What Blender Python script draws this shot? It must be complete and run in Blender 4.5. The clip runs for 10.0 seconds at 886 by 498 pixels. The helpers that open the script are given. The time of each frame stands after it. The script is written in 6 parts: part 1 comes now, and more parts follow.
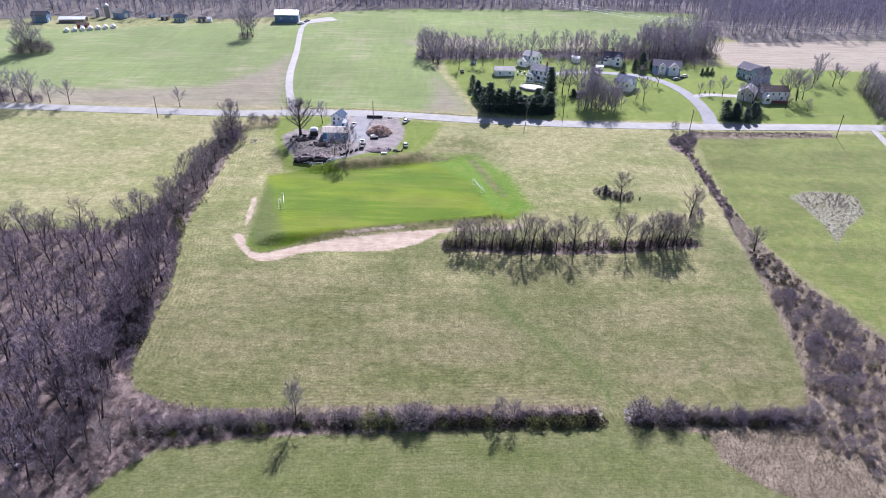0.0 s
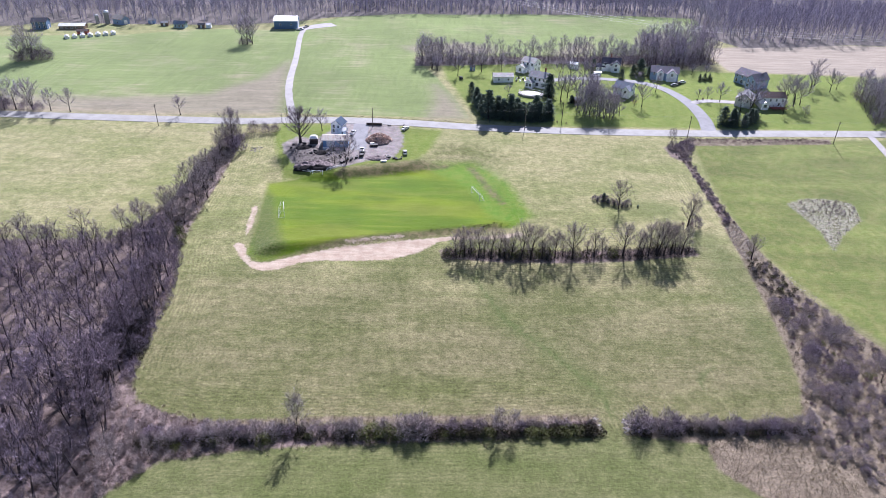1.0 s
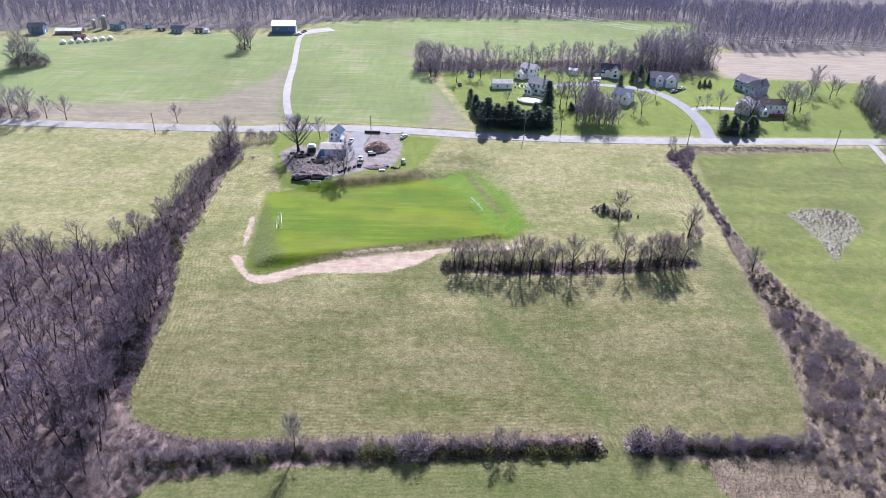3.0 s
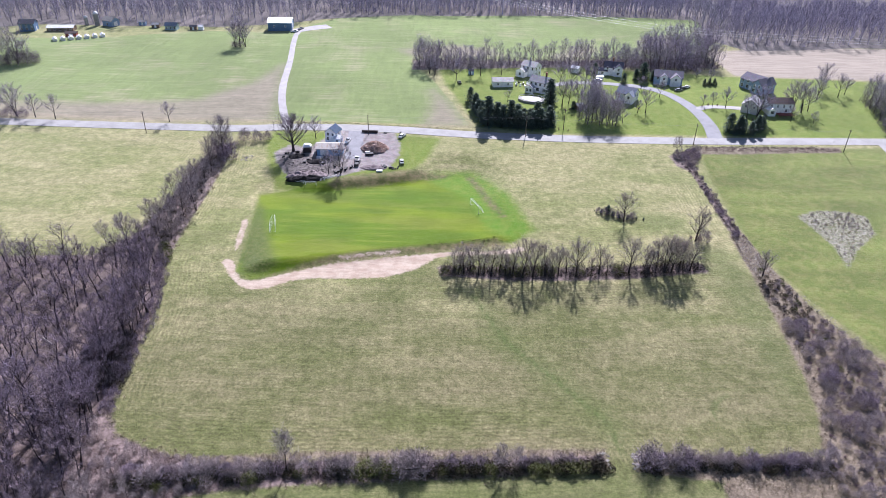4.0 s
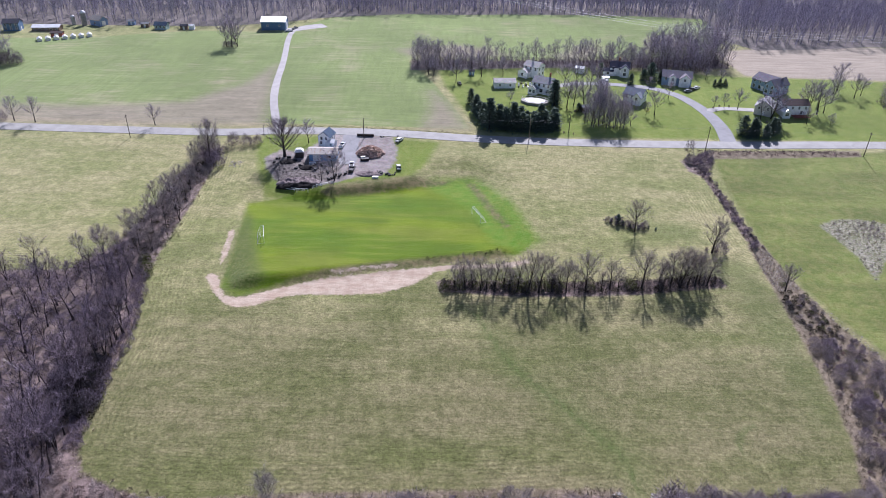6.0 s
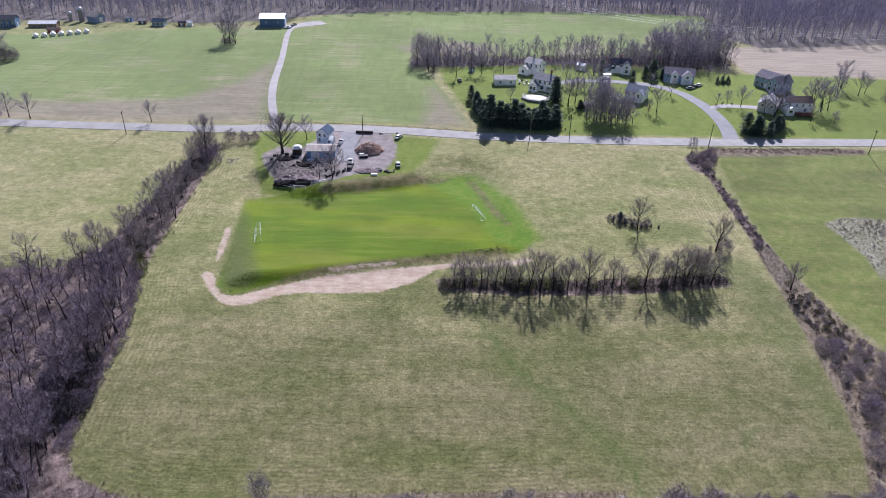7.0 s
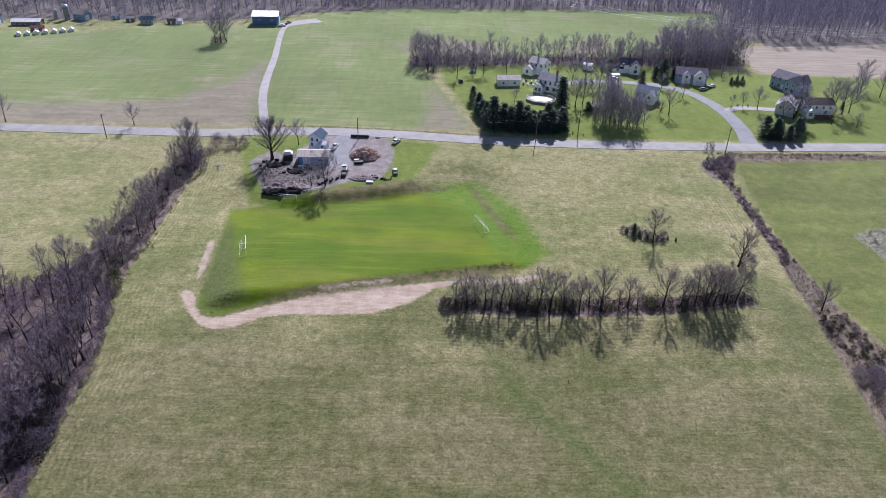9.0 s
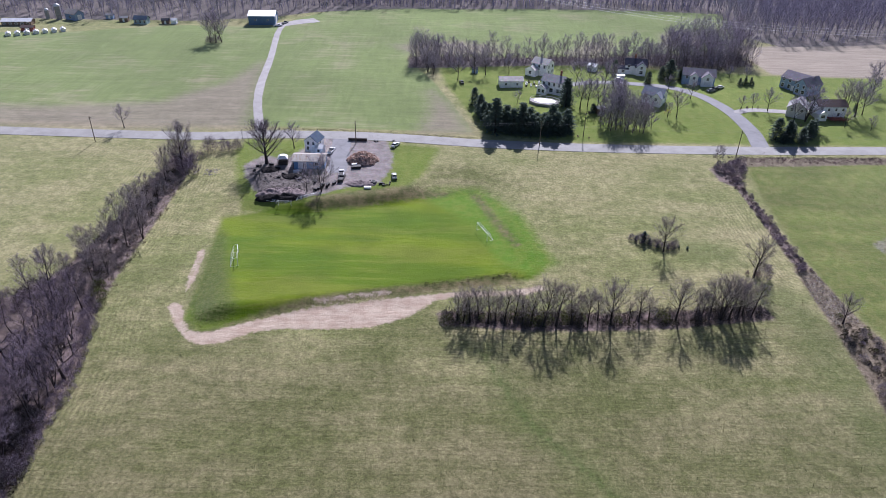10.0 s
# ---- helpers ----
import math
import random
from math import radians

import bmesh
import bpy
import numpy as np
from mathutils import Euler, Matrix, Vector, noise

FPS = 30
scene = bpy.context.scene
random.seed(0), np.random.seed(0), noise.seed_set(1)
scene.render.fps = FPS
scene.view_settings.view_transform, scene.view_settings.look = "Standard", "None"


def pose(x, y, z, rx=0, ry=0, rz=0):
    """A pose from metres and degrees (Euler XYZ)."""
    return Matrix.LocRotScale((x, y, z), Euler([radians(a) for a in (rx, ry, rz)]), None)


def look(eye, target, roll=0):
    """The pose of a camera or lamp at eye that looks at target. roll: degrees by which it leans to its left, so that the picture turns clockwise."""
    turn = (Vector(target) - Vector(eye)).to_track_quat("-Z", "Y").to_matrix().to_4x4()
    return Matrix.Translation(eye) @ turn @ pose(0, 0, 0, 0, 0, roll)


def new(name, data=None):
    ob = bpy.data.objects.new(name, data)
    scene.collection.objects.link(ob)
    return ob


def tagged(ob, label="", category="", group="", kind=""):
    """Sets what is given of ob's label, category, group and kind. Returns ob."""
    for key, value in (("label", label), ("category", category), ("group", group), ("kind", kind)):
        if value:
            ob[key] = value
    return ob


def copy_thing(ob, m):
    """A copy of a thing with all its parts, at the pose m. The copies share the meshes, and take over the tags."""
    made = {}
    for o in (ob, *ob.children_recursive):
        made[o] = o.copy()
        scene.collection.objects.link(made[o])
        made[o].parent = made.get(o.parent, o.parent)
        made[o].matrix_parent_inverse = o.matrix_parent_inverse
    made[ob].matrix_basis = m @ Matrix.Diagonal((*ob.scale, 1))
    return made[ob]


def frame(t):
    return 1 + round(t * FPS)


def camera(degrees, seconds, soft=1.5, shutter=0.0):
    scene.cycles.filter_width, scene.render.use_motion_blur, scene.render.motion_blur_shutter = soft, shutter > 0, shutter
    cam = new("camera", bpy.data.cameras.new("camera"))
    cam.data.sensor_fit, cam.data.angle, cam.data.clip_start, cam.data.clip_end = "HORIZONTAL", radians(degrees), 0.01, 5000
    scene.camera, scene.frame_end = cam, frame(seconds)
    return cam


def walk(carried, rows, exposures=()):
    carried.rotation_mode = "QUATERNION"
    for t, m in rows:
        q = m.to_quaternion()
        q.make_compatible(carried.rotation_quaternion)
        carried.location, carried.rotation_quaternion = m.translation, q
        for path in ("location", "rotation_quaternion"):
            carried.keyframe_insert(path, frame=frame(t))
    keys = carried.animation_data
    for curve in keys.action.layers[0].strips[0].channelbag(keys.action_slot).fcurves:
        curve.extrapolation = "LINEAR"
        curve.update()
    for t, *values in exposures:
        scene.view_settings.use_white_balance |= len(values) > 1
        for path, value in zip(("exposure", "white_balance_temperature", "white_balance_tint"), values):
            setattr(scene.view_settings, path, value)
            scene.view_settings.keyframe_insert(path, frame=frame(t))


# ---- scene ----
cam = camera(67.0, 10.0, soft=0.5)
PATH = [
    (0, (0.345, 5.760, 108.090), (0.355, 8.008, 106.782), 1.5),
    (0.5, (0.295, 5.909, 109.519), (0.305, 8.156, 108.212), 1.5),
    (1, (0.182, 5.827, 111.042), (0.195, 8.076, 109.737), 1.4),
    (1.5, (0.095, 4.406, 112.558), (0.109, 6.653, 111.251), 1.4),
    (2, (0.104, 4.372, 113.898), (0.120, 6.621, 112.594), 1.4),
    (2.5, (0.025, 6.150, 114.262), (0.042, 8.399, 112.957), 1.4),
    (4, (-0.014, 16.723, 111.337), (0.008, 18.968, 110.026), 1.5),
    (4.5, (0.094, 20.775, 110.431), (0.116, 23.020, 109.119), 1.4),
    (5, (0.055, 25.117, 109.487), (0.078, 27.362, 108.176), 1.5),
    (5.5, (0.019, 28.783, 108.584), (0.042, 31.028, 107.275), 1.4),
    (7, (0.140, 33.157, 105.542), (0.164, 35.402, 104.231), 1.5),
    (7.5, (0.181, 36.426, 104.528), (0.204, 38.671, 103.217), 1.5),
    (8, (0.039, 40.422, 103.526), (0.062, 42.666, 102.213), 1.5),
    (8.5, (0.091, 44.421, 102.635), (0.114, 46.665, 101.323), 1.5),
    (9, (0.083, 48.836, 101.656), (0.107, 51.080, 100.342), 1.5),
    (9.5, (0.057, 52.959, 100.420), (0.079, 55.205, 99.107), 1.5),
    (10, (-0.269, 57.535, 99.456), (-0.244, 59.779, 98.144), 1.5),
]

EXPOSURES = [(0, 0.91), (4.5, 0.93), (5.5, 0.72), (7.5, 0.44), (10, 0.39)]
walk(cam, [(t, look(eye, target, roll)) for t, eye, target, roll in PATH], [(t, stops, 5610, 24) for t, stops in EXPOSURES])

# ---- world, sun, exposure ----
SUN_ELEV, SUN_AZ = 39.5, 10.4
world = bpy.data.worlds.new("sky")
scene.world = world
world.use_nodes = True
sky = world.node_tree.nodes.new("ShaderNodeTexSky")
sky.sky_type = "NISHITA"
sky.sun_disc = False
sky.sun_elevation, sky.sun_rotation = radians(SUN_ELEV), radians(SUN_AZ)
sky.air_density, sky.dust_density = 1.0, 1.2
background = world.node_tree.nodes["Background"]
world.node_tree.links.new(sky.outputs[0], background.inputs[0])
background.inputs[1].default_value = 0.052
sun = new("sun", bpy.data.lights.new("sun", "SUN"))
sun.data.energy, sun.data.angle, sun.data.color = 5.0, radians(0.53), (1.0, 0.96, 0.9)
ce, se = math.cos(radians(SUN_ELEV)), math.sin(radians(SUN_ELEV))
sa, ca = math.sin(radians(SUN_AZ)), math.cos(radians(SUN_AZ))
sun.matrix_world = look((200 * sa * ce, 200 * ca * ce, 200 * se), (0, 0, 0))


# ---- node helper ----
class Mat:
    """A procedural material, built socket by socket."""

    def __init__(self, name, rough=0.9, metal=0.0, spec=0.3):
        self.m = bpy.data.materials.new(name)
        self.m.use_nodes = True
        self.t = self.m.node_tree
        self.b = self.t.nodes["Principled BSDF"]
        self.b.inputs["Roughness"].default_value = rough
        self.b.inputs["Metallic"].default_value = metal
        self.b.inputs["Specular IOR Level"].default_value = spec
        self.where = None

    def put(self, socket, value):
        if isinstance(value, bpy.types.NodeSocket):
            self.t.links.new(value, socket)
        elif isinstance(value, (tuple, list)) and len(value) == 3 and socket.type == "RGBA":
            socket.default_value = (*value, 1)
        else:
            socket.default_value = value

    def coords(self, scale=(1, 1, 1), turn=0.0, world=True):
        if world:
            src = self.t.nodes.new("ShaderNodeNewGeometry").outputs["Position"]
        else:
            src = self.t.nodes.new("ShaderNodeTexCoord").outputs["Object"]
        node = self.t.nodes.new("ShaderNodeMapping")
        self.put(node.inputs["Vector"], src)
        node.inputs["Scale"].default_value = scale
        node.inputs["Rotation"].default_value = (0, 0, radians(turn))
        return node.outputs[0]

    def noise(self, scale, detail=3.0, rough=0.55, at=None, warp=0.0):
        node = self.t.nodes.new("ShaderNodeTexNoise")
        self.put(node.inputs["Vector"], at if at is not None else self.coords())
        node.inputs["Scale"].default_value, node.inputs["Detail"].default_value = scale, detail
        node.inputs["Roughness"].default_value, node.inputs["Distortion"].default_value = rough, warp
        return node.outputs[0]

    def voronoi(self, scale, at=None, feature="F1", out="Distance"):
        node = self.t.nodes.new("ShaderNodeTexVoronoi")
        node.feature = feature
        self.put(node.inputs["Vector"], at if at is not None else self.coords())
        node.inputs["Scale"].default_value = scale
        return node.outputs[out]

    def wave(self, scale, at=None, warp=0.0, detail=1.0):
        node = self.t.nodes.new("ShaderNodeTexWave")
        self.put(node.inputs["Vector"], at if at is not None else self.coords())
        node.inputs["Scale"].default_value, node.inputs["Distortion"].default_value = scale, warp
        node.inputs["Detail"].default_value = detail
        return node.outputs["Fac"]

    def math(self, op, a, b=0.0):
        node = self.t.nodes.new("ShaderNodeMath")
        node.operation = op
        self.put(node.inputs[0], a), self.put(node.inputs[1], b)
        return node.outputs[0]

    def span(self, v, a, b, c=0.0, d=1.0):
        node = self.t.nodes.new("ShaderNodeMapRange")
        node.interpolation_type = "SMOOTHSTEP"
        for i, value in enumerate((v, a, b, c, d)):
            self.put(node.inputs[i], value)
        return node.outputs[0]

    def mix(self, fac, a, b, how="MIX"):
        node = self.t.nodes.new("ShaderNodeMix")
        node.data_type, node.blend_type = "RGBA", how
        self.put(node.inputs[0], fac), self.put(node.inputs[6], a), self.put(node.inputs[7], b)
        return node.outputs[2]

    def attr(self, name):
        node = self.t.nodes.new("ShaderNodeAttribute")
        node.attribute_name = name
        return node.outputs["Fac"]

    def random(self):
        return self.t.nodes.new("ShaderNodeObjectInfo").outputs["Random"]

    def island(self):
        return self.t.nodes.new("ShaderNodeNewGeometry").outputs["Random Per Island"]

    def scaled(self, colour, fac, low, high):
        """The colour times a number that runs from low to high with fac."""
        k = self.span(fac, 0.25, 0.75, low, high)
        node = self.t.nodes.new("ShaderNodeVectorMath")
        node.operation = "SCALE"
        self.put(node.inputs[0], colour if isinstance(colour, bpy.types.NodeSocket) else tuple(colour))
        self.put(node.inputs["Scale"], k)
        return node.outputs[0]

    def colour(self, c):
        self.put(self.b.inputs["Base Color"], c)
        return self

    def rough(self, v):
        self.put(self.b.inputs["Roughness"], v)
        return self

    def bump(self, h, distance=0.05, strength=0.6):
        node = self.t.nodes.new("ShaderNodeBump")
        node.inputs["Strength"].default_value, node.inputs["Distance"].default_value = strength, distance
        self.put(node.inputs["Height"], h)
        self.t.links.new(node.outputs[0], self.b.inputs["Normal"])
        return self


def plain(name, colour, rough=0.8, metal=0.0, low=0.85, high=1.12, scale=1.5, grain=25.0, spec=0.3, bump=0.01):
    """Paint, metal or stone of one colour, with blotches and grain."""
    m = Mat(name, rough, metal, spec)
    at = m.coords(world=False)
    blot, fine = m.noise(scale, 4, at=at), m.noise(grain, 2, at=at)
    m.colour(m.scaled(m.scaled(colour, blot, low, high), fine, 0.93, 1.06))
    if bump:
        m.bump(fine, bump, 0.4)
    return m.m


def bark(name, colour, vary=0.25):
    m = Mat(name, 0.95, 0, 0.1)
    r, i = m.random(), m.island()
    grain = m.noise(9, 3, at=m.coords((1, 1, 0.3), world=False))
    c = m.mix(m.math("MULTIPLY", r, 0.6), colour, (colour[0] * 0.86, colour[1] * 0.9, colour[2] * 1.08))
    node = m.t.nodes.new("ShaderNodeVectorMath")
    node.operation = "SCALE"
    m.put(node.inputs[0], m.scaled(c, grain, 0.85, 1.12))
    m.put(node.inputs["Scale"], m.span(i, 0, 1, 1 - vary, 1 + vary))
    return m.colour(node.outputs[0]).m


def leafy(name, colour, other, shine=0.5):
    m = Mat(name, shine, 0, 0.08)
    i, r = m.island(), m.random()
    c = m.mix(m.math("FRACT", m.math("ADD", i, m.math("MULTIPLY", r, 0.4))), colour, other)
    return m.colour(m.scaled(c, m.noise(2.5, 2), 0.75, 1.25)).m


# ---- materials ----
M_TRUNK = bark("bark_grey", (0.055, 0.045, 0.046))
M_BARK_DARK = bark("bark_dark", (0.06, 0.05, 0.047))
M_TWIG = bark("twigs_mauve_grey", (0.255, 0.205, 0.232), 0.75)
M_TWIG_RED = bark("twigs_reddish", (0.25, 0.17, 0.178), 0.5)
M_TWIG_PALE = bark("twigs_pale", (0.36, 0.305, 0.29), 0.6)
M_BRAMBLE = bark("bramble_brown", (0.15, 0.11, 0.1), 0.5)
# for dark thickets, and for stems that have shade put into their colour
M_THICKET = bark("dark_thicket_and_shade_stems", (0.095, 0.082, 0.082), 0.6)
M_TRUNK_PALE = bark("bark_pale_grey", (0.15, 0.126, 0.128))
# distance haze is put into the next two twig colours: paler and bluer
M_TWIG_HAZE = bark("twigs_hazed_lavender_grey", (0.44, 0.385, 0.425), 0.5)
M_TWIG_FAR = bark("distant_hazed_twigs", (0.36, 0.335, 0.4), 0.55)
M_TWIG_WARM = bark("twigs_straw_grey", (0.36, 0.305, 0.285), 0.5)
M_DEADGRASS = leafy("dead_grass", (0.42, 0.36, 0.25), (0.30, 0.25, 0.165), 0.9)
M_TUFT = leafy("pasture_tufts", (0.16, 0.19, 0.075), (0.27, 0.245, 0.135), 0.9)
M_GREEN = leafy("evergreen_leaves", (0.07, 0.085, 0.025), (0.135, 0.135, 0.048))
# near-black leaves, also used where only shade lies in hedges and banks
M_IVY = leafy("ivy_dead_leaves_and_shade", (0.032, 0.036, 0.018), (0.075, 0.056, 0.042), 0.9)
M_SPRUCE = leafy("spruce_needles", (0.085, 0.115, 0.095), (0.14, 0.18, 0.125), 0.9)
M_YELLOW = leafy("yellow_blossom", (0.5, 0.36, 0.03), (0.35, 0.26, 0.05))


# ---- the lie of the land ----
KNOT_Y = [-1950, -520, 78, 143, 169, 292.5, 325, 442, 500.5, 611, 728, 1170, 2080, 4550]
KNOT_Z = [-7.8, -5.2, -1.3, -0.4, 0.4, 9.6, 11.7, 15.1, 15.9, 9.1, 13, 58, 143, 247]
PITCH_C, PITCH_U = (-20.15, 220.35), (0.971, 0.238)


def smooth(a, b, v):
    t = np.clip((v - a) / (b - a), 0, 1)
    return t * t * (3 - 2 * t)


def pitch_uv(x, y):
    dx, dy = x - PITCH_C[0], y - PITCH_C[1]
    return dx * PITCH_U[0] + dy * PITCH_U[1], dy * PITCH_U[0] - dx * PITCH_U[1]


def height(x, y):
    """The lie of the land: a long slope with the pitch cut and filled into it."""
    x, y = np.asarray(x, float), np.asarray(y, float)
    z = sum(np.interp(y + d, KNOT_Y, KNOT_Z) for d in (-10.4, -5.2, 0, 5.2, 10.4)) / 5
    z = z + (0.32 * np.sin(x / 40.3 + 1) * np.sin(y / 29.9) + 0.16 * np.sin(x / 14.3 + y / 22.1)) * (1 - smooth(266, 289, y) * (1 - smooth(302, 338, y)))
    u, v = pitch_uv(x, y)
    side = np.where(v > 0, 0.6 + 1.0 * smooth(-34, -18, u) - 1.2 * smooth(8, 30, u), 1.8)
    out = np.hypot(np.clip(np.abs(u + 0.5) - 36.8, 0, None) * np.where(u > 0, 1 - 0.55 * smooth(-5, 20, v), 1), np.clip(np.abs(v - 2.2) - 21.8, 0, None) * side)
    return z + (4.0 - z) * (1 - smooth(0.4, 9.0, out))


# ---- ground cover ----
def cover():
    m = Mat("ground_cover", 0.95, 0, 0.0)
    m.b.inputs["Sheen Weight"].default_value, m.b.inputs["Sheen Roughness"].default_value = 0.35, 0.45
    m.b.inputs["Sheen Tint"].default_value = (0.92, 0.95, 0.72, 1)
    fine = m.noise(1.7, 5, 0.75)
    tuft = m.noise(5.0, 3, 0.7)
    mid = m.noise(0.35, 4, 0.6)
    wide = m.noise(0.045, 3, 0.55)
    rows = m.noise(1.0, 3, 0.6, at=m.coords((0.12, 1.3, 1), 3))
    ragged = m.noise(0.8, 4, 0.7)
    swathe = m.noise(1.0, 3, 0.55, at=m.coords((0.022, 0.11, 1), 4))

    def region(name, amp, soft):
        sd = m.math("ADD", m.attr(name), m.math("MULTIPLY", m.math("SUBTRACT", ragged, 0.5), amp))
        return m.span(sd, soft, -soft)

    # rough winter pasture: straw and green, in mown lines
    mixed = m.math("ADD", m.math("MULTIPLY", mid, 0.55), m.math("MULTIPLY", wide, 0.5))
    mixed = m.math("ADD", mixed, m.math("MULTIPLY", m.math("SUBTRACT", rows, 0.5), 0.3))
    mixed = m.math("ADD", mixed, m.math("MULTIPLY", m.math("SUBTRACT", swathe, 0.5), 0.7))
    grass = m.mix(m.span(mixed, 0.25, 0.82), (0.126, 0.138, 0.046), (0.226, 0.2, 0.104))
    # mowing passes that run parallel to the hedges
    hedge = m.math("ADD", m.attr("litter"), m.math("MULTIPLY", mid, 2.0))
    ring = m.math("SINE", m.math("MULTIPLY", hedge, 5.2))
    ring = m.math("MULTIPLY", ring, m.math("MULTIPLY", m.span(m.attr("litter"), 20, 4), m.span(wide, 0.35, 0.6)))
    grass = m.scaled(grass, m.math("ADD", 0.5, m.math("MULTIPLY", ring, 0.25)), 0.88, 1.12)
    clump = m.noise(0.85, 2, 0.45, warp=0.6)
    grass = m.scaled(m.scaled(m.scaled(grass, fine, 0.62, 1.34), tuft, 0.74, 1.22), mid, 0.86, 1.12)
    grass = m.scaled(grass, clump, 0.88, 1.11)
    # paler and drier on the upper slope
    at_y = m.t.nodes.new("ShaderNodeSeparateXYZ")
    m.put(at_y.inputs[0], m.coords())
    c = m.scaled(grass, m.span(m.math("ADD", at_y.outputs[1], m.math("MULTIPLY", m.math("SUBTRACT", wide, 0.5), 90)), 130, 235, 0.25, 0.75), 0.9, 1.55)
    # a lusher right-hand field
    lush = m.mix(m.span(mid, 0.35, 0.75), (0.126, 0.16, 0.034), (0.202, 0.202, 0.066))
    lush = m.scaled(m.scaled(m.scaled(lush, swathe, 0.82, 1.15), fine, 0.68, 1.28), wide, 0.85, 1.15)
    c = m.mix(region("east", 2.0, 1.5), c, lush)
    # greener damp patches and the old wheel track
    c = m.mix(m.math("MULTIPLY", region("damp", 9.0, 5.0), 0.4), c, m.scaled((0.095, 0.128, 0.036), fine, 0.7, 1.25))
    c = m.mix(m.math("MULTIPLY", region("track", 1.4, 1.0), 0.85), c, m.scaled((0.078, 0.112, 0.03), fine, 0.7, 1.25))
    # drilled winter wheat with thin spots
    drill = m.noise(1.0, 2, 0.6, at=m.coords((0.06, 0.5, 1), 4))
    drill_b = m.noise(1.0, 2, 0.6, at=m.coords((0.6, 0.05, 1), -3))
    thin = m.math("ADD", m.math("MULTIPLY", wide, 0.9), m.math("MULTIPLY", m.math("SUBTRACT", drill, 0.5), 0.5))
    wheat = m.mix(m.span(thin, 0.42, 0.78), (0.182, 0.232, 0.078), (0.285, 0.268, 0.155))
    wheat = m.scaled(m.scaled(m.scaled(wheat, drill, 0.88, 1.09), drill_b, 0.9, 1.1), m.noise(0.013, 2), 0.84, 1.14)
    c = m.mix(region("wheat", 1.5, 0.8), c, wheat)
    bare = m.scaled(m.scaled((0.262, 0.21, 0.172), drill, 0.85, 1.15), mid, 0.85, 1.15)
    c = m.mix(m.math("MULTIPLY", region("bare", 12.0, 6.0), 0.8), c, bare)
    # lawns
    lawn = m.mix(m.span(mid, 0.3, 0.8), (0.124, 0.178, 0.022), (0.195, 0.224, 0.048))
    c = m.mix(region("lawn", 5.0, 1.8), c, m.scaled(m.scaled(lawn, fine, 0.78, 1.2), wide, 0.85, 1.12))
    # maize stubble
    stub = m.scaled(m.scaled((0.345, 0.285, 0.232), drill, 0.78, 1.15), fine, 0.9, 1.1)
    c = m.mix(region("stubble", 3.0, 1.5), c, stub)
    # football turf, mown in lengthwise bands, worn in streaks
    at = m.coords((1, 1, 1), -13.8)
    band = m.wave(0.045, at=m.coords((0.05, 1, 1), -13.8), warp=1.2)
    streak = m.noise(1.0, 3, 0.6, at=m.coords((0.045, 0.45, 1), -13.8))
    turf = m.mix(m.span(band, 0.25, 0.8), (0.09, 0.152, 0.003), (0.136, 0.192, 0.004))
    turf = m.mix(m.span(streak, 0.46, 0.72, 0, 0.5), turf, (0.19, 0.218, 0.03))
    play = m.noise(1.0, 3, 0.5, at=m.coords((0.028, 0.11, 1), -13.8))
    turf = m.mix(m.span(play, 0.5, 0.7, 0, 0.42), turf, (0.18, 0.2, 0.034))
    turf = m.mix(m.span(play, 0.48, 0.3, 0, 0.5), turf, (0.058, 0.128, 0.005))
    turf = m.scaled(m.scaled(turf, fine, 0.85, 1.15), m.noise(0.09, 2), 0.85, 1.12)
    c = m.mix(region("turf", 1.8, 1.2), c, turf)
    skirt = m.scaled(m.mix(m.span(mid, 0.3, 0.75), (0.085, 0.185, 0.008), (0.15, 0.21, 0.025)), fine, 0.8, 1.2)
    c = m.mix(m.math("MULTIPLY", region("skirt", 5.0, 2.6), 0.95), c, skirt)
    rough_bank = m.scaled(m.mix(m.span(m.noise(0.9, 4, 0.7), 0.35, 0.7), (0.062, 0.092, 0.02), (0.145, 0.15, 0.055)), fine, 0.65, 1.25)
    c = m.mix(m.math("MULTIPLY", region("slope", 4.5, 2.4), 0.75), c, rough_bank)
    # worn brown bank; the dark olive also paints its cut slope's shade
    worn = m.mix(m.span(mid, 0.35, 0.65), (0.095, 0.098, 0.036), (0.2, 0.16, 0.085))
    c = m.mix(m.math("MULTIPLY", region("bank", 4.0, 1.4), 0.9), c, m.scaled(worn, fine, 0.8, 1.2))
    # bare pinkish soil
    soil = m.mix(m.span(mid, 0.3, 0.7), (0.53, 0.43, 0.335), (0.42, 0.315, 0.24))
    soil = m.scaled(m.scaled(soil, m.noise(1.0, 3, at=m.coords((0.2, 1.2, 1), -10)), 0.86, 1.1), fine, 0.94, 1.05)
    c = m.mix(region("soil", 2.4, 0.45), c, soil)
    # gravel yard
    stones = m.voronoi(5.0, out="Color")
    gravel = m.mix(m.span(mid, 0.35, 0.65), (0.36, 0.315, 0.31), (0.25, 0.212, 0.21))
    gravel = m.mix(0.25, gravel, m.mix(1.0, gravel, stones, "MULTIPLY"))
    c = m.mix(region("gravel", 4.0, 0.9), c, m.scaled(gravel, fine, 0.8, 1.2))
    # trodden dark soil and bark in the yard
    trodden = m.mix(m.span(m.noise(0.5, 4, 0.7), 0.35, 0.65), (0.06, 0.05, 0.05), (0.2, 0.17, 0.165))
    c = m.mix(m.math("MULTIPLY", region("mulch", 5.0, 1.6), 0.9), c, m.scaled(trodden, fine, 0.7, 1.3))
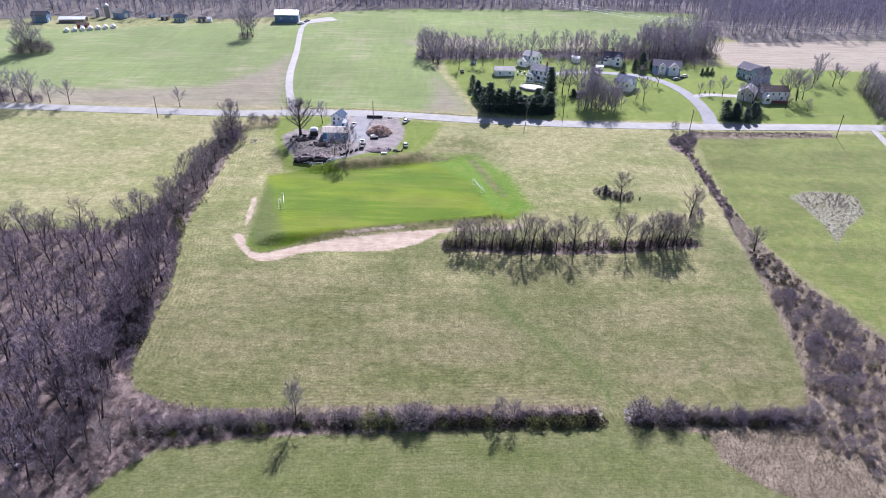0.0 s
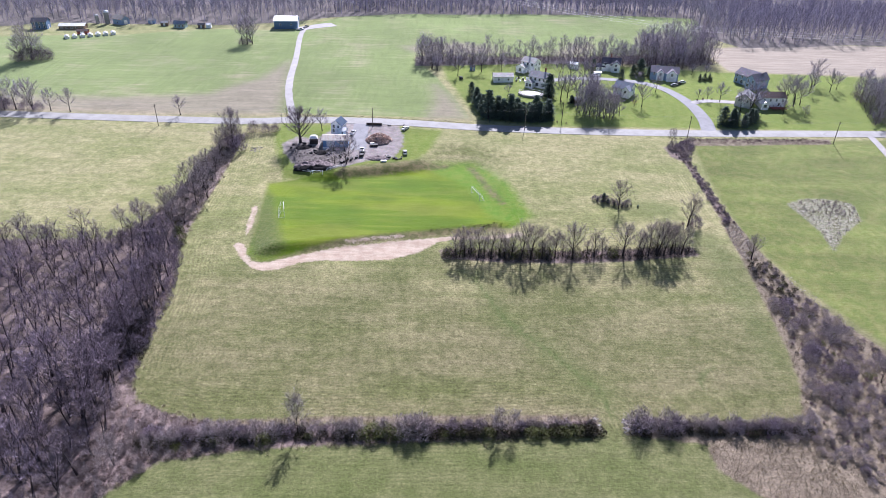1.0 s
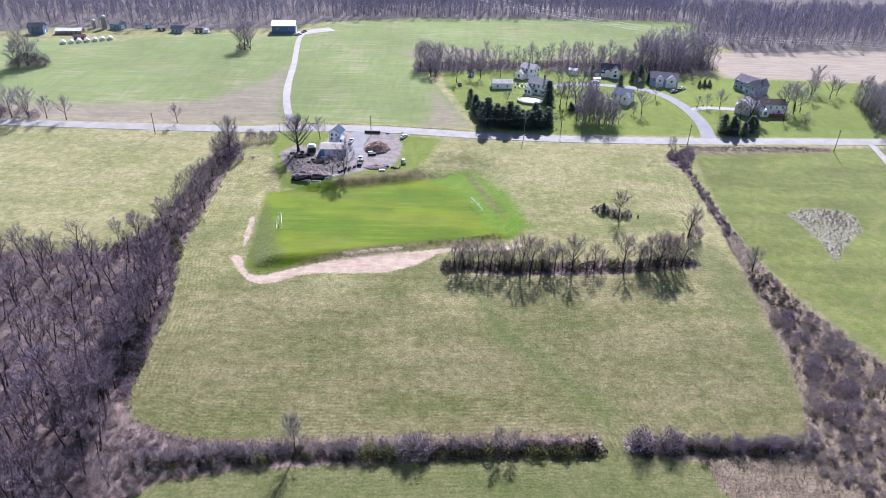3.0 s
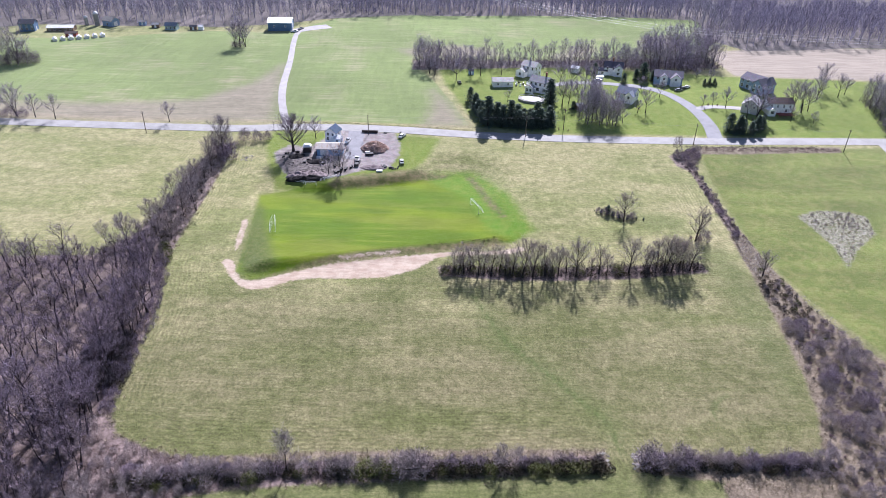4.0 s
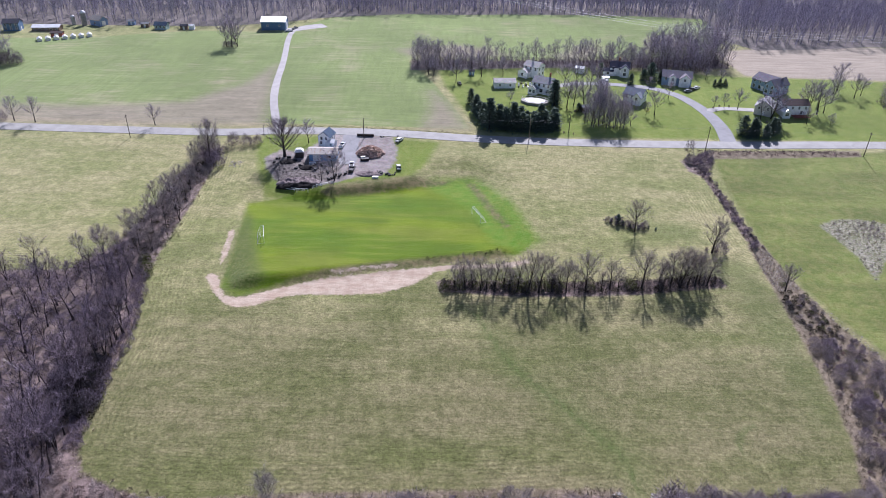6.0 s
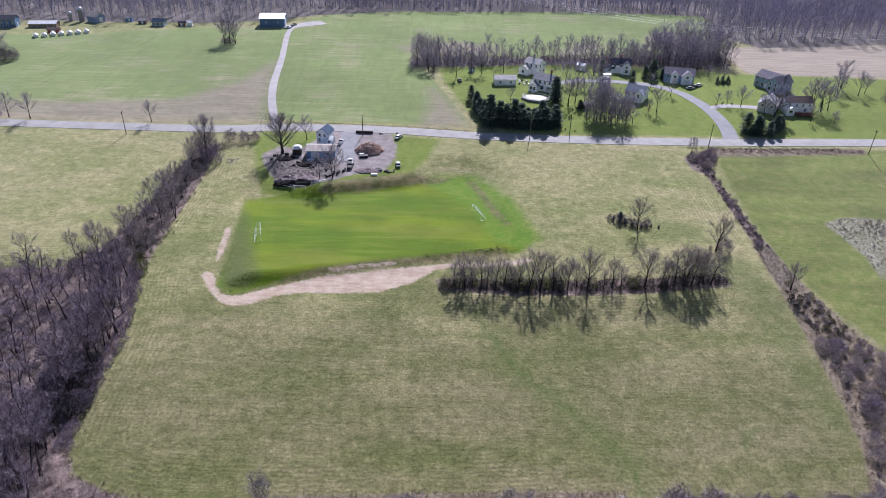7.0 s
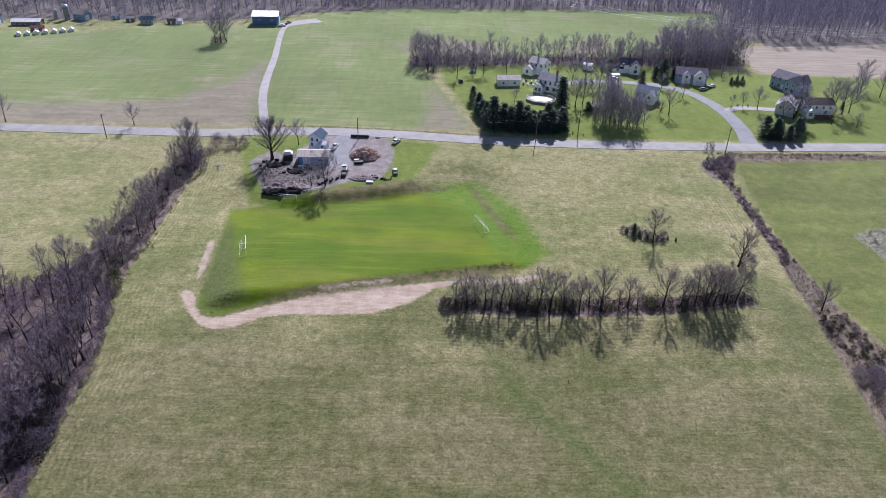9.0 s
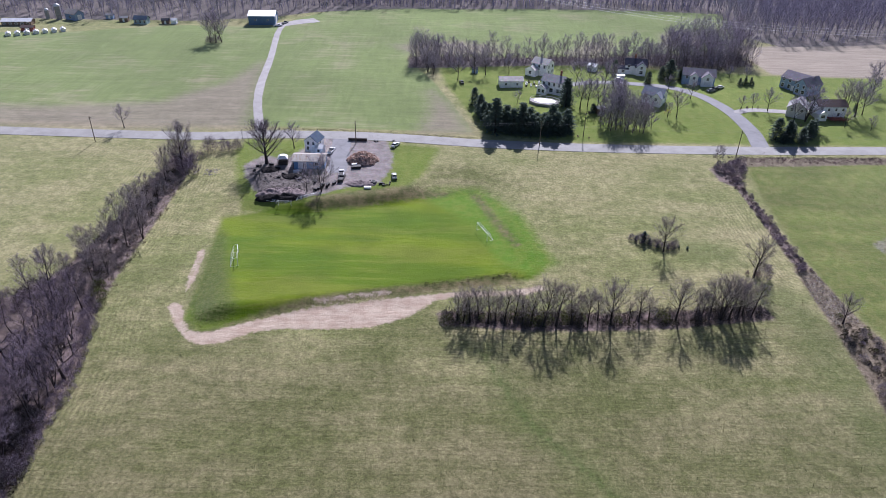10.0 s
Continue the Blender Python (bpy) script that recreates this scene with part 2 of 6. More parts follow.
    # leaf litter under woods and hedges
    leaves = m.mix(m.span(mid, 0.3, 0.7), (0.1, 0.072, 0.068), (0.26, 0.195, 0.182))
    leaves = m.scaled(m.scaled(leaves, fine, 0.5, 1.4), tuft, 0.7, 1.25)
    c = m.mix(region("litter", 2.6, 0.7), c, leaves)
    duff = m.mix(m.span(mid, 0.3, 0.7), (0.1, 0.082, 0.088), (0.19, 0.155, 0.16))
    c = m.mix(region("duff", 2.6, 0.7), c, m.scaled(duff, fine, 0.65, 1.3))
    straw = m.mix(m.span(mid, 0.3, 0.7), (0.135, 0.104, 0.076), (0.26, 0.208, 0.152))
    c = m.mix(region("straw", 2.6, 0.7), c, m.scaled(m.scaled(straw, fine, 0.6, 1.3), tuft, 0.75, 1.2))
    # stony weeds
    weeds = m.mix(m.span(m.noise(1.1, 5, 0.8), 0.4, 0.62), (0.16, 0.165, 0.085), (0.38, 0.35, 0.285))
    c = m.mix(region("stones", 3.5, 0.8), c, m.scaled(weeds, fine, 0.7, 1.2))
    m.colour(c)
    h = m.math("ADD", m.math("MULTIPLY", fine, 0.7), m.math("MULTIPLY", tuft, 0.5))
    m.bump(m.math("ADD", h, m.math("MULTIPLY", rows, 0.5)), 0.35, 0.55)
    return m.m


# regions of the ground, in plan
REGIONS = {
    "turf": [(-65, 236.6), (-48.1, 243.1), (-31.2, 247), (-10.4, 252.5), (2, 254.6), (8, 254), (13, 247), (19, 234), (26, 217), (29, 211.5), (24.7, 206.7), (16.9, 206.1), (0, 202.8), (-24.7, 197.6), (-40.3, 191.8), (-49.4, 186.6), (-55.9, 184.6), (-61.1, 188.5), (-61.8, 208)],
    "soil": [(-66.4, 193.4), (-64.8, 195), (-62.9, 193.3), (-61, 188.4), (-59.2, 185.2), (-56.5, 183.8), (-53.1, 184.2), (-50, 186), (-42.5, 189), (-34.1, 192.4), (-14.5, 196.8), (4, 200.6), (19.1, 201.8), (26.8, 204.5), (29.6, 203.2), (22.6, 200.4), (4, 198.6), (-0.6, 197), (-6.8, 190.6), (-15.5, 186.6), (-27.8, 185.6), (-38, 185.6), (-43.5, 184.4), (-49.6, 180.7), (-54.5, 179.5), (-58.5, 181.7), (-62.3, 186.2)],
    "soil_c": [(-31, 195.4), (-22, 197.7), (-12, 199.9), (-12, 199), (-22, 196.8), (-30, 194.4)],
    "soil_strip": [(-66.3, 218.4), (-64.4, 218.4), (-63.3, 205.4), (-63.7, 198.9), (-65, 202.8)],
    "skirt": [(2, 258.5), (13, 259.5), (20, 250), (26, 236.6), (33, 214), (25, 208.5), (17, 214), (10, 238), (-6, 254)],
    "slope": [(-64, 232), (-61, 226), (-57, 212), (-49, 191), (-52, 187), (-59, 187), (-62, 195), (-63, 210)],
    "bank": [(-41.3, 243.4), (-37.5, 242.4), (-24.5, 245.4), (-11.7, 249.9), (2.3, 254.4), (4.6, 257.4), (-12, 255.8), (-25.1, 252.5), (-31.7, 250.4), (-39.2, 247.8)],
    "bank_low": [(-50, 187), (-42.5, 191), (-32.5, 195.6), (-14.6, 200.4), (4, 204.6), (19.4, 208.2), (22.6, 205), (4, 201.6), (-14.5, 197.8), (-34, 193.2), (-42.5, 189.6), (-49.4, 186)],
    "bank_east": [(10.5, 257.5), (13.5, 255), (16.4, 246), (18.6, 237), (21.4, 229), (23.6, 223), (22, 222.5), (19, 229), (16.3, 237), (13.6, 247), (10.5, 255)],
    "gravel": [(-66.3, 267.8), (-61.1, 275.6), (-53.3, 273), (-46.8, 284.7), (-42.9, 291.2), (-19.5, 289.2), (-16.2, 278.2), (-16.2, 267.8), (-19.5, 257.4), (-29.9, 254.2), (-39, 248.3), (-50.7, 245.1), (-58.5, 250.9), (-63.7, 260)],
    "mulch": [(-64, 262), (-61, 270.5), (-53, 267), (-44, 264), (-36, 261), (-34, 252), (-45, 246), (-57, 249)],
    "litter": [(-85.8, 276.9), (-83.2, 258.7), (-83.2, 237.9), (-83.9, 210.6), (-83.2, 192.4), (-78, 169), (-76.7, 150.8), (-76, 139.1), (-74.1, 130.7), (-70.2, 123.5), (-57.2, 118.3), (-45.5, 117), (-22.1, 117.7), (3.9, 119), (37.7, 121.5), (37.7, 116.4), (3.9, 113.8), (-20.8, 111.8), (-39, 109.9), (-58.5, 106), (-67.6, 96.2), (-72.8, 65), (-325, 65), (-325, 192.4), (-143, 193.7), (-106.6, 195), (-98.8, 208), (-96.2, 223.6), (-94.9, 241.8), (-92.3, 271.7)],
    "straw": [(44.2, 121.5), (57.2, 120.9), (85.8, 120.9), (91, 133.9), (93.6, 146.9), (96.2, 171.6), (97.5, 192.4), (98.2, 214.5), (100.5, 217), (103.4, 217.1), (105.3, 196.3), (109.2, 175.5), (115.7, 157.3), (126.1, 136.5), (135.2, 104), (91, 96.2), (78, 113.1), (57.2, 114.4), (42.9, 116.4)],
    "straw_b": [(107, 281), (140, 283.4), (170.3, 284.8), (168.3, 279.2), (149, 278.2), (126.1, 275.8), (109, 275)],
    "litter_f": [(99.6, 213), (99, 222), (99.1, 240), (98.7, 260), (94.6, 264), (94, 273), (107, 281), (125, 283), (125, 277), (108, 275), (101.6, 264), (101.4, 256), (102.2, 240), (102.6, 222), (103.6, 213)],
    "litter_c": [(0, 193.1), (22.1, 193.7), (41.6, 193.7), (59.8, 195), (83.2, 197.6), (84.5, 192.4), (59.8, 188.5), (41.6, 187.2), (22.1, 186.6), (1.3, 187.8)],
    "duff_b": [(-15.6, 393.9), (39, 393.9), (153.4, 410.8), (156, 390), (78, 386.1), (26, 379.6), (-15.6, 374.4)],
    "duff": [(-546, 420), (-266, 440), (-255, 452), (-195, 452), (-146, 456), (-102, 468), (-78, 486), (-20, 506), (85, 520), (182, 512), (170, 452), (185, 427), (220, 432), (254, 439), (546, 430), (546, 900), (-546, 900)],
    "stones": [(127.4, 227.5), (133.9, 231.4), (143, 232.1), (152.1, 228.8), (149.5, 217.1), (139.1, 208), (130, 197), (131.3, 209.3)],
    "straw_d": [(-52, 115.2), (-24, 118.4), (0, 119.2), (37, 120.6), (38, 122.4), (0, 121.4), (-24, 120.4), (-52, 117.6)],
    "straw_c": [(60.5, 114), (70, 115.7), (85.8, 114.4), (91, 91), (68.9, 98.8), (61.1, 106.6)],
    "lawn": [(-1.3, 378.3), (2.6, 351), (16.9, 297.7), (45.5, 291.9), (165.1, 293.8), (260, 296.4), (260, 367.9), (195, 374.4), (153.4, 374.4), (78, 384.8)],
    "lawn_b": [(-70, 288.6), (-42.9, 288.6), (-15.6, 287.3), (0, 284.7), (-5.2, 263.9), (-13, 252.2), (-41.6, 240.5), (-60, 240), (-66, 257.4), (-72, 278.2)],
    "wheat": [(-546, 302.9), (-80.6, 300.3), (13, 298.4), (-2.6, 353.6), (-18.2, 393.9), (52, 396.5), (158.6, 413.4), (195, 520), (-52, 520), (-97.5, 445.9), (-143, 445.9), (-195, 425.1), (-266.5, 413.4), (-546, 390)],
    "bare": [(-117, 295.1), (-73.4, 297.7), (-78.6, 340.6), (-85.4, 380), (-94, 345), (-112.5, 322), (-149.5, 315), (-240, 314), (-240, 295.1)],
    "bare_b": [(-7.8, 296.4), (11.7, 297.7), (3.9, 325), (-3.9, 343.2), (-3.9, 318.5)],
    "bare_d": [(64, 400), (66, 410), (80, 428), (95, 425), (84, 404)],
    "bare_e": [(118, 418), (122, 436), (126, 452), (145, 462), (150, 440), (132, 420)],
    "bare_c": [(-26, 413.4), (10.4, 423.8), (39, 405.6), (13, 397.8), (-13, 396.5)],
    "stubble": [(158.6, 377), (260, 371.8), (546, 351), (546, 429), (247, 438.1), (195, 432.9), (157.3, 423.8)],
    "east": [(100.1, 278.2), (106.6, 270.4), (104, 239.2), (104, 208), (109.2, 182), (123.5, 145.6), (143, 78), (420, 40), (546, 288.6), (195, 284.7)],
    "track": [(9.9, 179), (10.8, 179), (19.8, 158.2), (30, 145.6), (40.4, 131), (42.2, 121), (41.4, 121), (39.6, 130.6), (29.2, 145.1), (19, 157.4)],
    "track_b": [(72, 140.6), (69.4, 139.6), (67.2, 137.4), (65.8, 134.6), (66.4, 132), (66.8, 132.1), (66.5, 134.4), (67.8, 136.9), (69.8, 138.9), (72, 140)],
    "damp": [(9.1, 178.1), (13, 178.1), (22.1, 158.6), (32.5, 146.9), (42.9, 131.3), (44.2, 120.9), (40.3, 120.9), (37.7, 131.3), (26, 145.6), (16.9, 156)],
    "damp_b": [(85.8, 208), (94.9, 205.4), (93.6, 169), (89.7, 140.4), (85.8, 140.4), (87.1, 169)],
    "damp_c": [(67.6, 228.8), (83.2, 226.2), (85.8, 215.8), (72.8, 215.8)],
    "damp_d": [(-75.4, 117), (52, 117), (78, 111.8), (78, 78), (-65, 71.5)],
}


def signed(poly, x, y):
    """Distance to the outline of a polygon, negative inside."""
    best, inside = np.full(x.shape, 1e9), np.zeros(x.shape, bool)
    for (ax, ay), (bx, by) in zip(poly, poly[1:] + poly[:1]):
        dx, dy = bx - ax, by - ay
        t = np.clip(((x - ax) * dx + (y - ay) * dy) / (dx * dx + dy * dy), 0, 1)
        best = np.minimum(best, np.hypot(x - ax - t * dx, y - ay - t * dy))
        inside ^= ((ay > y) != (by > y)) & (x < (bx - ax) * (y - ay) / (by - ay + 1e-12) + ax)
    return np.where(inside, -best, best)


def np_mesh(name, verts, tris, material, smooth_faces=False):
    verts, tris = np.asarray(verts, np.float32), np.asarray(tris, np.int32)
    me = bpy.data.meshes.new(name)
    me.vertices.add(len(verts)), me.loops.add(tris.size), me.polygons.add(len(tris))
    me.vertices.foreach_set("co", verts.ravel())
    me.loops.foreach_set("vertex_index", tris.ravel())
    me.polygons.foreach_set("loop_start", np.arange(len(tris), dtype=np.int32) * tris.shape[1])
    me.polygons.foreach_set("use_smooth", np.full(len(tris), smooth_faces))
    me.update(calc_edges=True)
    me.materials.append(material)
    return me


def steps(dense_a, dense_b, step, low, high, grow):
    out = list(np.arange(dense_a, dense_b + 0.01, step))
    for end, sign in ((low, -1), (high, 1)):
        at, s, extra = (dense_a if sign < 0 else out[-1]), step, []
        while sign * at < sign * end:
            s *= grow
            at += sign * s
            extra.append(at)
        out = extra[::-1] + out if sign < 0 else out + extra
    return np.array(out)


def make_ground():
    xs, ys = steps(-162, 208, 1.4, -2500, 2500, 1.13), steps(78, 340, 1.2, -1500, 3400, 1.06)
    gx, gy = np.meshgrid(xs, ys)
    x, y = gx.ravel(), gy.ravel()
    n = len(xs)
    i = (np.arange(len(ys) - 1)[:, None] * n + np.arange(n - 1)[None, :]).ravel()
    me = np_mesh("ground", np.stack([x, y, height(x, y)], 1), np.stack([i, i + 1, i + n + 1, i + n], 1), cover(), True)
    fields = {}
    for key, poly in REGIONS.items():
        base = key.split("_")[0]
        sd = signed(poly, x, y)
        fields[base] = np.minimum(fields[base], sd) if base in fields else sd
    for key, sd in fields.items():
        me.attributes.new(key, "FLOAT", "POINT").data.foreach_set("value", np.clip(sd, -40, 40).astype(np.float32))
    return tagged(new("ground", me), "rolling farmland with pasture, wheat, turf and bare soil", "ground", kind="structure")


make_ground()


# ---- roads ----
def asphalt(name, colour, scale=1.0):
    m = Mat(name, 0.85, 0, 0.3)
    c = m.scaled(m.scaled(colour, m.noise(0.25 * scale, 4, 0.6), 0.86, 1.1), m.noise(6, 3), 0.9, 1.08)
    cracks = m.span(m.voronoi(0.35, feature="DISTANCE_TO_EDGE", at=m.coords()), 0.0, 0.025, 0.82, 1.0)
    node = m.t.nodes.new("ShaderNodeVectorMath")
    node.operation = "SCALE"
    m.put(node.inputs[0], c), m.put(node.inputs["Scale"], cracks)
    return m.colour(node.outputs[0]).bump(m.noise(20, 2), 0.01, 0.4).m


M_ROAD = asphalt("worn_pale_asphalt", (0.345, 0.335, 0.315))
M_DRIVE = asphalt("grey_asphalt", (0.26, 0.257, 0.265))
M_LANE = asphalt("crushed_stone", (0.38, 0.36, 0.345))


def curve_points(points, step=2.0):
    """A smooth line through plan points (Catmull-Rom)."""
    p = [Vector(a) for a in points]
    p = [2 * p[0] - p[1]] + p + [2 * p[-1] - p[-2]]
    out = []
    for a, b, c, d in zip(p, p[1:], p[2:], p[3:]):
        n = max(2, int((c - b).length / step))
        for k in range(n):
            t = k / n
            out.append(0.5 * (2 * b + (c - a) * t + (2 * a - 5 * b + 4 * c - d) * t * t + (3 * b - a - 3 * c + d) * t ** 3))
    return out + [p[-2]]


def strip(name, points, width, material, label, lift=0.1, crown=0.05, category="road", ragged=0.0, ends=(1.0, 1.0)):
    """A road laid on the land, with a slight crown and edges that go into the ground."""
    line, verts, quads = curve_points(points), [], []
    rnd = random.Random(len(name) + len(points))
    cross = ((-0.5, -0.35), (-0.5, 0), (-0.25, crown * 0.7), (0, crown), (0.25, crown * 0.7), (0.5, 0), (0.5, -0.35))
    for k, p in enumerate(line):
        d = (line[min(k + 1, len(line) - 1)] - line[max(k - 1, 0)]).normalized()
        f = k / (len(line) - 1)
        w = width * (ends[0] * (1 - f) + ends[1] * f) + rnd.uniform(-ragged, ragged)
        for s, up in cross:
            x, y = p.x + d.y * s * w, p.y - d.x * s * w
            verts.append((x, y, float(height(x, y)) + lift + up))
        if k:
            a, b = (k - 1) * 7, k * 7
            quads += [(a + j, a + j + 1, b + j + 1, b + j) for j in range(6)]
    ob = new(name, np_mesh(name, verts, quads, material))
    return tagged(ob, label, category, kind="structure")


ROAD = [(-546, 301.6), (-325, 295.1), (-195, 291.9), (-145.6, 290.6), (-89.7, 289.9), (-65, 292.5), (-37.7, 293.2), (-16.9, 292.2), (14.3, 288.9), (45.5, 287.3), (78, 287), (117, 287.7), (163.8, 289.9), (198.9, 291.2), (338, 296.4), (546, 301.6)]
strip("road", ROAD, 6.6, M_ROAD, "pale worn two-lane asphalt country road across the fields")
strip("lane", [(-66.3, 295.1), (-70.2, 306.8), (-74.8, 325), (-78.7, 348.4), (-83.2, 387.4), (-89, 429), (-89.7, 448.5), (-85.8, 460.2), (-75.4, 468)], 2.9, M_LANE, "narrow pale gravel lane climbing to the blue barn", 0.08, ragged=0.25, ends=(1.25, 1.0))
strip("driveway", [(119, 290.6), (120.9, 304.2), (120.2, 319.8), (117, 334.1), (111.8, 345.8), (101.4, 354.9), (81.9, 358.8), (65, 357.5), (57.2, 353.6)], 4.6, M_DRIVE, "grey asphalt cul-de-sac drive between lawns", 0.08, ends=(1.45, 0.9))
strip("driveway_2", [(120.9, 323.7), (128.7, 326.9), (137.8, 326.3), (146.9, 325)], 4.0, M_LANE, "pale concrete house drive off the cul-de-sac", 0.07)
strip("driveway_3", [(189.8, 288.2), (189.1, 281.5), (188.1, 274), (186.9, 265), (185.1, 250), (182.5, 228)], 3.0, M_LANE, "pale gravel farm track off the road", 0.07, ragged=0.2)
strip("yard_drive", [(-35.8, 291.2), (-35.1, 282.1), (-34.5, 271.7), (-34.5, 263.9)], 6.4, M_DRIVE, "grey gravel drive into the wood yard", 0.05, ragged=0.8)
strip("barn_apron", [(-93.6, 449.8), (-83.2, 457.6), (-72.8, 464.1)], 9.0, M_LANE, "pale gravel apron beside the barn", 0.05, ragged=0.4)



# ---- building blocks ----
class Geo:
    """Collects triangles for one mesh."""

    def __init__(self):
        self.v, self.f = [], []

    def tube(self, points, radii, sides=5):
        """A tapered, bent tube; the last ring closes to a point if its radius is 0."""
        first = len(self.v)
        n = len(points)
        for k, (p, r) in enumerate(zip(points, radii)):
            d = (points[min(k + 1, n - 1)] - points[max(k - 1, 0)])
            d = d.normalized() if d.length > 1e-9 else Vector((0, 0, 1))
            a = d.cross(Vector((0.31, 0.17, 0.93)) if abs(d.z) < 0.9 else Vector((1, 0, 0))).normalized()
            b = d.cross(a)
            for s in range(sides):
                w = 2 * math.pi * s / sides
                self.v.append(tuple(p + (a * math.cos(w) + b * math.sin(w)) * r))
        for k in range(n - 1):
            for s in range(sides):
                i, j = first + k * sides + s, first + k * sides + (s + 1) % sides
                self.f += [(i, j, j + sides), (i, j + sides, i + sides)]

    def spike(self, p, q, r):
        """A twig: three faces that end in a point."""
        d = (q - p).normalized()
        a = d.cross(Vector((0.4, 0.3, 0.86)) if abs(d.z) < 0.85 else Vector((1, 0, 0))).normalized() * r
        b = d.cross(a)
        i = len(self.v)
        self.v += [tuple(p + a), tuple(p - a * 0.5 + b * 0.87), tuple(p - a * 0.5 - b * 0.87), tuple(q)]
        self.f += [(i, i + 1, i + 3), (i + 1, i + 2, i + 3), (i + 2, i, i + 3)]

    def blade(self, p, q, r, rnd):
        """The finest twig: one sliver."""
        a = (q - p).cross(Vector((rnd.uniform(-1, 1), rnd.uniform(-1, 1), rnd.uniform(-1, 1)))).normalized() * r
        i = len(self.v)
        self.v += [tuple(p + a), tuple(p - a), tuple(q)]
        self.f.append((i, i + 1, i + 2))

    def leaf(self, p, along, across):
        i = len(self.v)
        self.v += [tuple(p - across), tuple(p + along * 0.55), tuple(p + across), tuple(p - along * 0.45)]
        self.f += [(i, i + 1, i + 2), (i, i + 2, i + 3)]

    def arrays(self):
        return np.array(self.v, np.float32), np.array(self.f, np.int32)

    def mesh(self, name, material, smooth_faces=False):
        return np_mesh(name, *self.arrays(), material, smooth_faces)


def part(name, mesh, parent, label=""):
    ob = new(name, mesh)
    ob.parent = parent
    return tagged(ob, label) if label else ob


def place(x, y, turn=0.0, size=1.0, sink=0.05, stretch=1.0):
    return Matrix.LocRotScale((x, y, float(height(x, y)) - sink), Euler((0, 0, radians(turn))), (size, size, size * stretch))


def way(az, up):
    return Vector((math.cos(az) * math.cos(up), math.sin(az) * math.cos(up), math.sin(up)))


def bend(rnd, p, d, length, pieces, wander, lift):
    """Points of a branch that wanders and turns upwards."""
    out = [p]
    for _ in range(pieces):
        d = (d + Vector((rnd.uniform(-1, 1), rnd.uniform(-1, 1), rnd.uniform(-0.7, 0.7))) * wander + Vector((0, 0, lift))).normalized()
        out.append(out[-1] + d * (length / pieces))
    return out, d


def grow(seed, high=10.0, spread=0.5, fork=0.25, limbs=9, boughs=6, twigs=7, thick=0.16, twig=0.016, lean=0.03, forks=1):
    """A bare tree: trunk and limbs in one mesh, boughs and twigs in another. The limbs rise like a fan to a rounded crown near 'high'."""
    rnd, wood, fine = random.Random(seed), Geo(), Geo()
    stems = []
    for k in range(forks):
        d = Vector((rnd.gauss(0, lean), rnd.gauss(0, lean), 1)).normalized()
        if forks > 1:
            d = way(k * 6.28 / forks + rnd.uniform(-0.5, 0.5), radians(rnd.uniform(75, 85)))
        pts, _ = bend(rnd, Vector((0, 0, -0.1)) + d * 0.02 * k, d, high * rnd.uniform(0.82, 0.92), 7, 0.07, 0.03)
        t = thick * (1.0 if forks == 1 else 0.72)
        wood.tube(pts, [t * 1.4, t * 1.02] + [t * (1 - 0.9 * j / 7) for j in range(2, 8)], 6)
        stems.append(pts)
    for pts in stems:
        n = limbs if forks == 1 else max(5, int(limbs * 0.6))
        for k in range(n):
            f = fork + (0.9 - fork) * ((k + rnd.random()) / n) ** 1.2
            seg = min(int(f * 7), 6)
            base = pts[seg].lerp(pts[seg + 1], f * 7 - seg)
            az = k * 2.4 + rnd.uniform(-0.5, 0.5)
            d = way(az, radians(32 + 32 * f + rnd.uniform(-10, 10) + max(0.0, 0.3 - spread) * 60))
            # the limb ends at a rounded crown outline
            a, c = high * spread * 0.84, high * 0.45
            o = Vector((base.x / a, base.y / a, (base.z - high * 0.54) / c))
            r = Vector((d.x / a, d.y / a, d.z / c))
            h2 = o.dot(r) ** 2 - r.dot(r) * (o.dot(o) - 1)
            size = max(high * 0.1, (-o.dot(r) + math.sqrt(max(0.0, h2))) / r.dot(r)) * rnd.uniform(0.78, 1.04)
            lp, _ = bend(rnd, base, d, size, 4, 0.08, 0.06)
            lr = thick * 0.36 * (1.1 - 0.75 * f)
            wood.tube(lp, [lr, lr * 0.78, lr * 0.55, lr * 0.34, lr * 0.12], 4)
            for b in range(boughs):
                g = 0.15 + 0.85 * (b + rnd.random()) / boughs
                s2 = min(int(g * 4), 3)
                bb = lp[s2].lerp(lp[s2 + 1], g * 4 - s2)
                d = ((lp[s2 + 1] - lp[s2]).normalized() + way(rnd.uniform(0, 6.28), rnd.uniform(-0.4, 0.6)) * 0.7).normalized()
                bl = (high * 0.1 + size * 0.2) * rnd.uniform(0.7, 1.25) * (1.15 - 0.4 * g)
                bp, _ = bend(rnd, bb, d, bl, 2, 0.15, 0.08)
                wood.spike(bp[0], bp[1] * 0.2 + bp[2] * 0.8, twig * 1.5)
                for w in range(twigs * 3):
                    h = 0.12 + 0.88 * (w + rnd.random()) / (twigs * 3)
                    tb = bp[0].lerp(bp[1], h * 2) if h < 0.5 else bp[1].lerp(bp[2], h * 2 - 1)
                    d2 = (d + way(rnd.uniform(0, 6.28), rnd.uniform(-0.5, 0.9)) * 0.9).normalized()
                    fine.blade(tb, tb + d2 * high * rnd.uniform(0.05, 0.125), twig * 0.78, rnd)
    return wood, fine


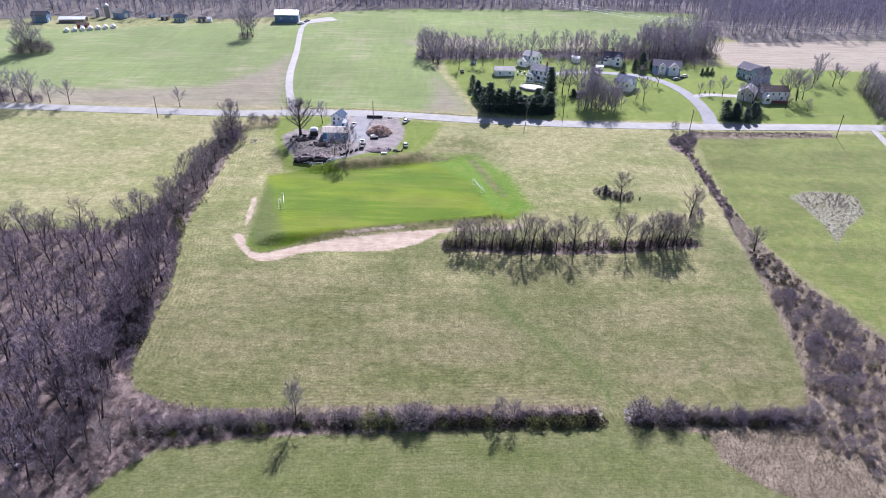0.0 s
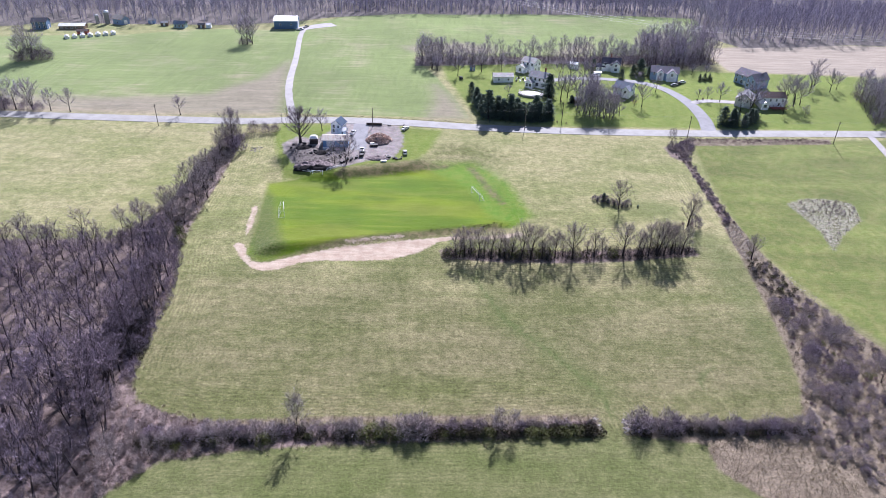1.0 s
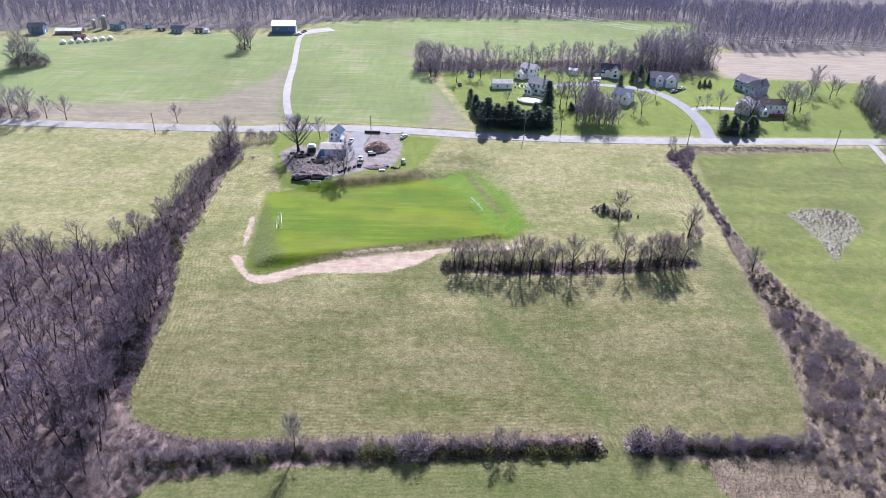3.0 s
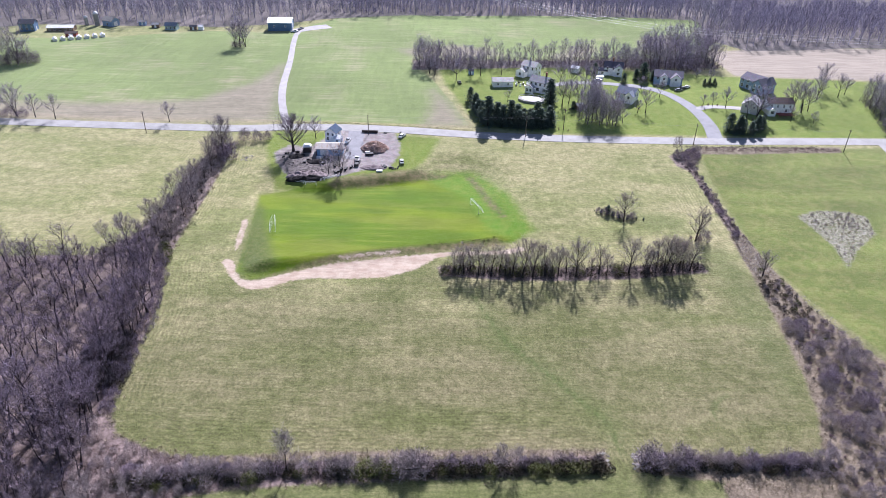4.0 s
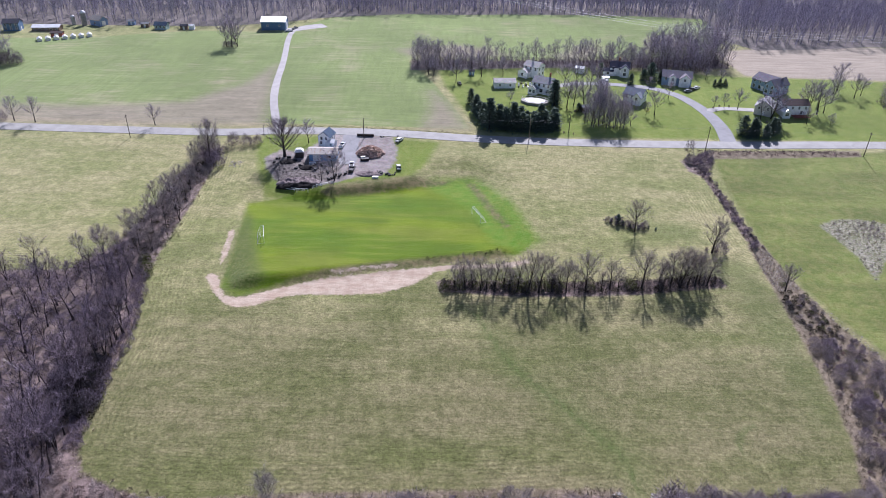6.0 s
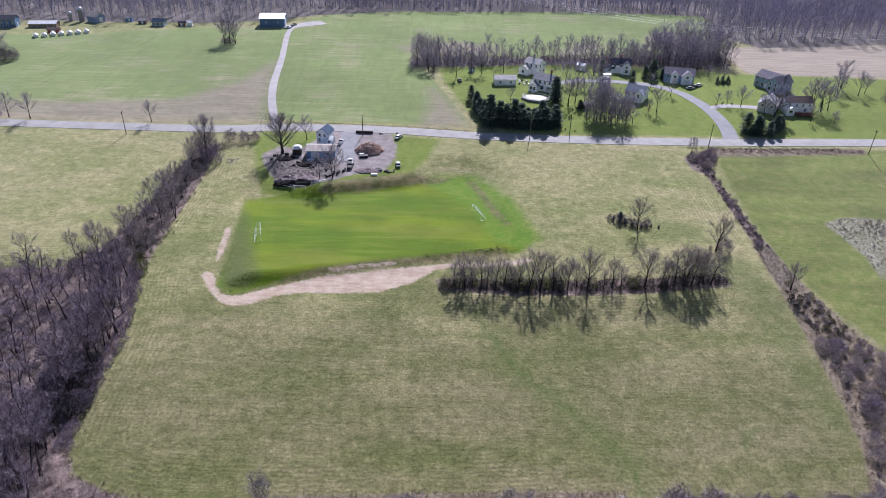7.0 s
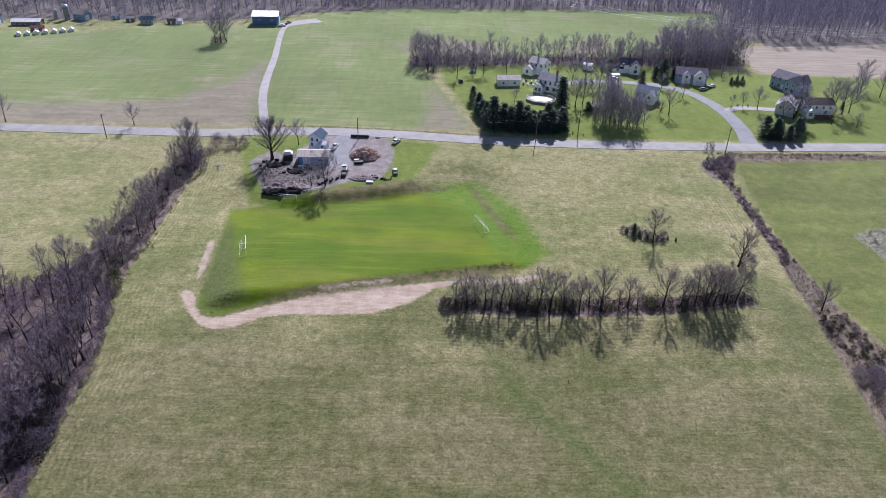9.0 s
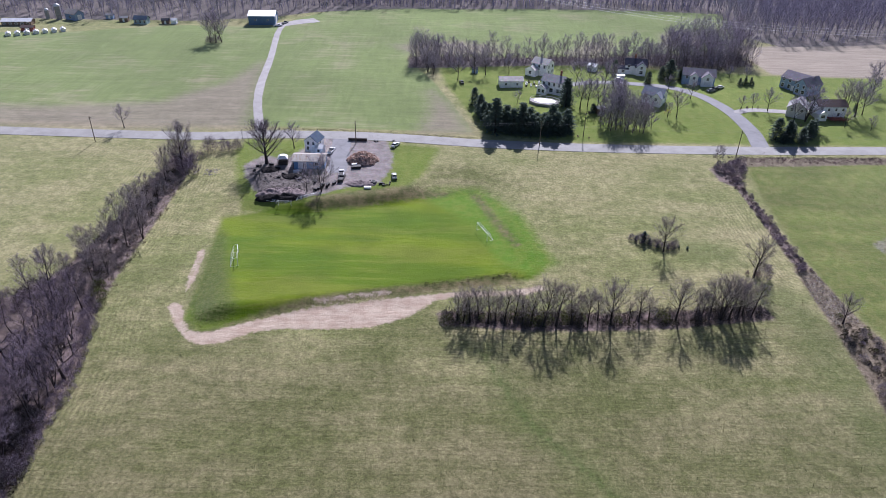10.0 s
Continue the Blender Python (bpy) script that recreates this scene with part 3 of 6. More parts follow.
def tree(name, seed, label, category="tree", trunk_mat=None, crown_mat=None, group="", **shape):
    wood, fine = grow(seed, **shape)
    root = tagged(new(name), label, category, group)
    part("trunk", wood.mesh("trunk", trunk_mat or M_TRUNK, True), root)
    part("crown", fine.mesh("crown", crown_mat or M_TWIG), root)
    return root


class Kinds:
    """Prototypes that are set down one after the other; the first setting-down of each takes the prototype itself."""

    def __init__(self, protos):
        self.protos, self.used = list(protos), set()

    def put(self, k, m, label="", group=""):
        ob = self.protos[k % len(self.protos)]
        if id(ob) in self.used:
            ob = copy_thing(ob, m)
        else:
            self.used.add(id(ob))
            ob.matrix_basis = m
        return tagged(ob, label, group=group)


def inside(poly, x, y):
    return float(signed(poly, np.array([x]), np.array([y]))[0]) < 0


def scatter(poly, gap, seed, margin=0.0, tries=12000, most=10000, keep=None):
    """Random places inside a polygon, at least about gap apart."""
    rnd = np.random.RandomState(seed)
    p = np.array(poly, float)
    lo, hi = p.min(0), p.max(0)
    c = lo + (hi - lo) * rnd.rand(tries, 2)
    c = c[signed(poly, c[:, 0], c[:, 1]) < -margin]
    if keep is not None:
        c = c[keep(c[:, 0], c[:, 1])]
    cells, out = {}, []
    for x, y in c:
        i, j = int(x // gap), int(y // gap)
        if all((x - a) ** 2 + (y - b) ** 2 > gap * gap for di in (-1, 0, 1) for dj in (-1, 0, 1) for a, b in cells.get((i + di, j + dj), ())):
            cells.setdefault((i, j), []).append((x, y))
            out.append((float(x), float(y)))
            if len(out) >= most:
                break
    return out


def joined(name, kinds, spots, material, label, category, seed, low=0.8, high=1.2, sink=0.05, tall=(0.9, 1.15)):
    """Countless small things as one mesh."""
    rnd, vs, fs, at = np.random.RandomState(seed), [], [], 0
    pts = np.array(spots)
    zs = height(pts[:, 0], pts[:, 1])
    for (x, y), z in zip(pts, zs):
        v, f = kinds[rnd.randint(len(kinds))]
        a, s = rnd.rand() * 6.283, low + (high - low) * rnd.rand()
        c, d = math.cos(a) * s, math.sin(a) * s
        w = np.empty_like(v)
        w[:, 0], w[:, 1] = v[:, 0] * c - v[:, 1] * d + x, v[:, 0] * d + v[:, 1] * c + y
        w[:, 2] = v[:, 2] * s * (tall[0] + (tall[1] - tall[0]) * rnd.rand()) + z - sink
        vs.append(w), fs.append(f + at)
        at += len(v)
    ob = new(name, np_mesh(name, np.concatenate(vs), np.concatenate(fs), material))
    return tagged(ob, label, category, kind="stuff")


# ---- kinds of plants ----
def shrub(seed, high=2.5, wide=1.6, stems=26, twigs=7, thick=0.03, twig=0.013, dense_low=0.1):
    """A many-stemmed bare bush: arching stems under a lumpy dome of fine twigs."""
    rnd, g = random.Random(seed), Geo()
    lumps = [(way(rnd.uniform(0, 6.28), rnd.uniform(0.1, 1.2)), rnd.uniform(0.75, 1.1)) for _ in range(5)]
    reach = Vector((wide * 0.55, wide * 0.55, high))
    for k in range(stems):
        az, r = rnd.uniform(0, 6.28), math.sqrt(rnd.random())
        base = Vector((math.cos(az) * r * wide * 0.35, math.sin(az) * r * wide * 0.35, -0.1))
        d = way(az + rnd.uniform(-0.7, 0.7), radians(86 - 34 * r * rnd.uniform(0.4, 1.3)))
        pts, _ = bend(rnd, base, d, high * (0.95 - 0.4 * r * r) * rnd.uniform(0.6, 0.95), 3, 0.2, -0.03)
        g.spike(pts[0], pts[1], thick), g.spike(pts[0].lerp(pts[1], 0.85), pts[3], thick * 0.6)
    for k in range(stems * twigs * 3):
        d = way(rnd.uniform(0, 6.28), math.asin(rnd.uniform(dense_low, 1.0)))
        size = 0.7 + max(0.0, max(d.dot(a) ** 6 * b for a, b in lumps)) * 0.36
        f = rnd.uniform(0.35, 0.92) ** 0.7 * size
        p = Vector((d.x * reach.x * f, d.y * reach.y * f, d.z * reach.z * f))
        e = (d + Vector((0, 0, 0.45)) + way(rnd.uniform(0, 6.28), rnd.uniform(-0.8, 0.9)) * 1.3).normalized()
        g.blade(p, p + e * high * rnd.uniform(0.08, 0.2), twig, rnd)
    return g


def mound(seed, high=1.2, wide=2.0, count=260, size=0.14):
    """A leafy or weedy mound of many small leaves on arching canes."""
    rnd, g = random.Random(seed), Geo()
    for k in range(7):
        az = rnd.uniform(0, 6.28)
        pts, _ = bend(rnd, Vector((0, 0, -0.05)), way(az, radians(rnd.uniform(35, 80))), max(high, wide * 0.7) * rnd.uniform(0.7, 1.1), 3, 0.2, -0.12)
        g.tube(pts, [0.02, 0.015, 0.012, 0.004], 3)
    for k in range(count):
        az, r = rnd.uniform(0, 6.28), math.sqrt(rnd.random())
        lump = 0.75 + 0.35 * math.sin(az * 3 + seed) * r
        z = high * math.sqrt(max(0.02, 1 - r * r)) * lump * rnd.uniform(0.45, 1.05)
        p = Vector((math.cos(az) * r * wide * 0.5, math.sin(az) * r * wide * 0.5, z))
        a, b = way(rnd.uniform(0, 6.28), rnd.uniform(-0.5, 0.9)), way(rnd.uniform(0, 6.28), rnd.uniform(-0.8, 0.8))
        s = size * rnd.uniform(0.6, 1.3)
        g.leaf(p, a * s, b * s * 0.45)
    return g


def tussock(seed, high=0.6, blades=14, wide=0.35, thick=0.02):
    rnd, g = random.Random(seed), Geo()
    for k in range(blades):
        az = rnd.uniform(0, 6.28)
        p = Vector((rnd.uniform(-0.5, 0.5) * wide, rnd.uniform(-0.5, 0.5) * wide, -0.05))
        q = p + way(az, radians(rnd.uniform(20, 80))) * high * rnd.uniform(0.6, 1.1)
        s = way(az + 1.57, 0) * thick
        i = len(g.v)
        g.v += [tuple(p - s), tuple(p + s), tuple(q)]
        g.f.append((i, i + 1, i + 2))
    return g


def spruce(seed, high=7.0, wide=3.4, whorls=17, per=11, bare=0.04, spray=1.0):
    """A conifer: trunk, and whorls of drooping boughs set with needle sprays."""
    rnd, wood, needles = random.Random(seed), Geo(), Geo()
    wood.tube([Vector((0, 0, -0.1)), Vector((0, 0, high * 0.5)), Vector((0, 0, high * 0.98))], [0.16, 0.1, 0.02], 6)
    lumps = [rnd.uniform(0.72, 1.15) for _ in range(whorls)]
    for k in range(whorls):
        f = bare + (1 - bare) * k / (whorls - 1)
        reach = wide * 0.5 * (1.02 - f) ** 0.55 * lumps[k] + 0.15
        for j in range(per):
            az = j * 6.283 / per + k * 1.7 + rnd.uniform(-0.25, 0.25)
            r = reach * rnd.uniform(0.6, 1.2)
            p = Vector((0, 0, high * f + rnd.uniform(-0.15, 0.15)))
            q = p + way(az, radians(-12 + 40 * f)) * r
            wood.spike(p, q, 0.03)
            side = way(az + 1.57, 0)
            for s in range(6):
                g = 0.25 + 0.75 * (s + rnd.random()) / 6
                c = p.lerp(q, g) + Vector((0, 0, rnd.uniform(-0.1, 0.06)))
                out = (way(az, rnd.uniform(-0.5, 0.35)) + side * rnd.uniform(-0.9, 0.9)).normalized()
                needles.leaf(c, out * rnd.uniform(0.6, 1.05) * spray, (side * rnd.uniform(0.6, 1) + Vector((0, 0, rnd.uniform(-0.6, 0.6)))) * 0.28 * spray)
    return wood, needles


def conifer(name, seed, label, group="", needles_mat=None, **shape):
    wood, needles = spruce(seed, **shape)
    root = tagged(new(name), label, "conifer", group)
    part("trunk", wood.mesh("trunk", M_TRUNK), root)
    part("crown", needles.mesh("crown", needles_mat or M_SPRUCE), root)
    return root


def far_tree(seed, high=14.0, spread=0.36, twig=0.09):
    """A plain distant tree: trunk, rising limbs and short twigs, few faces."""
    rnd, g = random.Random(seed), Geo()
    pts, _ = bend(rnd, Vector((0, 0, -0.1)), Vector((0, 0, 1)), high * 0.9, 3, 0.05, 0)
    g.tube(pts, [0.15, 0.11, 0.07, 0.02], 3)
    for k in range(10):
        f = 0.12 + 0.78 * (k + rnd.random()) / 10
        seg = min(int(f * 3), 2)
        p = pts[seg].lerp(pts[seg + 1], f * 3 - seg)
        d = way(k * 2.4, math.pi / 2 - math.atan(spread * rnd.uniform(0.8, 1.7)))
        q = p + d * high * (1.03 - f) * rnd.uniform(0.75, 1.0)
        g.spike(p, q, 0.08)
        for w in range(11):
            b = p.lerp(q, 0.1 + 0.9 * (w + rnd.random()) / 11)
            e = (d + way(rnd.uniform(0, 6.28), rnd.uniform(-0.4, 0.8)) * 0.75).normalized()
            g.blade(b, b + e * high * rnd.uniform(0.08, 0.18), twig, rnd)
    return g



# ---- the left-hand wood ----
WOOD = [(-85.8, 195), (-79.3, 169), (-79.3, 150.8), (-78.7, 139.1), (-77.4, 130), (-75.4, 122.2), (-70.2, 114.4), (-72.8, 101.4), (-78, 85.8), (-119.6, 80.6), (-156, 123.5), (-175.5, 193.7), (-106.6, 193.7)]
wood_kinds = Kinds([tree("woodland_tree", 10 + k, "bare grey deciduous tree in the dense winter wood", group="trees of the wood", high=10, spread=s, fork=f, limbs=n, boughs=6, twigs=6, thick=t * 1.25, twig=0.019, lean=0.06, forks=fk)
                    for k, (s, f, n, t, fk) in enumerate(((0.42, 0.38, 10, 0.15, 1), (0.5, 0.3, 9, 0.17, 1), (0.36, 0.45, 9, 0.13, 1), (0.46, 0.35, 8, 0.15, 2), (0.4, 0.5, 9, 0.14, 1), (0.48, 0.28, 9, 0.16, 3)))])
rnd = random.Random(5)
edge = scatter(WOOD, 3.2, 8, 0.4, most=40, keep=lambda x, y: (x > -92) & (y > 112) & (y < 190) & (signed(WOOD, x, y) > -7))
wood_spots = edge + scatter(WOOD, 4.4, 7, 0.5, most=440 - len(edge))
wood_spots.sort(key=lambda p: (p[0] < -122, p[1] < 100))
for x, y in wood_spots[:300]:
    wood_kinds.put(rnd.randrange(6), place(x, y, rnd.uniform(0, 360), rnd.uniform(0.75, 1.2) * (1.2 if y < 132 else 1.0), stretch=rnd.uniform(0.85, 1.05)))
small_kinds = [Geo.arrays(shrub(40 + k, 3.2, 3.0, 11, 9, 0.035, 0.024, -0.1)) for k in range(4)]
inner_kinds = []
for k in range(3):
    wood_g, twig_g = grow(30 + k, high=10, spread=0.44, fork=0.34, limbs=8, boughs=5, twigs=5, thick=0.15, twig=0.022, lean=0.05)
    shift = len(wood_g.v)
    wood_g.v += twig_g.v
    wood_g.f += [tuple(i + shift for i in f) for f in twig_g.f]
    inner_kinds.append(wood_g.arrays())
joined("inner_wood", inner_kinds, wood_spots[300:], M_TWIG, "bare trees deep in the winter wood", "woodland", 9, 0.75, 1.2)
# darker copy of the underwood, colouring in shadows between the trees
joined("dark_underwood", small_kinds, scatter(WOOD, 5.6, 12, 0.3, most=120), M_THICKET, "tangled stems on the wood floor, darkened to stand in for shade", "undergrowth", 31, 0.4, 1.0)
joined("underwood", small_kinds, scatter(WOOD, 4.2, 11, 0.3, most=240), M_TWIG, "tangled bare underwood on the wood floor", "undergrowth", 3, 0.4, 1.1)
joined("back_brush", small_kinds, scatter([(-178, 186), (-104, 186), (-100, 198), (-178, 198)], 2.6, 14, 0, most=130), M_TWIG, "bare brush along the back edge of the wood", "undergrowth", 15, 0.6, 1.3)
litter_kinds = [Geo.arrays(mound(60 + k, 0.8, 2.6, 110, 0.26)) for k in range(3)]
joined("bramble_floor", litter_kinds, scatter(WOOD, 5.4, 13, 0.2, most=120), M_BRAMBLE, "brown brambles and dead weeds on the wood floor", "brambles", 4, 0.6, 1.2)


def log(name, x, y, turn, length, r, material, label):
    g, rnd = Geo(), random.Random(int(x * 7 + y))
    pts, _ = bend(rnd, Vector((0, 0, r * 0.8)), Vector((1, 0, 0.03)), length, 5, 0.05, 0)
    g.tube(pts, [r, r * 0.95, r * 0.85, r * 0.7, r * 0.55, r * 0.3], 7)
    for k in range(3):
        g.spike(pts[2 + k], pts[2 + k] + way(rnd.uniform(0, 6), 0.6) * length * 0.25, r * 0.3)
    ob = tagged(new(name, g.mesh(name, material, True)), label, "log", "fallen trunks")
    ob.matrix_basis = place(x, y, turn, sink=0)
    return ob


M_PALELOG = bark("weathered_log", (0.45, 0.41, 0.36))
log("fallen_trunk", -85.8, 176.8, 35, 6.0, 0.16, M_PALELOG, "pale fallen trunk at the wood's edge")
log("fallen_trunk", -98.8, 153.4, 150, 7.0, 0.18, M_PALELOG, "pale fallen trunk among the trees")
log("fallen_trunk", -91, 137.8, 80, 5.5, 0.15, M_PALELOG, "pale fallen trunk among the trees")

# ---- the hedgerow that runs on from the wood to the road ----
hedge_kinds = Kinds([tree("hedgerow_tree", 80 + k, "slender bare tree in the overgrown hedgerow", group="hedgerow trees", crown_mat=M_TWIG_PALE, high=10, spread=0.36, fork=f, limbs=11, boughs=8, twigs=7, thick=0.12, twig=0.017, lean=0.05, forks=fk)
                     for k, (f, fk) in enumerate(((0.25, 1), (0.35, 1), (0.2, 2), (0.3, 3)))])
LEFT_HEDGE = [(-85.8, 195), (-85.2, 211.9), (-85.2, 237.9), (-84.5, 258.7), (-82.5, 274.3), (-92.3, 275.6), (-94.9, 241.8), (-96.2, 223.6), (-100.1, 208), (-109.2, 196.3)]
for x, y, h in ((-83.7, 223.1, 13.4), (-89.6, 237.9, 9.1), (-86.8, 252.2, 9.8), (-93.7, 230.4, 9.6), (-94, 224.6, 8.8), (-94.8, 211.9, 9.9), (-84.8, 262.2, 11.7), (-86.2, 205.5, 9.1), (-100, 203.3, 9.4), (-105, 200.5, 8.5), (-87.8, 265.2, 10.4), (-86.1, 269.1, 9.8), (-91, 208, 10.4), (-89.7, 215.8, 8.5), (-91, 245.7, 7.8), (-86.4, 218.6, 8.8), (-87.2, 229.4, 9.4), (-91.6, 219.4, 7.6), (-86.6, 243.4, 8.6), (-89.2, 257.4, 8.2), (-93.6, 216.4, 8.4), (-89.4, 203.4, 8.6), (-85.6, 235.4, 7.4), (-92.4, 236.6, 8.6), (-90.4, 262.2, 8.8), (-95.8, 203.2, 7.8), (-88.2, 248.4, 7.4)):
    hedge_kinds.put(rnd.randrange(4), place(x, y, rnd.uniform(0, 360), h / 9.6))
bush_kinds = Kinds([tagged(new("bush", shrub(100 + k, 2.8, w, n, 11, 0.028, 0.0175).mesh("bush", mat)), "bare tangled grey-mauve bush in the hedgerow", "bush", "hedgerow bushes")
                    for k, (w, n, mat) in enumerate(((2.4, 27, M_TWIG), (3.0, 30, M_TWIG_PALE), (2.0, 24, M_TWIG_RED), (3.4, 33, M_TWIG)))])
brush_kinds = [shrub(400 + k, 2.8, w, n, 8, 0.03, 0.021).arrays() for k, (w, n) in enumerate(((2.4, 24), (3.0, 27), (2.0, 22), (3.4, 29)))]
low_kinds = [shrub(430 + k, 0.8, 1.5, 8, 5, 0.02, 0.022, -0.05).arrays() for k in range(4)]
joined("hedge_brush", brush_kinds, scatter(LEFT_HEDGE, 3.1, 21, 0.3, most=90), M_TWIG_PALE, "tangled bare brush filling the overgrown hedgerow", "brush", 22, 0.7, 1.3)
for x, y, s in ((-84.5, 263.9, 2.1), (-86.5, 267.8, 1.9), (-82.5, 261.3, 1.6), (-80.6, 278.2, 1.2), (-75.4, 278.9, 1.0), (-71.5, 279.5, 0.9)):
    bush_kinds.put(0, place(x, y, rnd.uniform(0, 360), s), "tall dark thicket at the roadside end of the hedgerow")
ivy_kinds = Kinds([tagged(new("evergreen_bush", mound(120 + k, 2.3, 3.0, 620, 0.2).mesh("evergreen_bush", M_GREEN)), "dark green leafy evergreen bush in the hedge", "bush", "evergreen bushes") for k in range(3)])
for x, y, s in ((-84.5, 196.3, 1.5), (-86.5, 200.2, 1.3), (-82.9, 193.1, 1.0)):
    ivy_kinds.put(rnd.randrange(3), place(x, y, rnd.uniform(0, 360), s))
# shadowed twigs at the wood's edge: the shadow is in the dark colours
joined("vine_tangle", brush_kinds, scatter([(-87, 158), (-81, 158), (-76, 144), (-76, 138), (-82, 138), (-88, 148)], 2.3, 110, 0, most=34), M_THICKET, "twig tangle at the edge of the wood, coloured dark for its shadow", "thicket", 111, 1.1, 2.0)
joined("vine_core", litter_kinds, scatter([(-87, 158), (-81, 158), (-76, 144), (-76, 138), (-82, 138), (-88, 148)], 2.0, 112, 0, most=40), M_IVY, "dark leafy fill standing in for shade in the tangle at the wood's edge", "ivy", 113, 0.9, 2.2)

CORNER = [(-77, 128), (-72, 121), (-58, 118), (-44, 116.5), (-46, 109), (-58, 106), (-66, 98), (-74, 86), (-84, 92), (-82, 112)]
joined("corner_brush", brush_kinds, scatter(CORNER, 2.5, 25, 0.2, most=90), M_TWIG_PALE, "pale bare brush where the hedge meets the wood", "brush", 26, 0.6, 1.25)
joined("corner_brambles", litter_kinds, scatter(CORNER, 2.4, 27, 0.2, most=90), M_BRAMBLE, "brown brambles where the hedge meets the wood", "brambles", 28, 0.6, 1.2)
EDGE = [(-83, 193), (-76.5, 169), (-76, 151), (-75.5, 139), (-73.5, 131), (-76.5, 130), (-79, 139), (-79.5, 151), (-80, 170), (-86, 193)]
joined("edge_brush", brush_kinds, scatter(EDGE, 1.7, 29, 0.1, most=110), M_TWIG, "low brush along the edge of the wood", "brush", 30, 0.5, 1.25)

# ---- the low hedge across the foot of the field ----
slim_kinds = Kinds([tree("slim_tree", 90 + k, "slim bare tree standing up out of the low hedge", group="hedgerow trees", crown_mat=M_TWIG_PALE, high=10, spread=s, fork=0.3, limbs=15, boughs=9, twigs=7, thick=0.11, twig=0.013, lean=0.03, forks=fk)
                    for k, (s, fk) in enumerate(((0.2, 1), (0.26, 2), (0.3, 1), (0.36, 2)))])
for x, y, h, k in ((-30.6, 113.9, 16.5, 0), (14.3, 115.4, 10.4, 1), (17.4, 115.7, 9.6, 2), (61, 117.4, 9.4, 1), (-61.1, 106.6, 10.4, 2), (-67.6, 104, 11.7, 3), (-66.3, 111.8, 9.1, 1), (-4.7, 114.7, 8.6, 3)):
    slim_kinds.put(k, place(x, y + 0.8, rnd.uniform(0, 360), h / 13.5))
for x, y, s, k in ((-20.8, 114.4, 1.75, 1), (-23.4, 114.8, 1.4, 3), (-18.2, 114.7, 1.3, 1), (-4.3, 114.9, 2.0, 1), (-2.3, 115.2, 1.7, 3), (-6.8, 114.8, 1.6, 1), (-39.8, 112.8, 1.7, 1), (-42.9, 112.8, 1.6, 3), (-46.8, 112.5, 1.7, 1), (-50.7, 111.8, 1.7, 1), (-54.6, 111.2, 1.8, 3), (-35.8, 113.1, 1.5, 1), (-58.5, 110.2, 1.7, 1), (-62.4, 111.8, 1.8, 3), (3.9, 115.7, 1.5, 0), (10.4, 116.1, 1.4, 0), (15, 116.2, 1.6, 1), (19.5, 116.4, 1.3, 0), (24.7, 116.5, 1.25, 1), (29.9, 117, 1.2, 0), (34.5, 117.8, 1.2, 2), (-11.7, 115, 1.2, 1), (-26.7, 114.4, 1.3, 1), (-32.5, 113.6, 1.3, 3), (1, 115.7, 1.3, 3), (7.3, 116, 1.3, 0), (46.5, 117.3, 1.9, 0), (48.5, 117.5, 1.5, 1), (53.7, 117.5, 1.8, 0), (55.9, 117.8, 1.7, 3), (51.5, 117.3, 1.4, 1), (63.7, 117.8, 1.3, 1), (68.8, 117.7, 1.4, 0), (72.8, 117.8, 1.3, 3), (76.7, 117.8, 1.4, 0), (80.6, 118, 1.5, 3), (84.5, 119, 1.6, 1), (59.8, 118.3, 1.3, 1)):
    bush_kinds.put(k, place(x, y + 0.9, rnd.uniform(0, 360), s * (0.5 if 0 < x < 36 else 0.9 if -25 < x < 0 else 0.72)))
for x, y, s in ((-13.8, 114.7, 1.25), (-10.7, 115.2, 1.05), (-16.1, 114.7, 0.95), (2.3, 114.9, 0.95), (6.2, 115.4, 1.0), (12, 115.3, 0.9), (21.8, 115.7, 0.95), (27, 116, 1.0), (32.2, 116.5, 0.95), (-27.9, 113.6, 0.9), (-8.8, 114.4, 0.95), (23.9, 115.7, 0.9), (29.4, 116, 0.95), (-37.7, 111.8, 0.9), (-48.1, 111, 0.9), (-55.9, 109.2, 0.9)):
    ivy_kinds.put(rnd.randrange(3), place(x, y, rnd.uniform(0, 360), s))
spots = []
for k in range(190):
    x = rnd.uniform(-65, 36.5) if rnd.random() < 0.7 else rnd.uniform(45, 86)
    spots.append((x, 116.7 + 0.035 * x + rnd.uniform(-1.0, 1.6) - (0.09 * (-26 - x) if x < -26 else 0)))
# alternate brush takes the darker stems to deepen the hedge's shade
joined("hedge_thicket", brush_kinds, spots[1::2], M_THICKET, "tangle of bare stems darkened for the shade inside the hedge", "brush", 42, 0.6, 0.95)
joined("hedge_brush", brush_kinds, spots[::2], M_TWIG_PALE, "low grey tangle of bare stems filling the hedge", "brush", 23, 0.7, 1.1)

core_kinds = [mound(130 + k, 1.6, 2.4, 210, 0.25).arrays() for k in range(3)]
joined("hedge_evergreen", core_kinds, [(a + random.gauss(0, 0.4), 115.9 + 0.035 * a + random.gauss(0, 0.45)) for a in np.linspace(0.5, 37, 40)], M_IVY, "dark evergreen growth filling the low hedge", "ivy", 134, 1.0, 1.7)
# near-black leaves along the hedge foot paint its shaded base
joined("hedge_core", core_kinds, [(x, y - 1.3) for x, y in spots] + scatter(LEFT_HEDGE, 4.0, 33, 0.8, most=40), M_IVY, "dark leafy fill that stands in for shade low in the hedge", "ivy", 34, 0.8, 1.35)

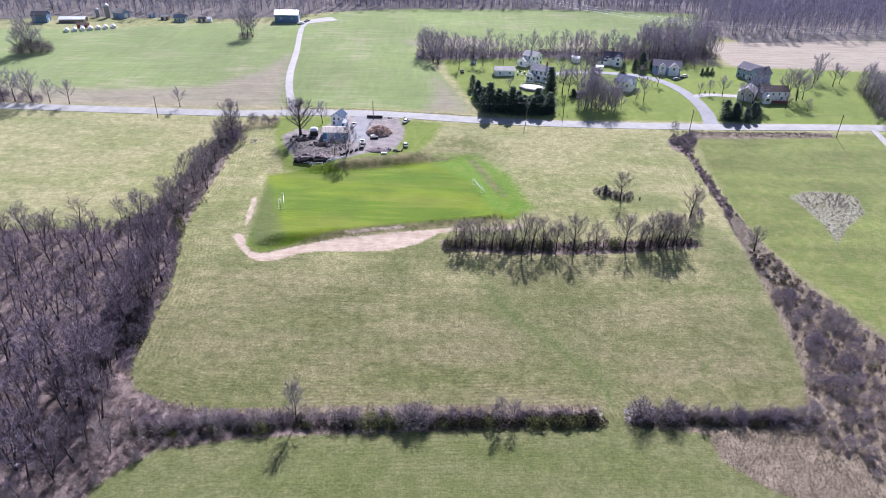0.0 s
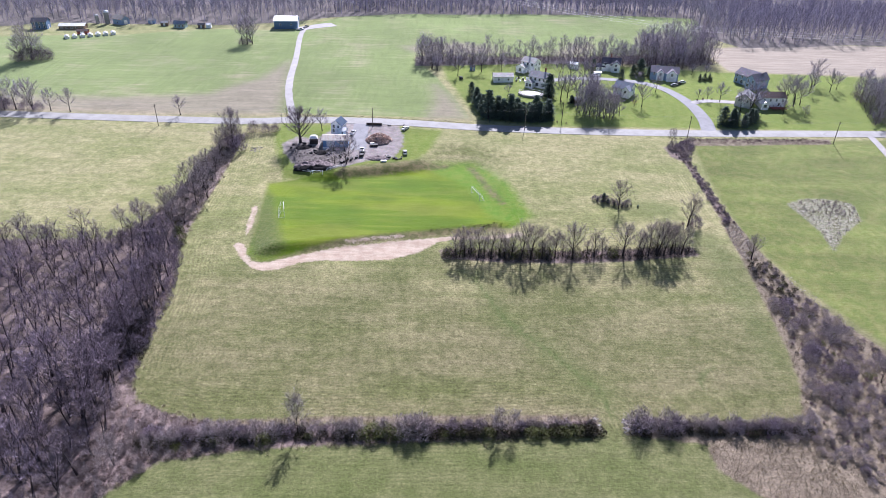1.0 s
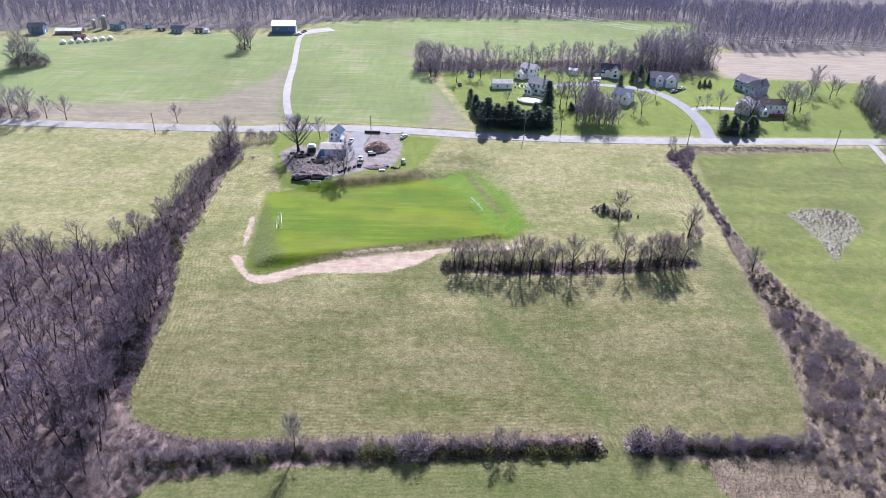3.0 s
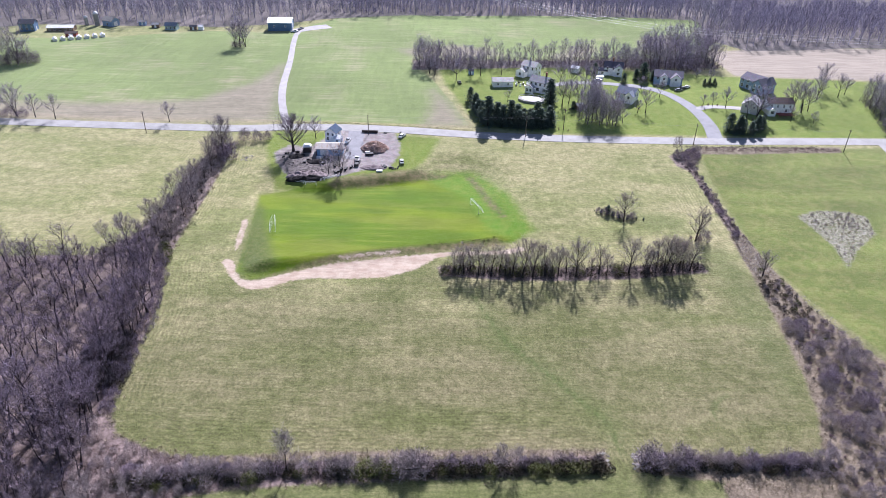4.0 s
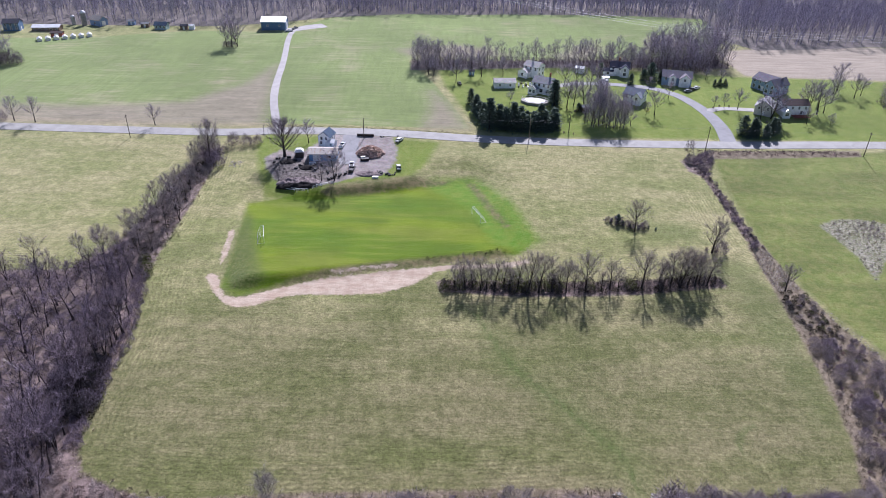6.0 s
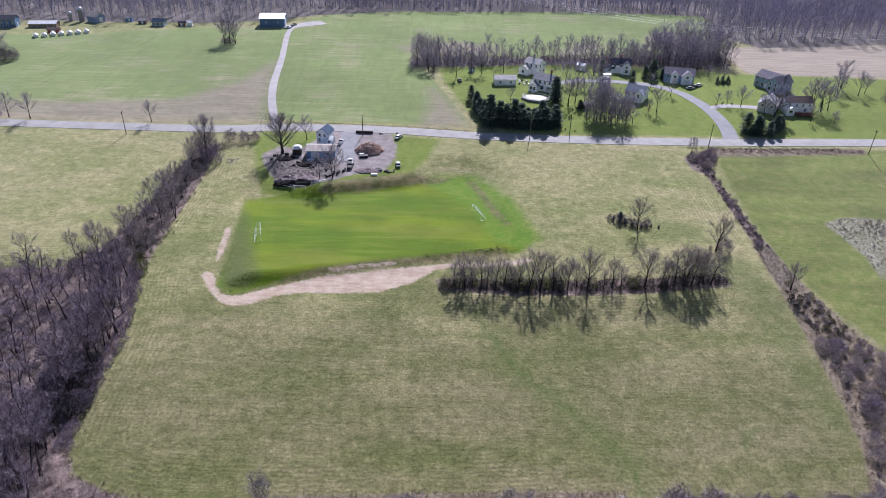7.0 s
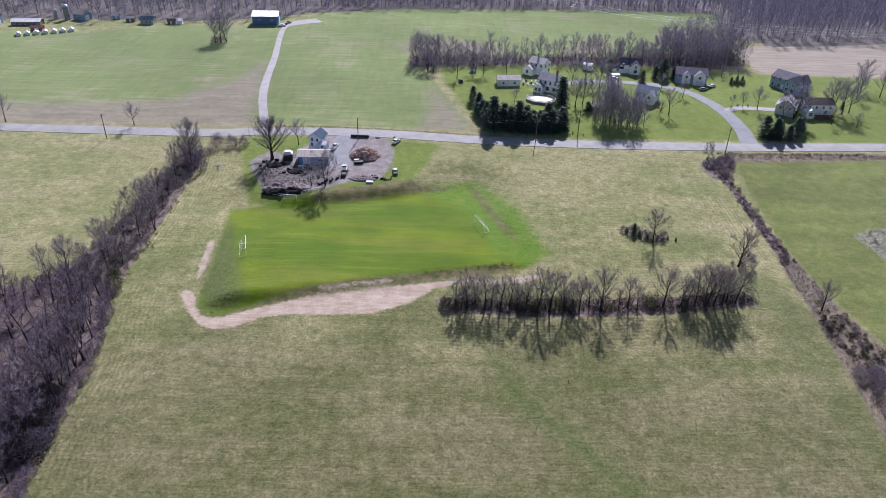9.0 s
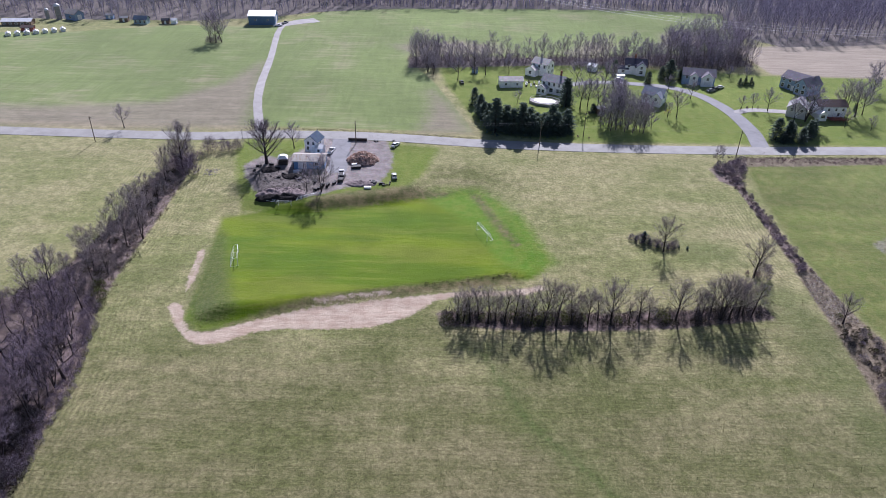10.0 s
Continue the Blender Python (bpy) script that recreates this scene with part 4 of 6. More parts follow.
# ---- the brushy ditch along the right-hand field ----
DITCH = [(45.5, 119.6), (57.2, 119.6), (85.8, 120.2), (92.3, 133.9), (94.9, 146.9), (97.5, 171.6), (98.2, 192.4), (98.8, 214.5), (100.5, 239.2), (100.1, 262.6), (96.9, 276.9), (106.6, 279.5), (169, 282.1), (169, 278.9), (126.1, 276.9), (106.6, 274.9), (102.4, 257.4), (103.1, 239.2), (102.7, 217.1), (104.4, 196.3), (107.9, 175.5), (114.4, 157.3), (124.8, 136.5), (132.6, 109.2), (93.6, 101.4), (83.2, 114.4)]
for x, y in scatter(DITCH, 2.2, 31, 0.45, most=250, keep=lambda x, y: (y < 190) | ((y > 264) & (x < 107))):
    big = 0.75 if y < 169 else 0.45 if y < 200 else 0.8
    bush_kinds.put(rnd.choice((1, 1, 1, 3, 2)), place(x, y, rnd.uniform(0, 360), big * rnd.uniform(0.6, 1.15)))
for x, y, s in ((97.2, 272.3, 1.3), (99.8, 269.4, 1.1), (102.6, 274.4, 1.0), (106.4, 277.4, 0.9), (101.4, 166.4, 1.3), (109.2, 153.4, 1.3), (98.8, 145.6, 1.4), (104, 137.8, 1.5), (114.4, 130, 1.5), (96.2, 130, 1.4)):
    bush_kinds.put(rnd.choice((1, 3)), place(x, y, rnd.uniform(0, 360), s))
for x, y, h in ((98.3, 276.9, 6.4), (104, 146.9, 6.6), (111.8, 135.2, 7.6), (119.6, 124.8, 8.2), (97.5, 127.4, 6.4)):
    hedge_kinds.put(2 if h > 8 else 3, place(x, y, rnd.uniform(0, 360), h / 9.6), "bare many-stemmed tree in the brushy ditch")
for k in range(18):
    y = rnd.uniform(123.5, 195)
    ivy_kinds.put(k, place(101 + (195 - y) * 0.12 + rnd.uniform(-2.6, 4), y, rnd.uniform(0, 360), rnd.uniform(0.3, 0.55)))

joined("ditch_brush", brush_kinds, scatter(DITCH, 2.1, 131, 0.2, most=125, keep=lambda x, y: y < 180), M_TWIG_PALE, "pale tangled brush in the ditch", "brush", 132, 0.3, 0.75)
joined("ditch_thicket", brush_kinds, scatter(DITCH, 3.4, 133, 0.6, most=70, keep=lambda x, y: y < 190), M_THICKET, "dark tangled stems in the ditch", "thicket", 136, 0.35, 0.8)
UPPER = [(100, 213), (99.2, 222), (99.3, 240), (98.8, 258), (97, 266), (101.4, 266), (101.4, 258), (102, 240), (102.4, 222), (103.2, 213)]
for x, y in scatter(UPPER, 1.6, 36, 0.05, most=62):
    bush_kinds.put(rnd.choice((2, 0, 3)), place(x + rnd.uniform(-0.4, 0.4), y, rnd.uniform(0, 360), rnd.uniform(0.22, 0.5)), "low dark reddish-brown brush in the ditch")
joined("ditch_core", core_kinds, scatter(UPPER, 2.1, 37, 0.2, most=60) + scatter(DITCH, 5.0, 38, 1.5, most=46, keep=lambda x, y: y < 180), M_BRAMBLE, "dark brambles filling the ditch", "brambles", 39, 0.35, 0.7)

# near-black leaves colour in the shade at the ditch bottom
joined("ditch_shade", core_kinds, scatter([(98, 191), (104.5, 191), (106.5, 182), (108.5, 174), (101, 170), (99, 180)], 2.0, 114, 0, most=40), M_IVY, "dark leafy fill that stands in for shade in the deep of the ditch", "ivy", 115, 0.5, 0.9)
joined("verge_brush", low_kinds, [(a + random.gauss(0, 0.5), 279.4 + 0.04 * (a - 106) + random.gauss(0, 1.5)) for a in np.linspace(104, 168, 330)], M_TWIG_RED, "low dry brush along the road ditch", "brush", 40, 0.5, 1.1)
# a dark line of stems draws the road ditch's shade
joined("verge_shade", low_kinds, [(a + random.gauss(0, 0.5), 281.4 + 0.03 * (a - 106) + random.gauss(0, 0.5)) for a in np.linspace(98, 160, 120)], M_THICKET, "low stems coloured dark for the shade in the road ditch", "brush", 41, 0.6, 1.2)

# ---- the row of trees in the middle of the field ----
row_kinds = Kinds([tree("field_tree", 140 + k, "bare deciduous tree in the row across the field", group="trees of the field row", trunk_mat=M_BARK_DARK, crown_mat=M_TWIG_WARM, high=10, spread=s, fork=f, limbs=n, boughs=8, twigs=7, thick=0.22, twig=0.0155, lean=0.02, forks=fk)
                   for k, (s, f, n, fk) in enumerate(((0.42, 0.24, 16, 1), (0.52, 0.26, 18, 1), (0.32, 0.2, 13, 1), (0.42, 0.2, 15, 3)))])
for x, y, h, k in ((8.2, 189.3, 10.9, 2), (12.7, 189, 10.4, 0), (16.5, 188.5, 10.8, 2), (23, 188.9, 10.1, 2), (26.1, 188.5, 13.8, 0), (29.2, 188.8, 12.5, 2), (33, 189.3, 11.4, 2), (37.1, 189.8, 9.8, 1), (42.6, 189.8, 13.5, 1), (47.3, 190.5, 6.5, 2), (49.8, 190.8, 10, 2), (59.1, 191.4, 12.4, 1), (65.5, 192.3, 7.8, 2), (67.5, 192, 11.6, 0), (70.2, 191.8, 13, 3), (72.4, 192.1, 12.6, 0), (74.8, 192.7, 11.8, 1), (78.5, 193.2, 10.4, 2), (5.2, 190.1, 8.5, 2), (10.4, 191.1, 9.1, 0), (19.2, 190.5, 9.4, 2), (39.8, 191.1, 7.8, 2), (76.4, 193.7, 9.1, 2), (64, 192.4, 9.1, 0), (6.6, 188.9, 8.2, 0), (14.4, 189.5, 8.6, 0), (21.0, 189.2, 8.4, 1), (35.0, 190.3, 8.0, 0), (52.4, 191.4, 7.2, 2)):
    row_kinds.put(k, place(x, y, rnd.uniform(0, 360), h / 10.4))
row_spots = scatter([(1.3, 192.4), (22.1, 192.8), (41.6, 193.1), (59.8, 194.3), (81.9, 196.3), (83.2, 193.1), (59.8, 189.8), (41.6, 188.5), (22.1, 188), (2, 189)], 1.6, 41, 0.1, most=150)
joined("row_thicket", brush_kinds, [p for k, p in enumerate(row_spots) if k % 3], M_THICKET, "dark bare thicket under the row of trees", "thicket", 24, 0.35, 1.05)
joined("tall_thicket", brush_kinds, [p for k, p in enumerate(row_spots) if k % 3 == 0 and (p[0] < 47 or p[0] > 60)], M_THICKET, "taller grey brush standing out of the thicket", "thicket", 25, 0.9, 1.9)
joined("row_core", core_kinds, row_spots[::3], M_IVY, "dark leafy fill under the row of trees", "ivy", 35, 0.6, 1.3)
for x, y, s in ((2.6, 189.8, 0.8), (6.5, 190.5, 0.7), (11.7, 190.8, 0.7), (23.4, 191.1, 0.9), (26.7, 190.8, 0.7), (35.1, 191.1, 0.6), (44.2, 191.1, 0.55), (55.9, 192.4, 0.6), (14.3, 191.6, 0.7), (18.2, 191.6, 0.7), (31.2, 191.1, 0.6)):
    ivy_kinds.put(rnd.randrange(3), place(x, y - 0.6, rnd.uniform(0, 360), s * 1.5))
# two trees on their own further up
row_kinds.put(1, place(64, 221, 40, 1.12), "lone bare tree with bushes at its foot")
row_kinds.put(1, place(100.6, 191.4, 70, 0.9), "bare spreading tree standing in the stony ditch")
row_kinds.put(0, place(85.5, 210, 10, 1.25), "tall thin bare tree with a ball of vines")
for x, y, s, m in ((86.8, 210.6, 1.35, 2), (84.2, 211.2, 1.0, 2), (87.9, 210.1, 1.1, 0)):
    bush_kinds.put(m, place(x, y, rnd.uniform(0, 360), s), "dense vine-grown bush at a tree's foot")
cedar_kinds = Kinds([conifer("cedar", 160 + k, "small dark cedar in the rough pasture", group="small cedars", high=4.2, wide=2.3, whorls=13, per=10, spray=0.62) for k in range(2)])
for x, y, s in ((59.3, 225.6, 1.05), (57.3, 226.3, 0.5), (60.8, 224.6, 0.7), (62.9, 223.1, 0.55), (65.5, 222.4, 0.5), (67.5, 222.6, 0.7), (68.9, 223, 0.75), (55.1, 227.5, 0.35), (71.2, 222.4, 0.4)):
    cedar_kinds.put(rnd.randrange(2), place(x, y, rnd.uniform(0, 360), s * 0.9, stretch=0.85))
for x, y, s in ((64.5, 222.3, 0.6), (61.9, 223.6, 0.6), (58.2, 225.4, 0.65), (67.6, 223.3, 0.6), (56.2, 226.6, 0.45), (60.2, 225.2, 0.6), (63.2, 223.4, 0.55), (66.4, 222.4, 0.55)):
    bush_kinds.put(0, place(x, y, 30, s))

# ---- trees along the road, round the houses and on the far fields ----
lawn_kinds = Kinds([tree("garden_tree", 180 + k, "bare rounded deciduous tree on a lawn", crown_mat=M_TWIG_HAZE, group="garden and roadside trees", high=10, spread=s, fork=f, limbs=12, boughs=8, twigs=7, thick=0.18, twig=0.021, lean=0.02, forks=fk)
                    for k, (s, f, fk) in enumerate(((0.56, 0.3, 1), (0.46, 0.25, 1), (0.54, 0.22, 3)))])
for x, y, h, k, label in ((-51.7, 281.6, 9.1, 1, "bare tree beside the white house"), (-37.4, 251.2, 11.7, 2, "bare tree below the wood yard"), (-41.9, 250.9, 8.5, 1, "bare tree below the wood yard"),
                          (-184.6, 297.6, 10.9, 2, ""), (-192, 297.2, 14.3, 1, ""), (-197, 296.9, 13.5, 1, ""), (-202.8, 296.9, 13, 2, ""), (-176.2, 296.9, 10.4, 1, ""), (-167.1, 295.9, 9.9, 0, "bare tree on the road verge"), (-117.5, 295.4, 8.1, 0, "small bare tree on the road verge"),
                          (-222.3, 369.2, 14.3, 2, "clump of bare trees in the wheat field"), (-226.8, 367.9, 10.4, 2, "clump of bare trees in the wheat field"), (-217.8, 369.9, 11.7, 1, "clump of bare trees in the wheat field"), (-117, 411.4, 16.9, 1, "tall bare tree in the wheat field"), (-119.6, 410.8, 13.7, 1, "tall bare tree in the wheat field"), (-114.1, 412.1, 10.4, 2, "tall bare tree in the wheat field"),
                          (91.5, 317.3, 6.2, 1, ""), (95.3, 317.5, 9.9, 0, ""), (107.6, 339.2, 7.3, 0, ""), (57.6, 325, 11.7, 0, ""), (61.1, 327.6, 11.7, 1, ""), (65, 325.7, 11.2, 0, ""), (60.5, 353.6, 10.4, 0, ""), (66.3, 351, 10.9, 0, ""), (72.2, 348.4, 11.2, 0, ""), (76.7, 351, 10.4, 1, ""), (135.7, 326.3, 8.6, 0, ""), (130, 328.1, 6, 0, ""), (125.8, 328.9, 4.7, 0, ""), (141.1, 313.9, 9.9, 0, ""), (146.5, 315.6, 11.2, 2, ""), (169.8, 321.9, 14.8, 1, ""), (173.7, 323.7, 10.4, 0, ""), (167.7, 326.3, 10.4, 2, ""), (195.9, 355.7, 13.9, 1, ""), (191.8, 351, 10.4, 1, ""), (199, 345.4, 10.5, 0, ""), (204.4, 349.7, 8.6, 1, ""), (185.9, 340.6, 10.4, 1, ""), (169.4, 308.5, 6, 1, ""), (160.4, 311.2, 6.8, 0, ""), (32, 328.8, 5.5, 0, ""), (7.8, 358.8, 9.9, 0, ""), (15.6, 367.9, 10.4, 1, ""), (20.8, 367.2, 10.4, 0, ""), (31.9, 369.2, 9.1, 1, ""), (101.4, 351, 6, 0, ""), (-6, 368.6, 8.5, 2, ""), (-3.2, 365.9, 6.5, 2, ""), (141.4, 364.7, 6, 0, ""), (135.2, 369.2, 5.9, 1, "")):
    lawn_kinds.put(k, place(x, y, rnd.uniform(0, 360), h / 9.6), label)
yard_tree = tree("yard_tree", 190, "large spreading bare tree beside the wood yard", trunk_mat=M_BARK_DARK, crown_mat=M_TWIG, high=11, spread=0.66, fork=0.16, limbs=22, boughs=11, twigs=7, thick=0.42, twig=0.024, lean=0.02)
yard_tree.matrix_basis = place(-58.8, 269.5, 20, 1.32)
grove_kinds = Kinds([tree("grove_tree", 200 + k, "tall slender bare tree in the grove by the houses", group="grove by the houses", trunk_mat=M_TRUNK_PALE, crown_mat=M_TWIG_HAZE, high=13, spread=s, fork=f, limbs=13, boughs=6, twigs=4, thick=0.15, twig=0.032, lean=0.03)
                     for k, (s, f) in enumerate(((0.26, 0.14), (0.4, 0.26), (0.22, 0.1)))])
for x, y, h in ((65, 307.2, 13.6), (67.9, 306.5, 18.9), (70.2, 309.1, 17.6), (72.3, 306.5, 16.9), (66.3, 311.7, 18.2), (69.5, 314.3, 16.9), (74.8, 305.9, 15.6), (76.7, 304.7, 15.6), (78.8, 306.5, 14.3), (75.9, 310.4, 15.6), (63.7, 315.6, 15.6), (80, 311.7, 13), (73.5, 316.9, 15.6), (67.6, 320.8, 15.6), (77.7, 303.4, 11.7), (62.4, 308.4, 10.4), (71.5, 323.4, 14.3), (81.9, 307.8, 11.7), (64.1, 310.8, 14), (66.9, 309.3, 15), (68.8, 311.6, 16), (71.3, 310.9, 14), (73.1, 308.6, 15), (74.2, 312.4, 13), (76.1, 307.6, 14), (77.9, 309.4, 13), (79.4, 308.9, 12), (65.6, 305.2, 12), (70.9, 304.6, 13), (73.8, 303.9, 12)):
    grove_kinds.put(rnd.choice((0, 2)), place(x, y - 2.5, rnd.uniform(0, 360), h / 14.8))
for x, y in scatter([(-13, 391.3), (39, 391.3), (152.1, 406.9), (154.7, 390), (130, 378.3), (78, 387.4), (26, 380.9), (-13, 375.7)], 3.3, 51, 0.3, most=230):
    grove_kinds.put(rnd.randrange(3), place(x, y, rnd.uniform(0, 360), rnd.uniform(0.6, 1.15) * (1.1 if x > 110 else 0.82)), "bare tree in the wood strip behind the houses", "wood strip behind the houses")
for x, y in scatter([(127.4, 425.1), (156, 432.9), (158.6, 413.4), (135.2, 408.2)], 4.6, 52, 0.2, most=26):
    grove_kinds.put(rnd.randrange(3), place(x, y, rnd.uniform(0, 360), rnd.uniform(0.9, 1.25)), "bare tree in the wood strip behind the houses", "wood strip behind the houses")
CLUMP = [(198.5, 301), (216, 303), (226, 342), (209, 342)]
for x, y in scatter(CLUMP, 3.4, 54, 0.2, most=34):
    grove_kinds.put(rnd.randrange(3), place(x, y, rnd.uniform(0, 360), rnd.uniform(0.7, 1.05)), "tall bare tree in the dense clump by the road", "clump by the road")
joined("clump_brush", small_kinds, scatter(CLUMP, 2.6, 55, 0, most=70), M_TWIG, "bare brush filling the clump by the road", "undergrowth", 56, 0.9, 1.6)
joined("strip_brush", small_kinds, scatter([(-15.6, 393.9), (39, 393.9), (153.4, 408.2), (156, 390), (130, 377), (78, 386.1), (26, 379.6), (-15.6, 374.4)], 2.4, 53, 0.2, most=460), M_TWIG, "bare brush under the wood strip behind the houses", "undergrowth", 6, 0.8, 1.7)

spruce_kinds = Kinds([conifer("spruce", 220 + k, "dark green spruce with boughs to the ground", group="spruces by the road", high=8, wide=5.8, whorls=20, per=12, spray=0.78) for k in range(3)])
for x, y, h in ((14.7, 326.3, 8.6), (16.4, 321.8, 8.3), (16.4, 315.9, 8.8), (17.2, 310.1, 9.1), (19, 303.6, 9.9), (21.4, 298.7, 10.4), (24.7, 298.1, 9.6), (27.9, 297.7, 8.8), (30.9, 298, 9.1), (34.1, 297.7, 8.8), (37.2, 298, 8.6), (40.3, 297.7, 8.3), (43.4, 298, 8.1), (46.3, 297.7, 7.8), (48.9, 298.1, 8.1), (51.9, 326.3, 9.9), (53.3, 328.4, 9.1), (95, 359.1, 6.5), (102.8, 365.3, 8.3), (106.2, 365.7, 10.9), (110.8, 364, 6), (82.2, 375.3, 6.5), (79.3, 376.4, 5.7), (126.8, 297.1, 9.9), (131.4, 296.7, 10), (135.6, 294.6, 10.9), (128.7, 294.8, 5.9), (138.5, 297.7, 9.1), (144.6, 304.5, 7.5), (62.4, 320.4, 5.2), (172.9, 328.2, 2.6)):
    spruce_kinds.put(rnd.randrange(3), place(x + rnd.uniform(-0.6, 0.6), y + rnd.uniform(-0.8, 1.2), rnd.uniform(0, 360), h / (10.0 if x > 120 else 8.0) * rnd.uniform(0.8, 1.2), stretch=rnd.uniform(0.8, 0.98)))
for k in range(11):
    spruce_kinds.put(k, place(19.5 + k * 2.9, 301.6 + rnd.uniform(-0.6, 0.8), k * 40, rnd.uniform(0.9, 1.25), stretch=rnd.uniform(0.78, 0.95)))
for k in range(6):
    cedar_kinds.put(k, place(136 + k * 1.3, 358.5 + 0.13 * k, k * 50, 1.0 + 0.06 * (k % 3)), "clipped dark arborvitae in a garden row", "arborvitae row")
for x, y, s in ((-226, 368, 2.6), (-222, 369, 3.0), (-218, 370, 2.8), (-229, 366.5, 1.8), (-215, 371, 2.0), (-196, 297.4, 2.2), (-200, 297.6, 2.4), (-188, 297.4, 1.8), (-204, 297.2, 2.4), (-182, 297, 1.5), (-117, 412.5, 1.6), (-120, 411.6, 1.4)):
    bush_kinds.put(3, place(x, y, rnd.uniform(0, 360), s), "dense clump of tall bare brush", "clumps of brush")
for x, y, h in ((130.6, 296, 9.5), (133.4, 298, 9), (139.6, 298.4, 8.6), (142.4, 301, 8.0)):
    spruce_kinds.put(rnd.randrange(3), place(x, y, rnd.uniform(0, 360), h / 10.5), "large dark spruce beside the road junction")
shrub_yellow = tagged(new("forsythia", mound(240, 2.6, 2.6, 420, 0.16).mesh("forsythia", M_YELLOW)), "yellow flowering forsythia bush on a lawn", "bush")
shrub_yellow.matrix_basis = place(92.8, 321.4, 0, 1.0)
for x, y, s in ((124.8, 327.3, 0.7), (128.2, 328.9, 0.9), (132.6, 328.9, 0.8), (143, 311.4, 0.8), (52, 296.4, 0.7), (55.9, 295.1, 0.6), (153.4, 319.8, 0.5), (57.2, 321.8, 0.8), (60.5, 319.8, 0.8), (80.6, 321.1, 0.6), (87.1, 323.7, 0.6)):
    bush_kinds.put(2, place(x, y, rnd.uniform(0, 360), s), "bare reddish garden shrub", "garden shrubs")

# ---- far woods ----
# the pale bluish twig colour carries the haze of distance
far_kinds = [far_tree(300 + k).arrays() for k in range(6)]
FAR = [[(-546, 424), (-266, 445), (-255, 455), (-195, 455), (-146, 459), (-102, 472), (-78, 490), (-78, 545), (-546, 545)],
       [(-78, 496), (-26, 508), (26, 516), (85, 522), (182, 512), (182, 575), (-78, 575)],
       [(172, 456), (187, 433), (220, 438), (254, 445), (546, 436), (546, 535), (182, 540)]]
for k, poly in enumerate(FAR):
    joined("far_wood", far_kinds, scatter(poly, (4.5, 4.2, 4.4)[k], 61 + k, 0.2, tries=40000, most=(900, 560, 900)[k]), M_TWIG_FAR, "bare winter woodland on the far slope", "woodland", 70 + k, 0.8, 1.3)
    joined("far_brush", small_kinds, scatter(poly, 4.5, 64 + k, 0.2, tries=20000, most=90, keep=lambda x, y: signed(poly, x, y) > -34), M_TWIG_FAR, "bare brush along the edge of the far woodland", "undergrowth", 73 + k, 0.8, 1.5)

# rough growth along the road verges; the dark north row paints the bank's shadow
joined("verge_weeds", low_kinds, [(a, 297.6 - 0.105 * max(0.0, a + 38) + 0.02 * (a + 38) + random.gauss(0, 0.3)) for a in np.linspace(-60, 14, 150)] + [(a, 284.6 + random.gauss(0, 0.5)) for a in np.linspace(-84, -60, 60)], M_THICKET, "weeds along the road verge, the north row darkened for bank shadow", "weeds", 78, 0.4, 1.0)
# dark growth that stands in for the shadow along the foot of the pitch bank
joined("bank_weeds", low_kinds, [(a + random.gauss(0, 0.8), 203.6 + 0.235 * a + random.gauss(0, 0.7) - 0.3) for a in np.linspace(-4, 21, 60)] + [(a + random.gauss(0, 0.8), 203.4 + 0.235 * a + random.gauss(0, 0.5)) for a in np.linspace(14, 21, 30)] + [(-60 + random.random() * 5, 185.5 + random.random() * 3) for _ in range(14)], M_IVY, "low weeds coloured dark for the shadow at the foot of the pitch bank", "weeds", 77, 0.25, 0.9)



# ---- buildings ----
def siding(name, colour, board=0.16):
    m = Mat(name, 0.6, 0, 0.3)
    at = m.coords(world=False)
    sep = m.t.nodes.new("ShaderNodeSeparateXYZ")
    m.put(sep.inputs[0], at)
    lap = m.math("FRACT", m.math("DIVIDE", sep.outputs[2], board))
    c = m.scaled(m.scaled(colour, m.noise(0.8, 4, at=at), 0.9, 1.05), m.noise(14, 2, at=at), 0.96, 1.03)
    return m.colour(c).bump(lap, 0.02, 0.5).m


def shingle(name, colour):
    m = Mat(name, 0.9, 0, 0.15)
    at = m.coords((1, 1, 1), world=False)
    tabs = m.voronoi(3.2, at=m.coords((1, 2.2, 2.2), world=False), out="Color")
    c = m.scaled(m.mix(0.35, colour, m.mix(1.0, colour, tabs, "MULTIPLY")), m.noise(0.7, 4, at=at), 0.85, 1.15)
    return m.colour(c).bump(m.noise(8, 2, at=at), 0.02, 0.5).m


def tin(name, colour, rust=0.0):
    m = Mat(name, 0.8 if rust else 0.45, 0.0 if rust else 0.35, 0.2 if rust else 0.4)
    at = m.coords(world=False)
    ribs = m.wave(1.6, at=m.coords((1, 0.0, 0.0), world=False))
    c = m.scaled(colour, m.noise(0.9, 4, at=at), 0.85, 1.08)
    if rust:
        c = m.mix(m.span(m.noise(1.0, 4, at=m.coords((1.6, 0.3, 1), world=False)), 0.5, 0.72, 0, rust), c, (0.33, 0.2, 0.12))
    return m.colour(c).bump(ribs, 0.04, 0.6).m


M_WHITE = siding("white_clapboard", (0.97, 0.97, 0.97))
M_GREYSIDE = siding("blue_grey_clapboard", (0.29, 0.39, 0.56))
M_TANSIDE = siding("pale_tan_clapboard", (0.68, 0.65, 0.62))
M_BLUESIDE = siding("blue_metal_siding", (0.12, 0.2, 0.33), 0.3)
M_BLUEWALL = siding("bright_blue_boards", (0.22, 0.38, 0.62), 0.3)
M_WOODSIDE = siding("brown_board_siding", (0.22, 0.16, 0.12), 0.2)
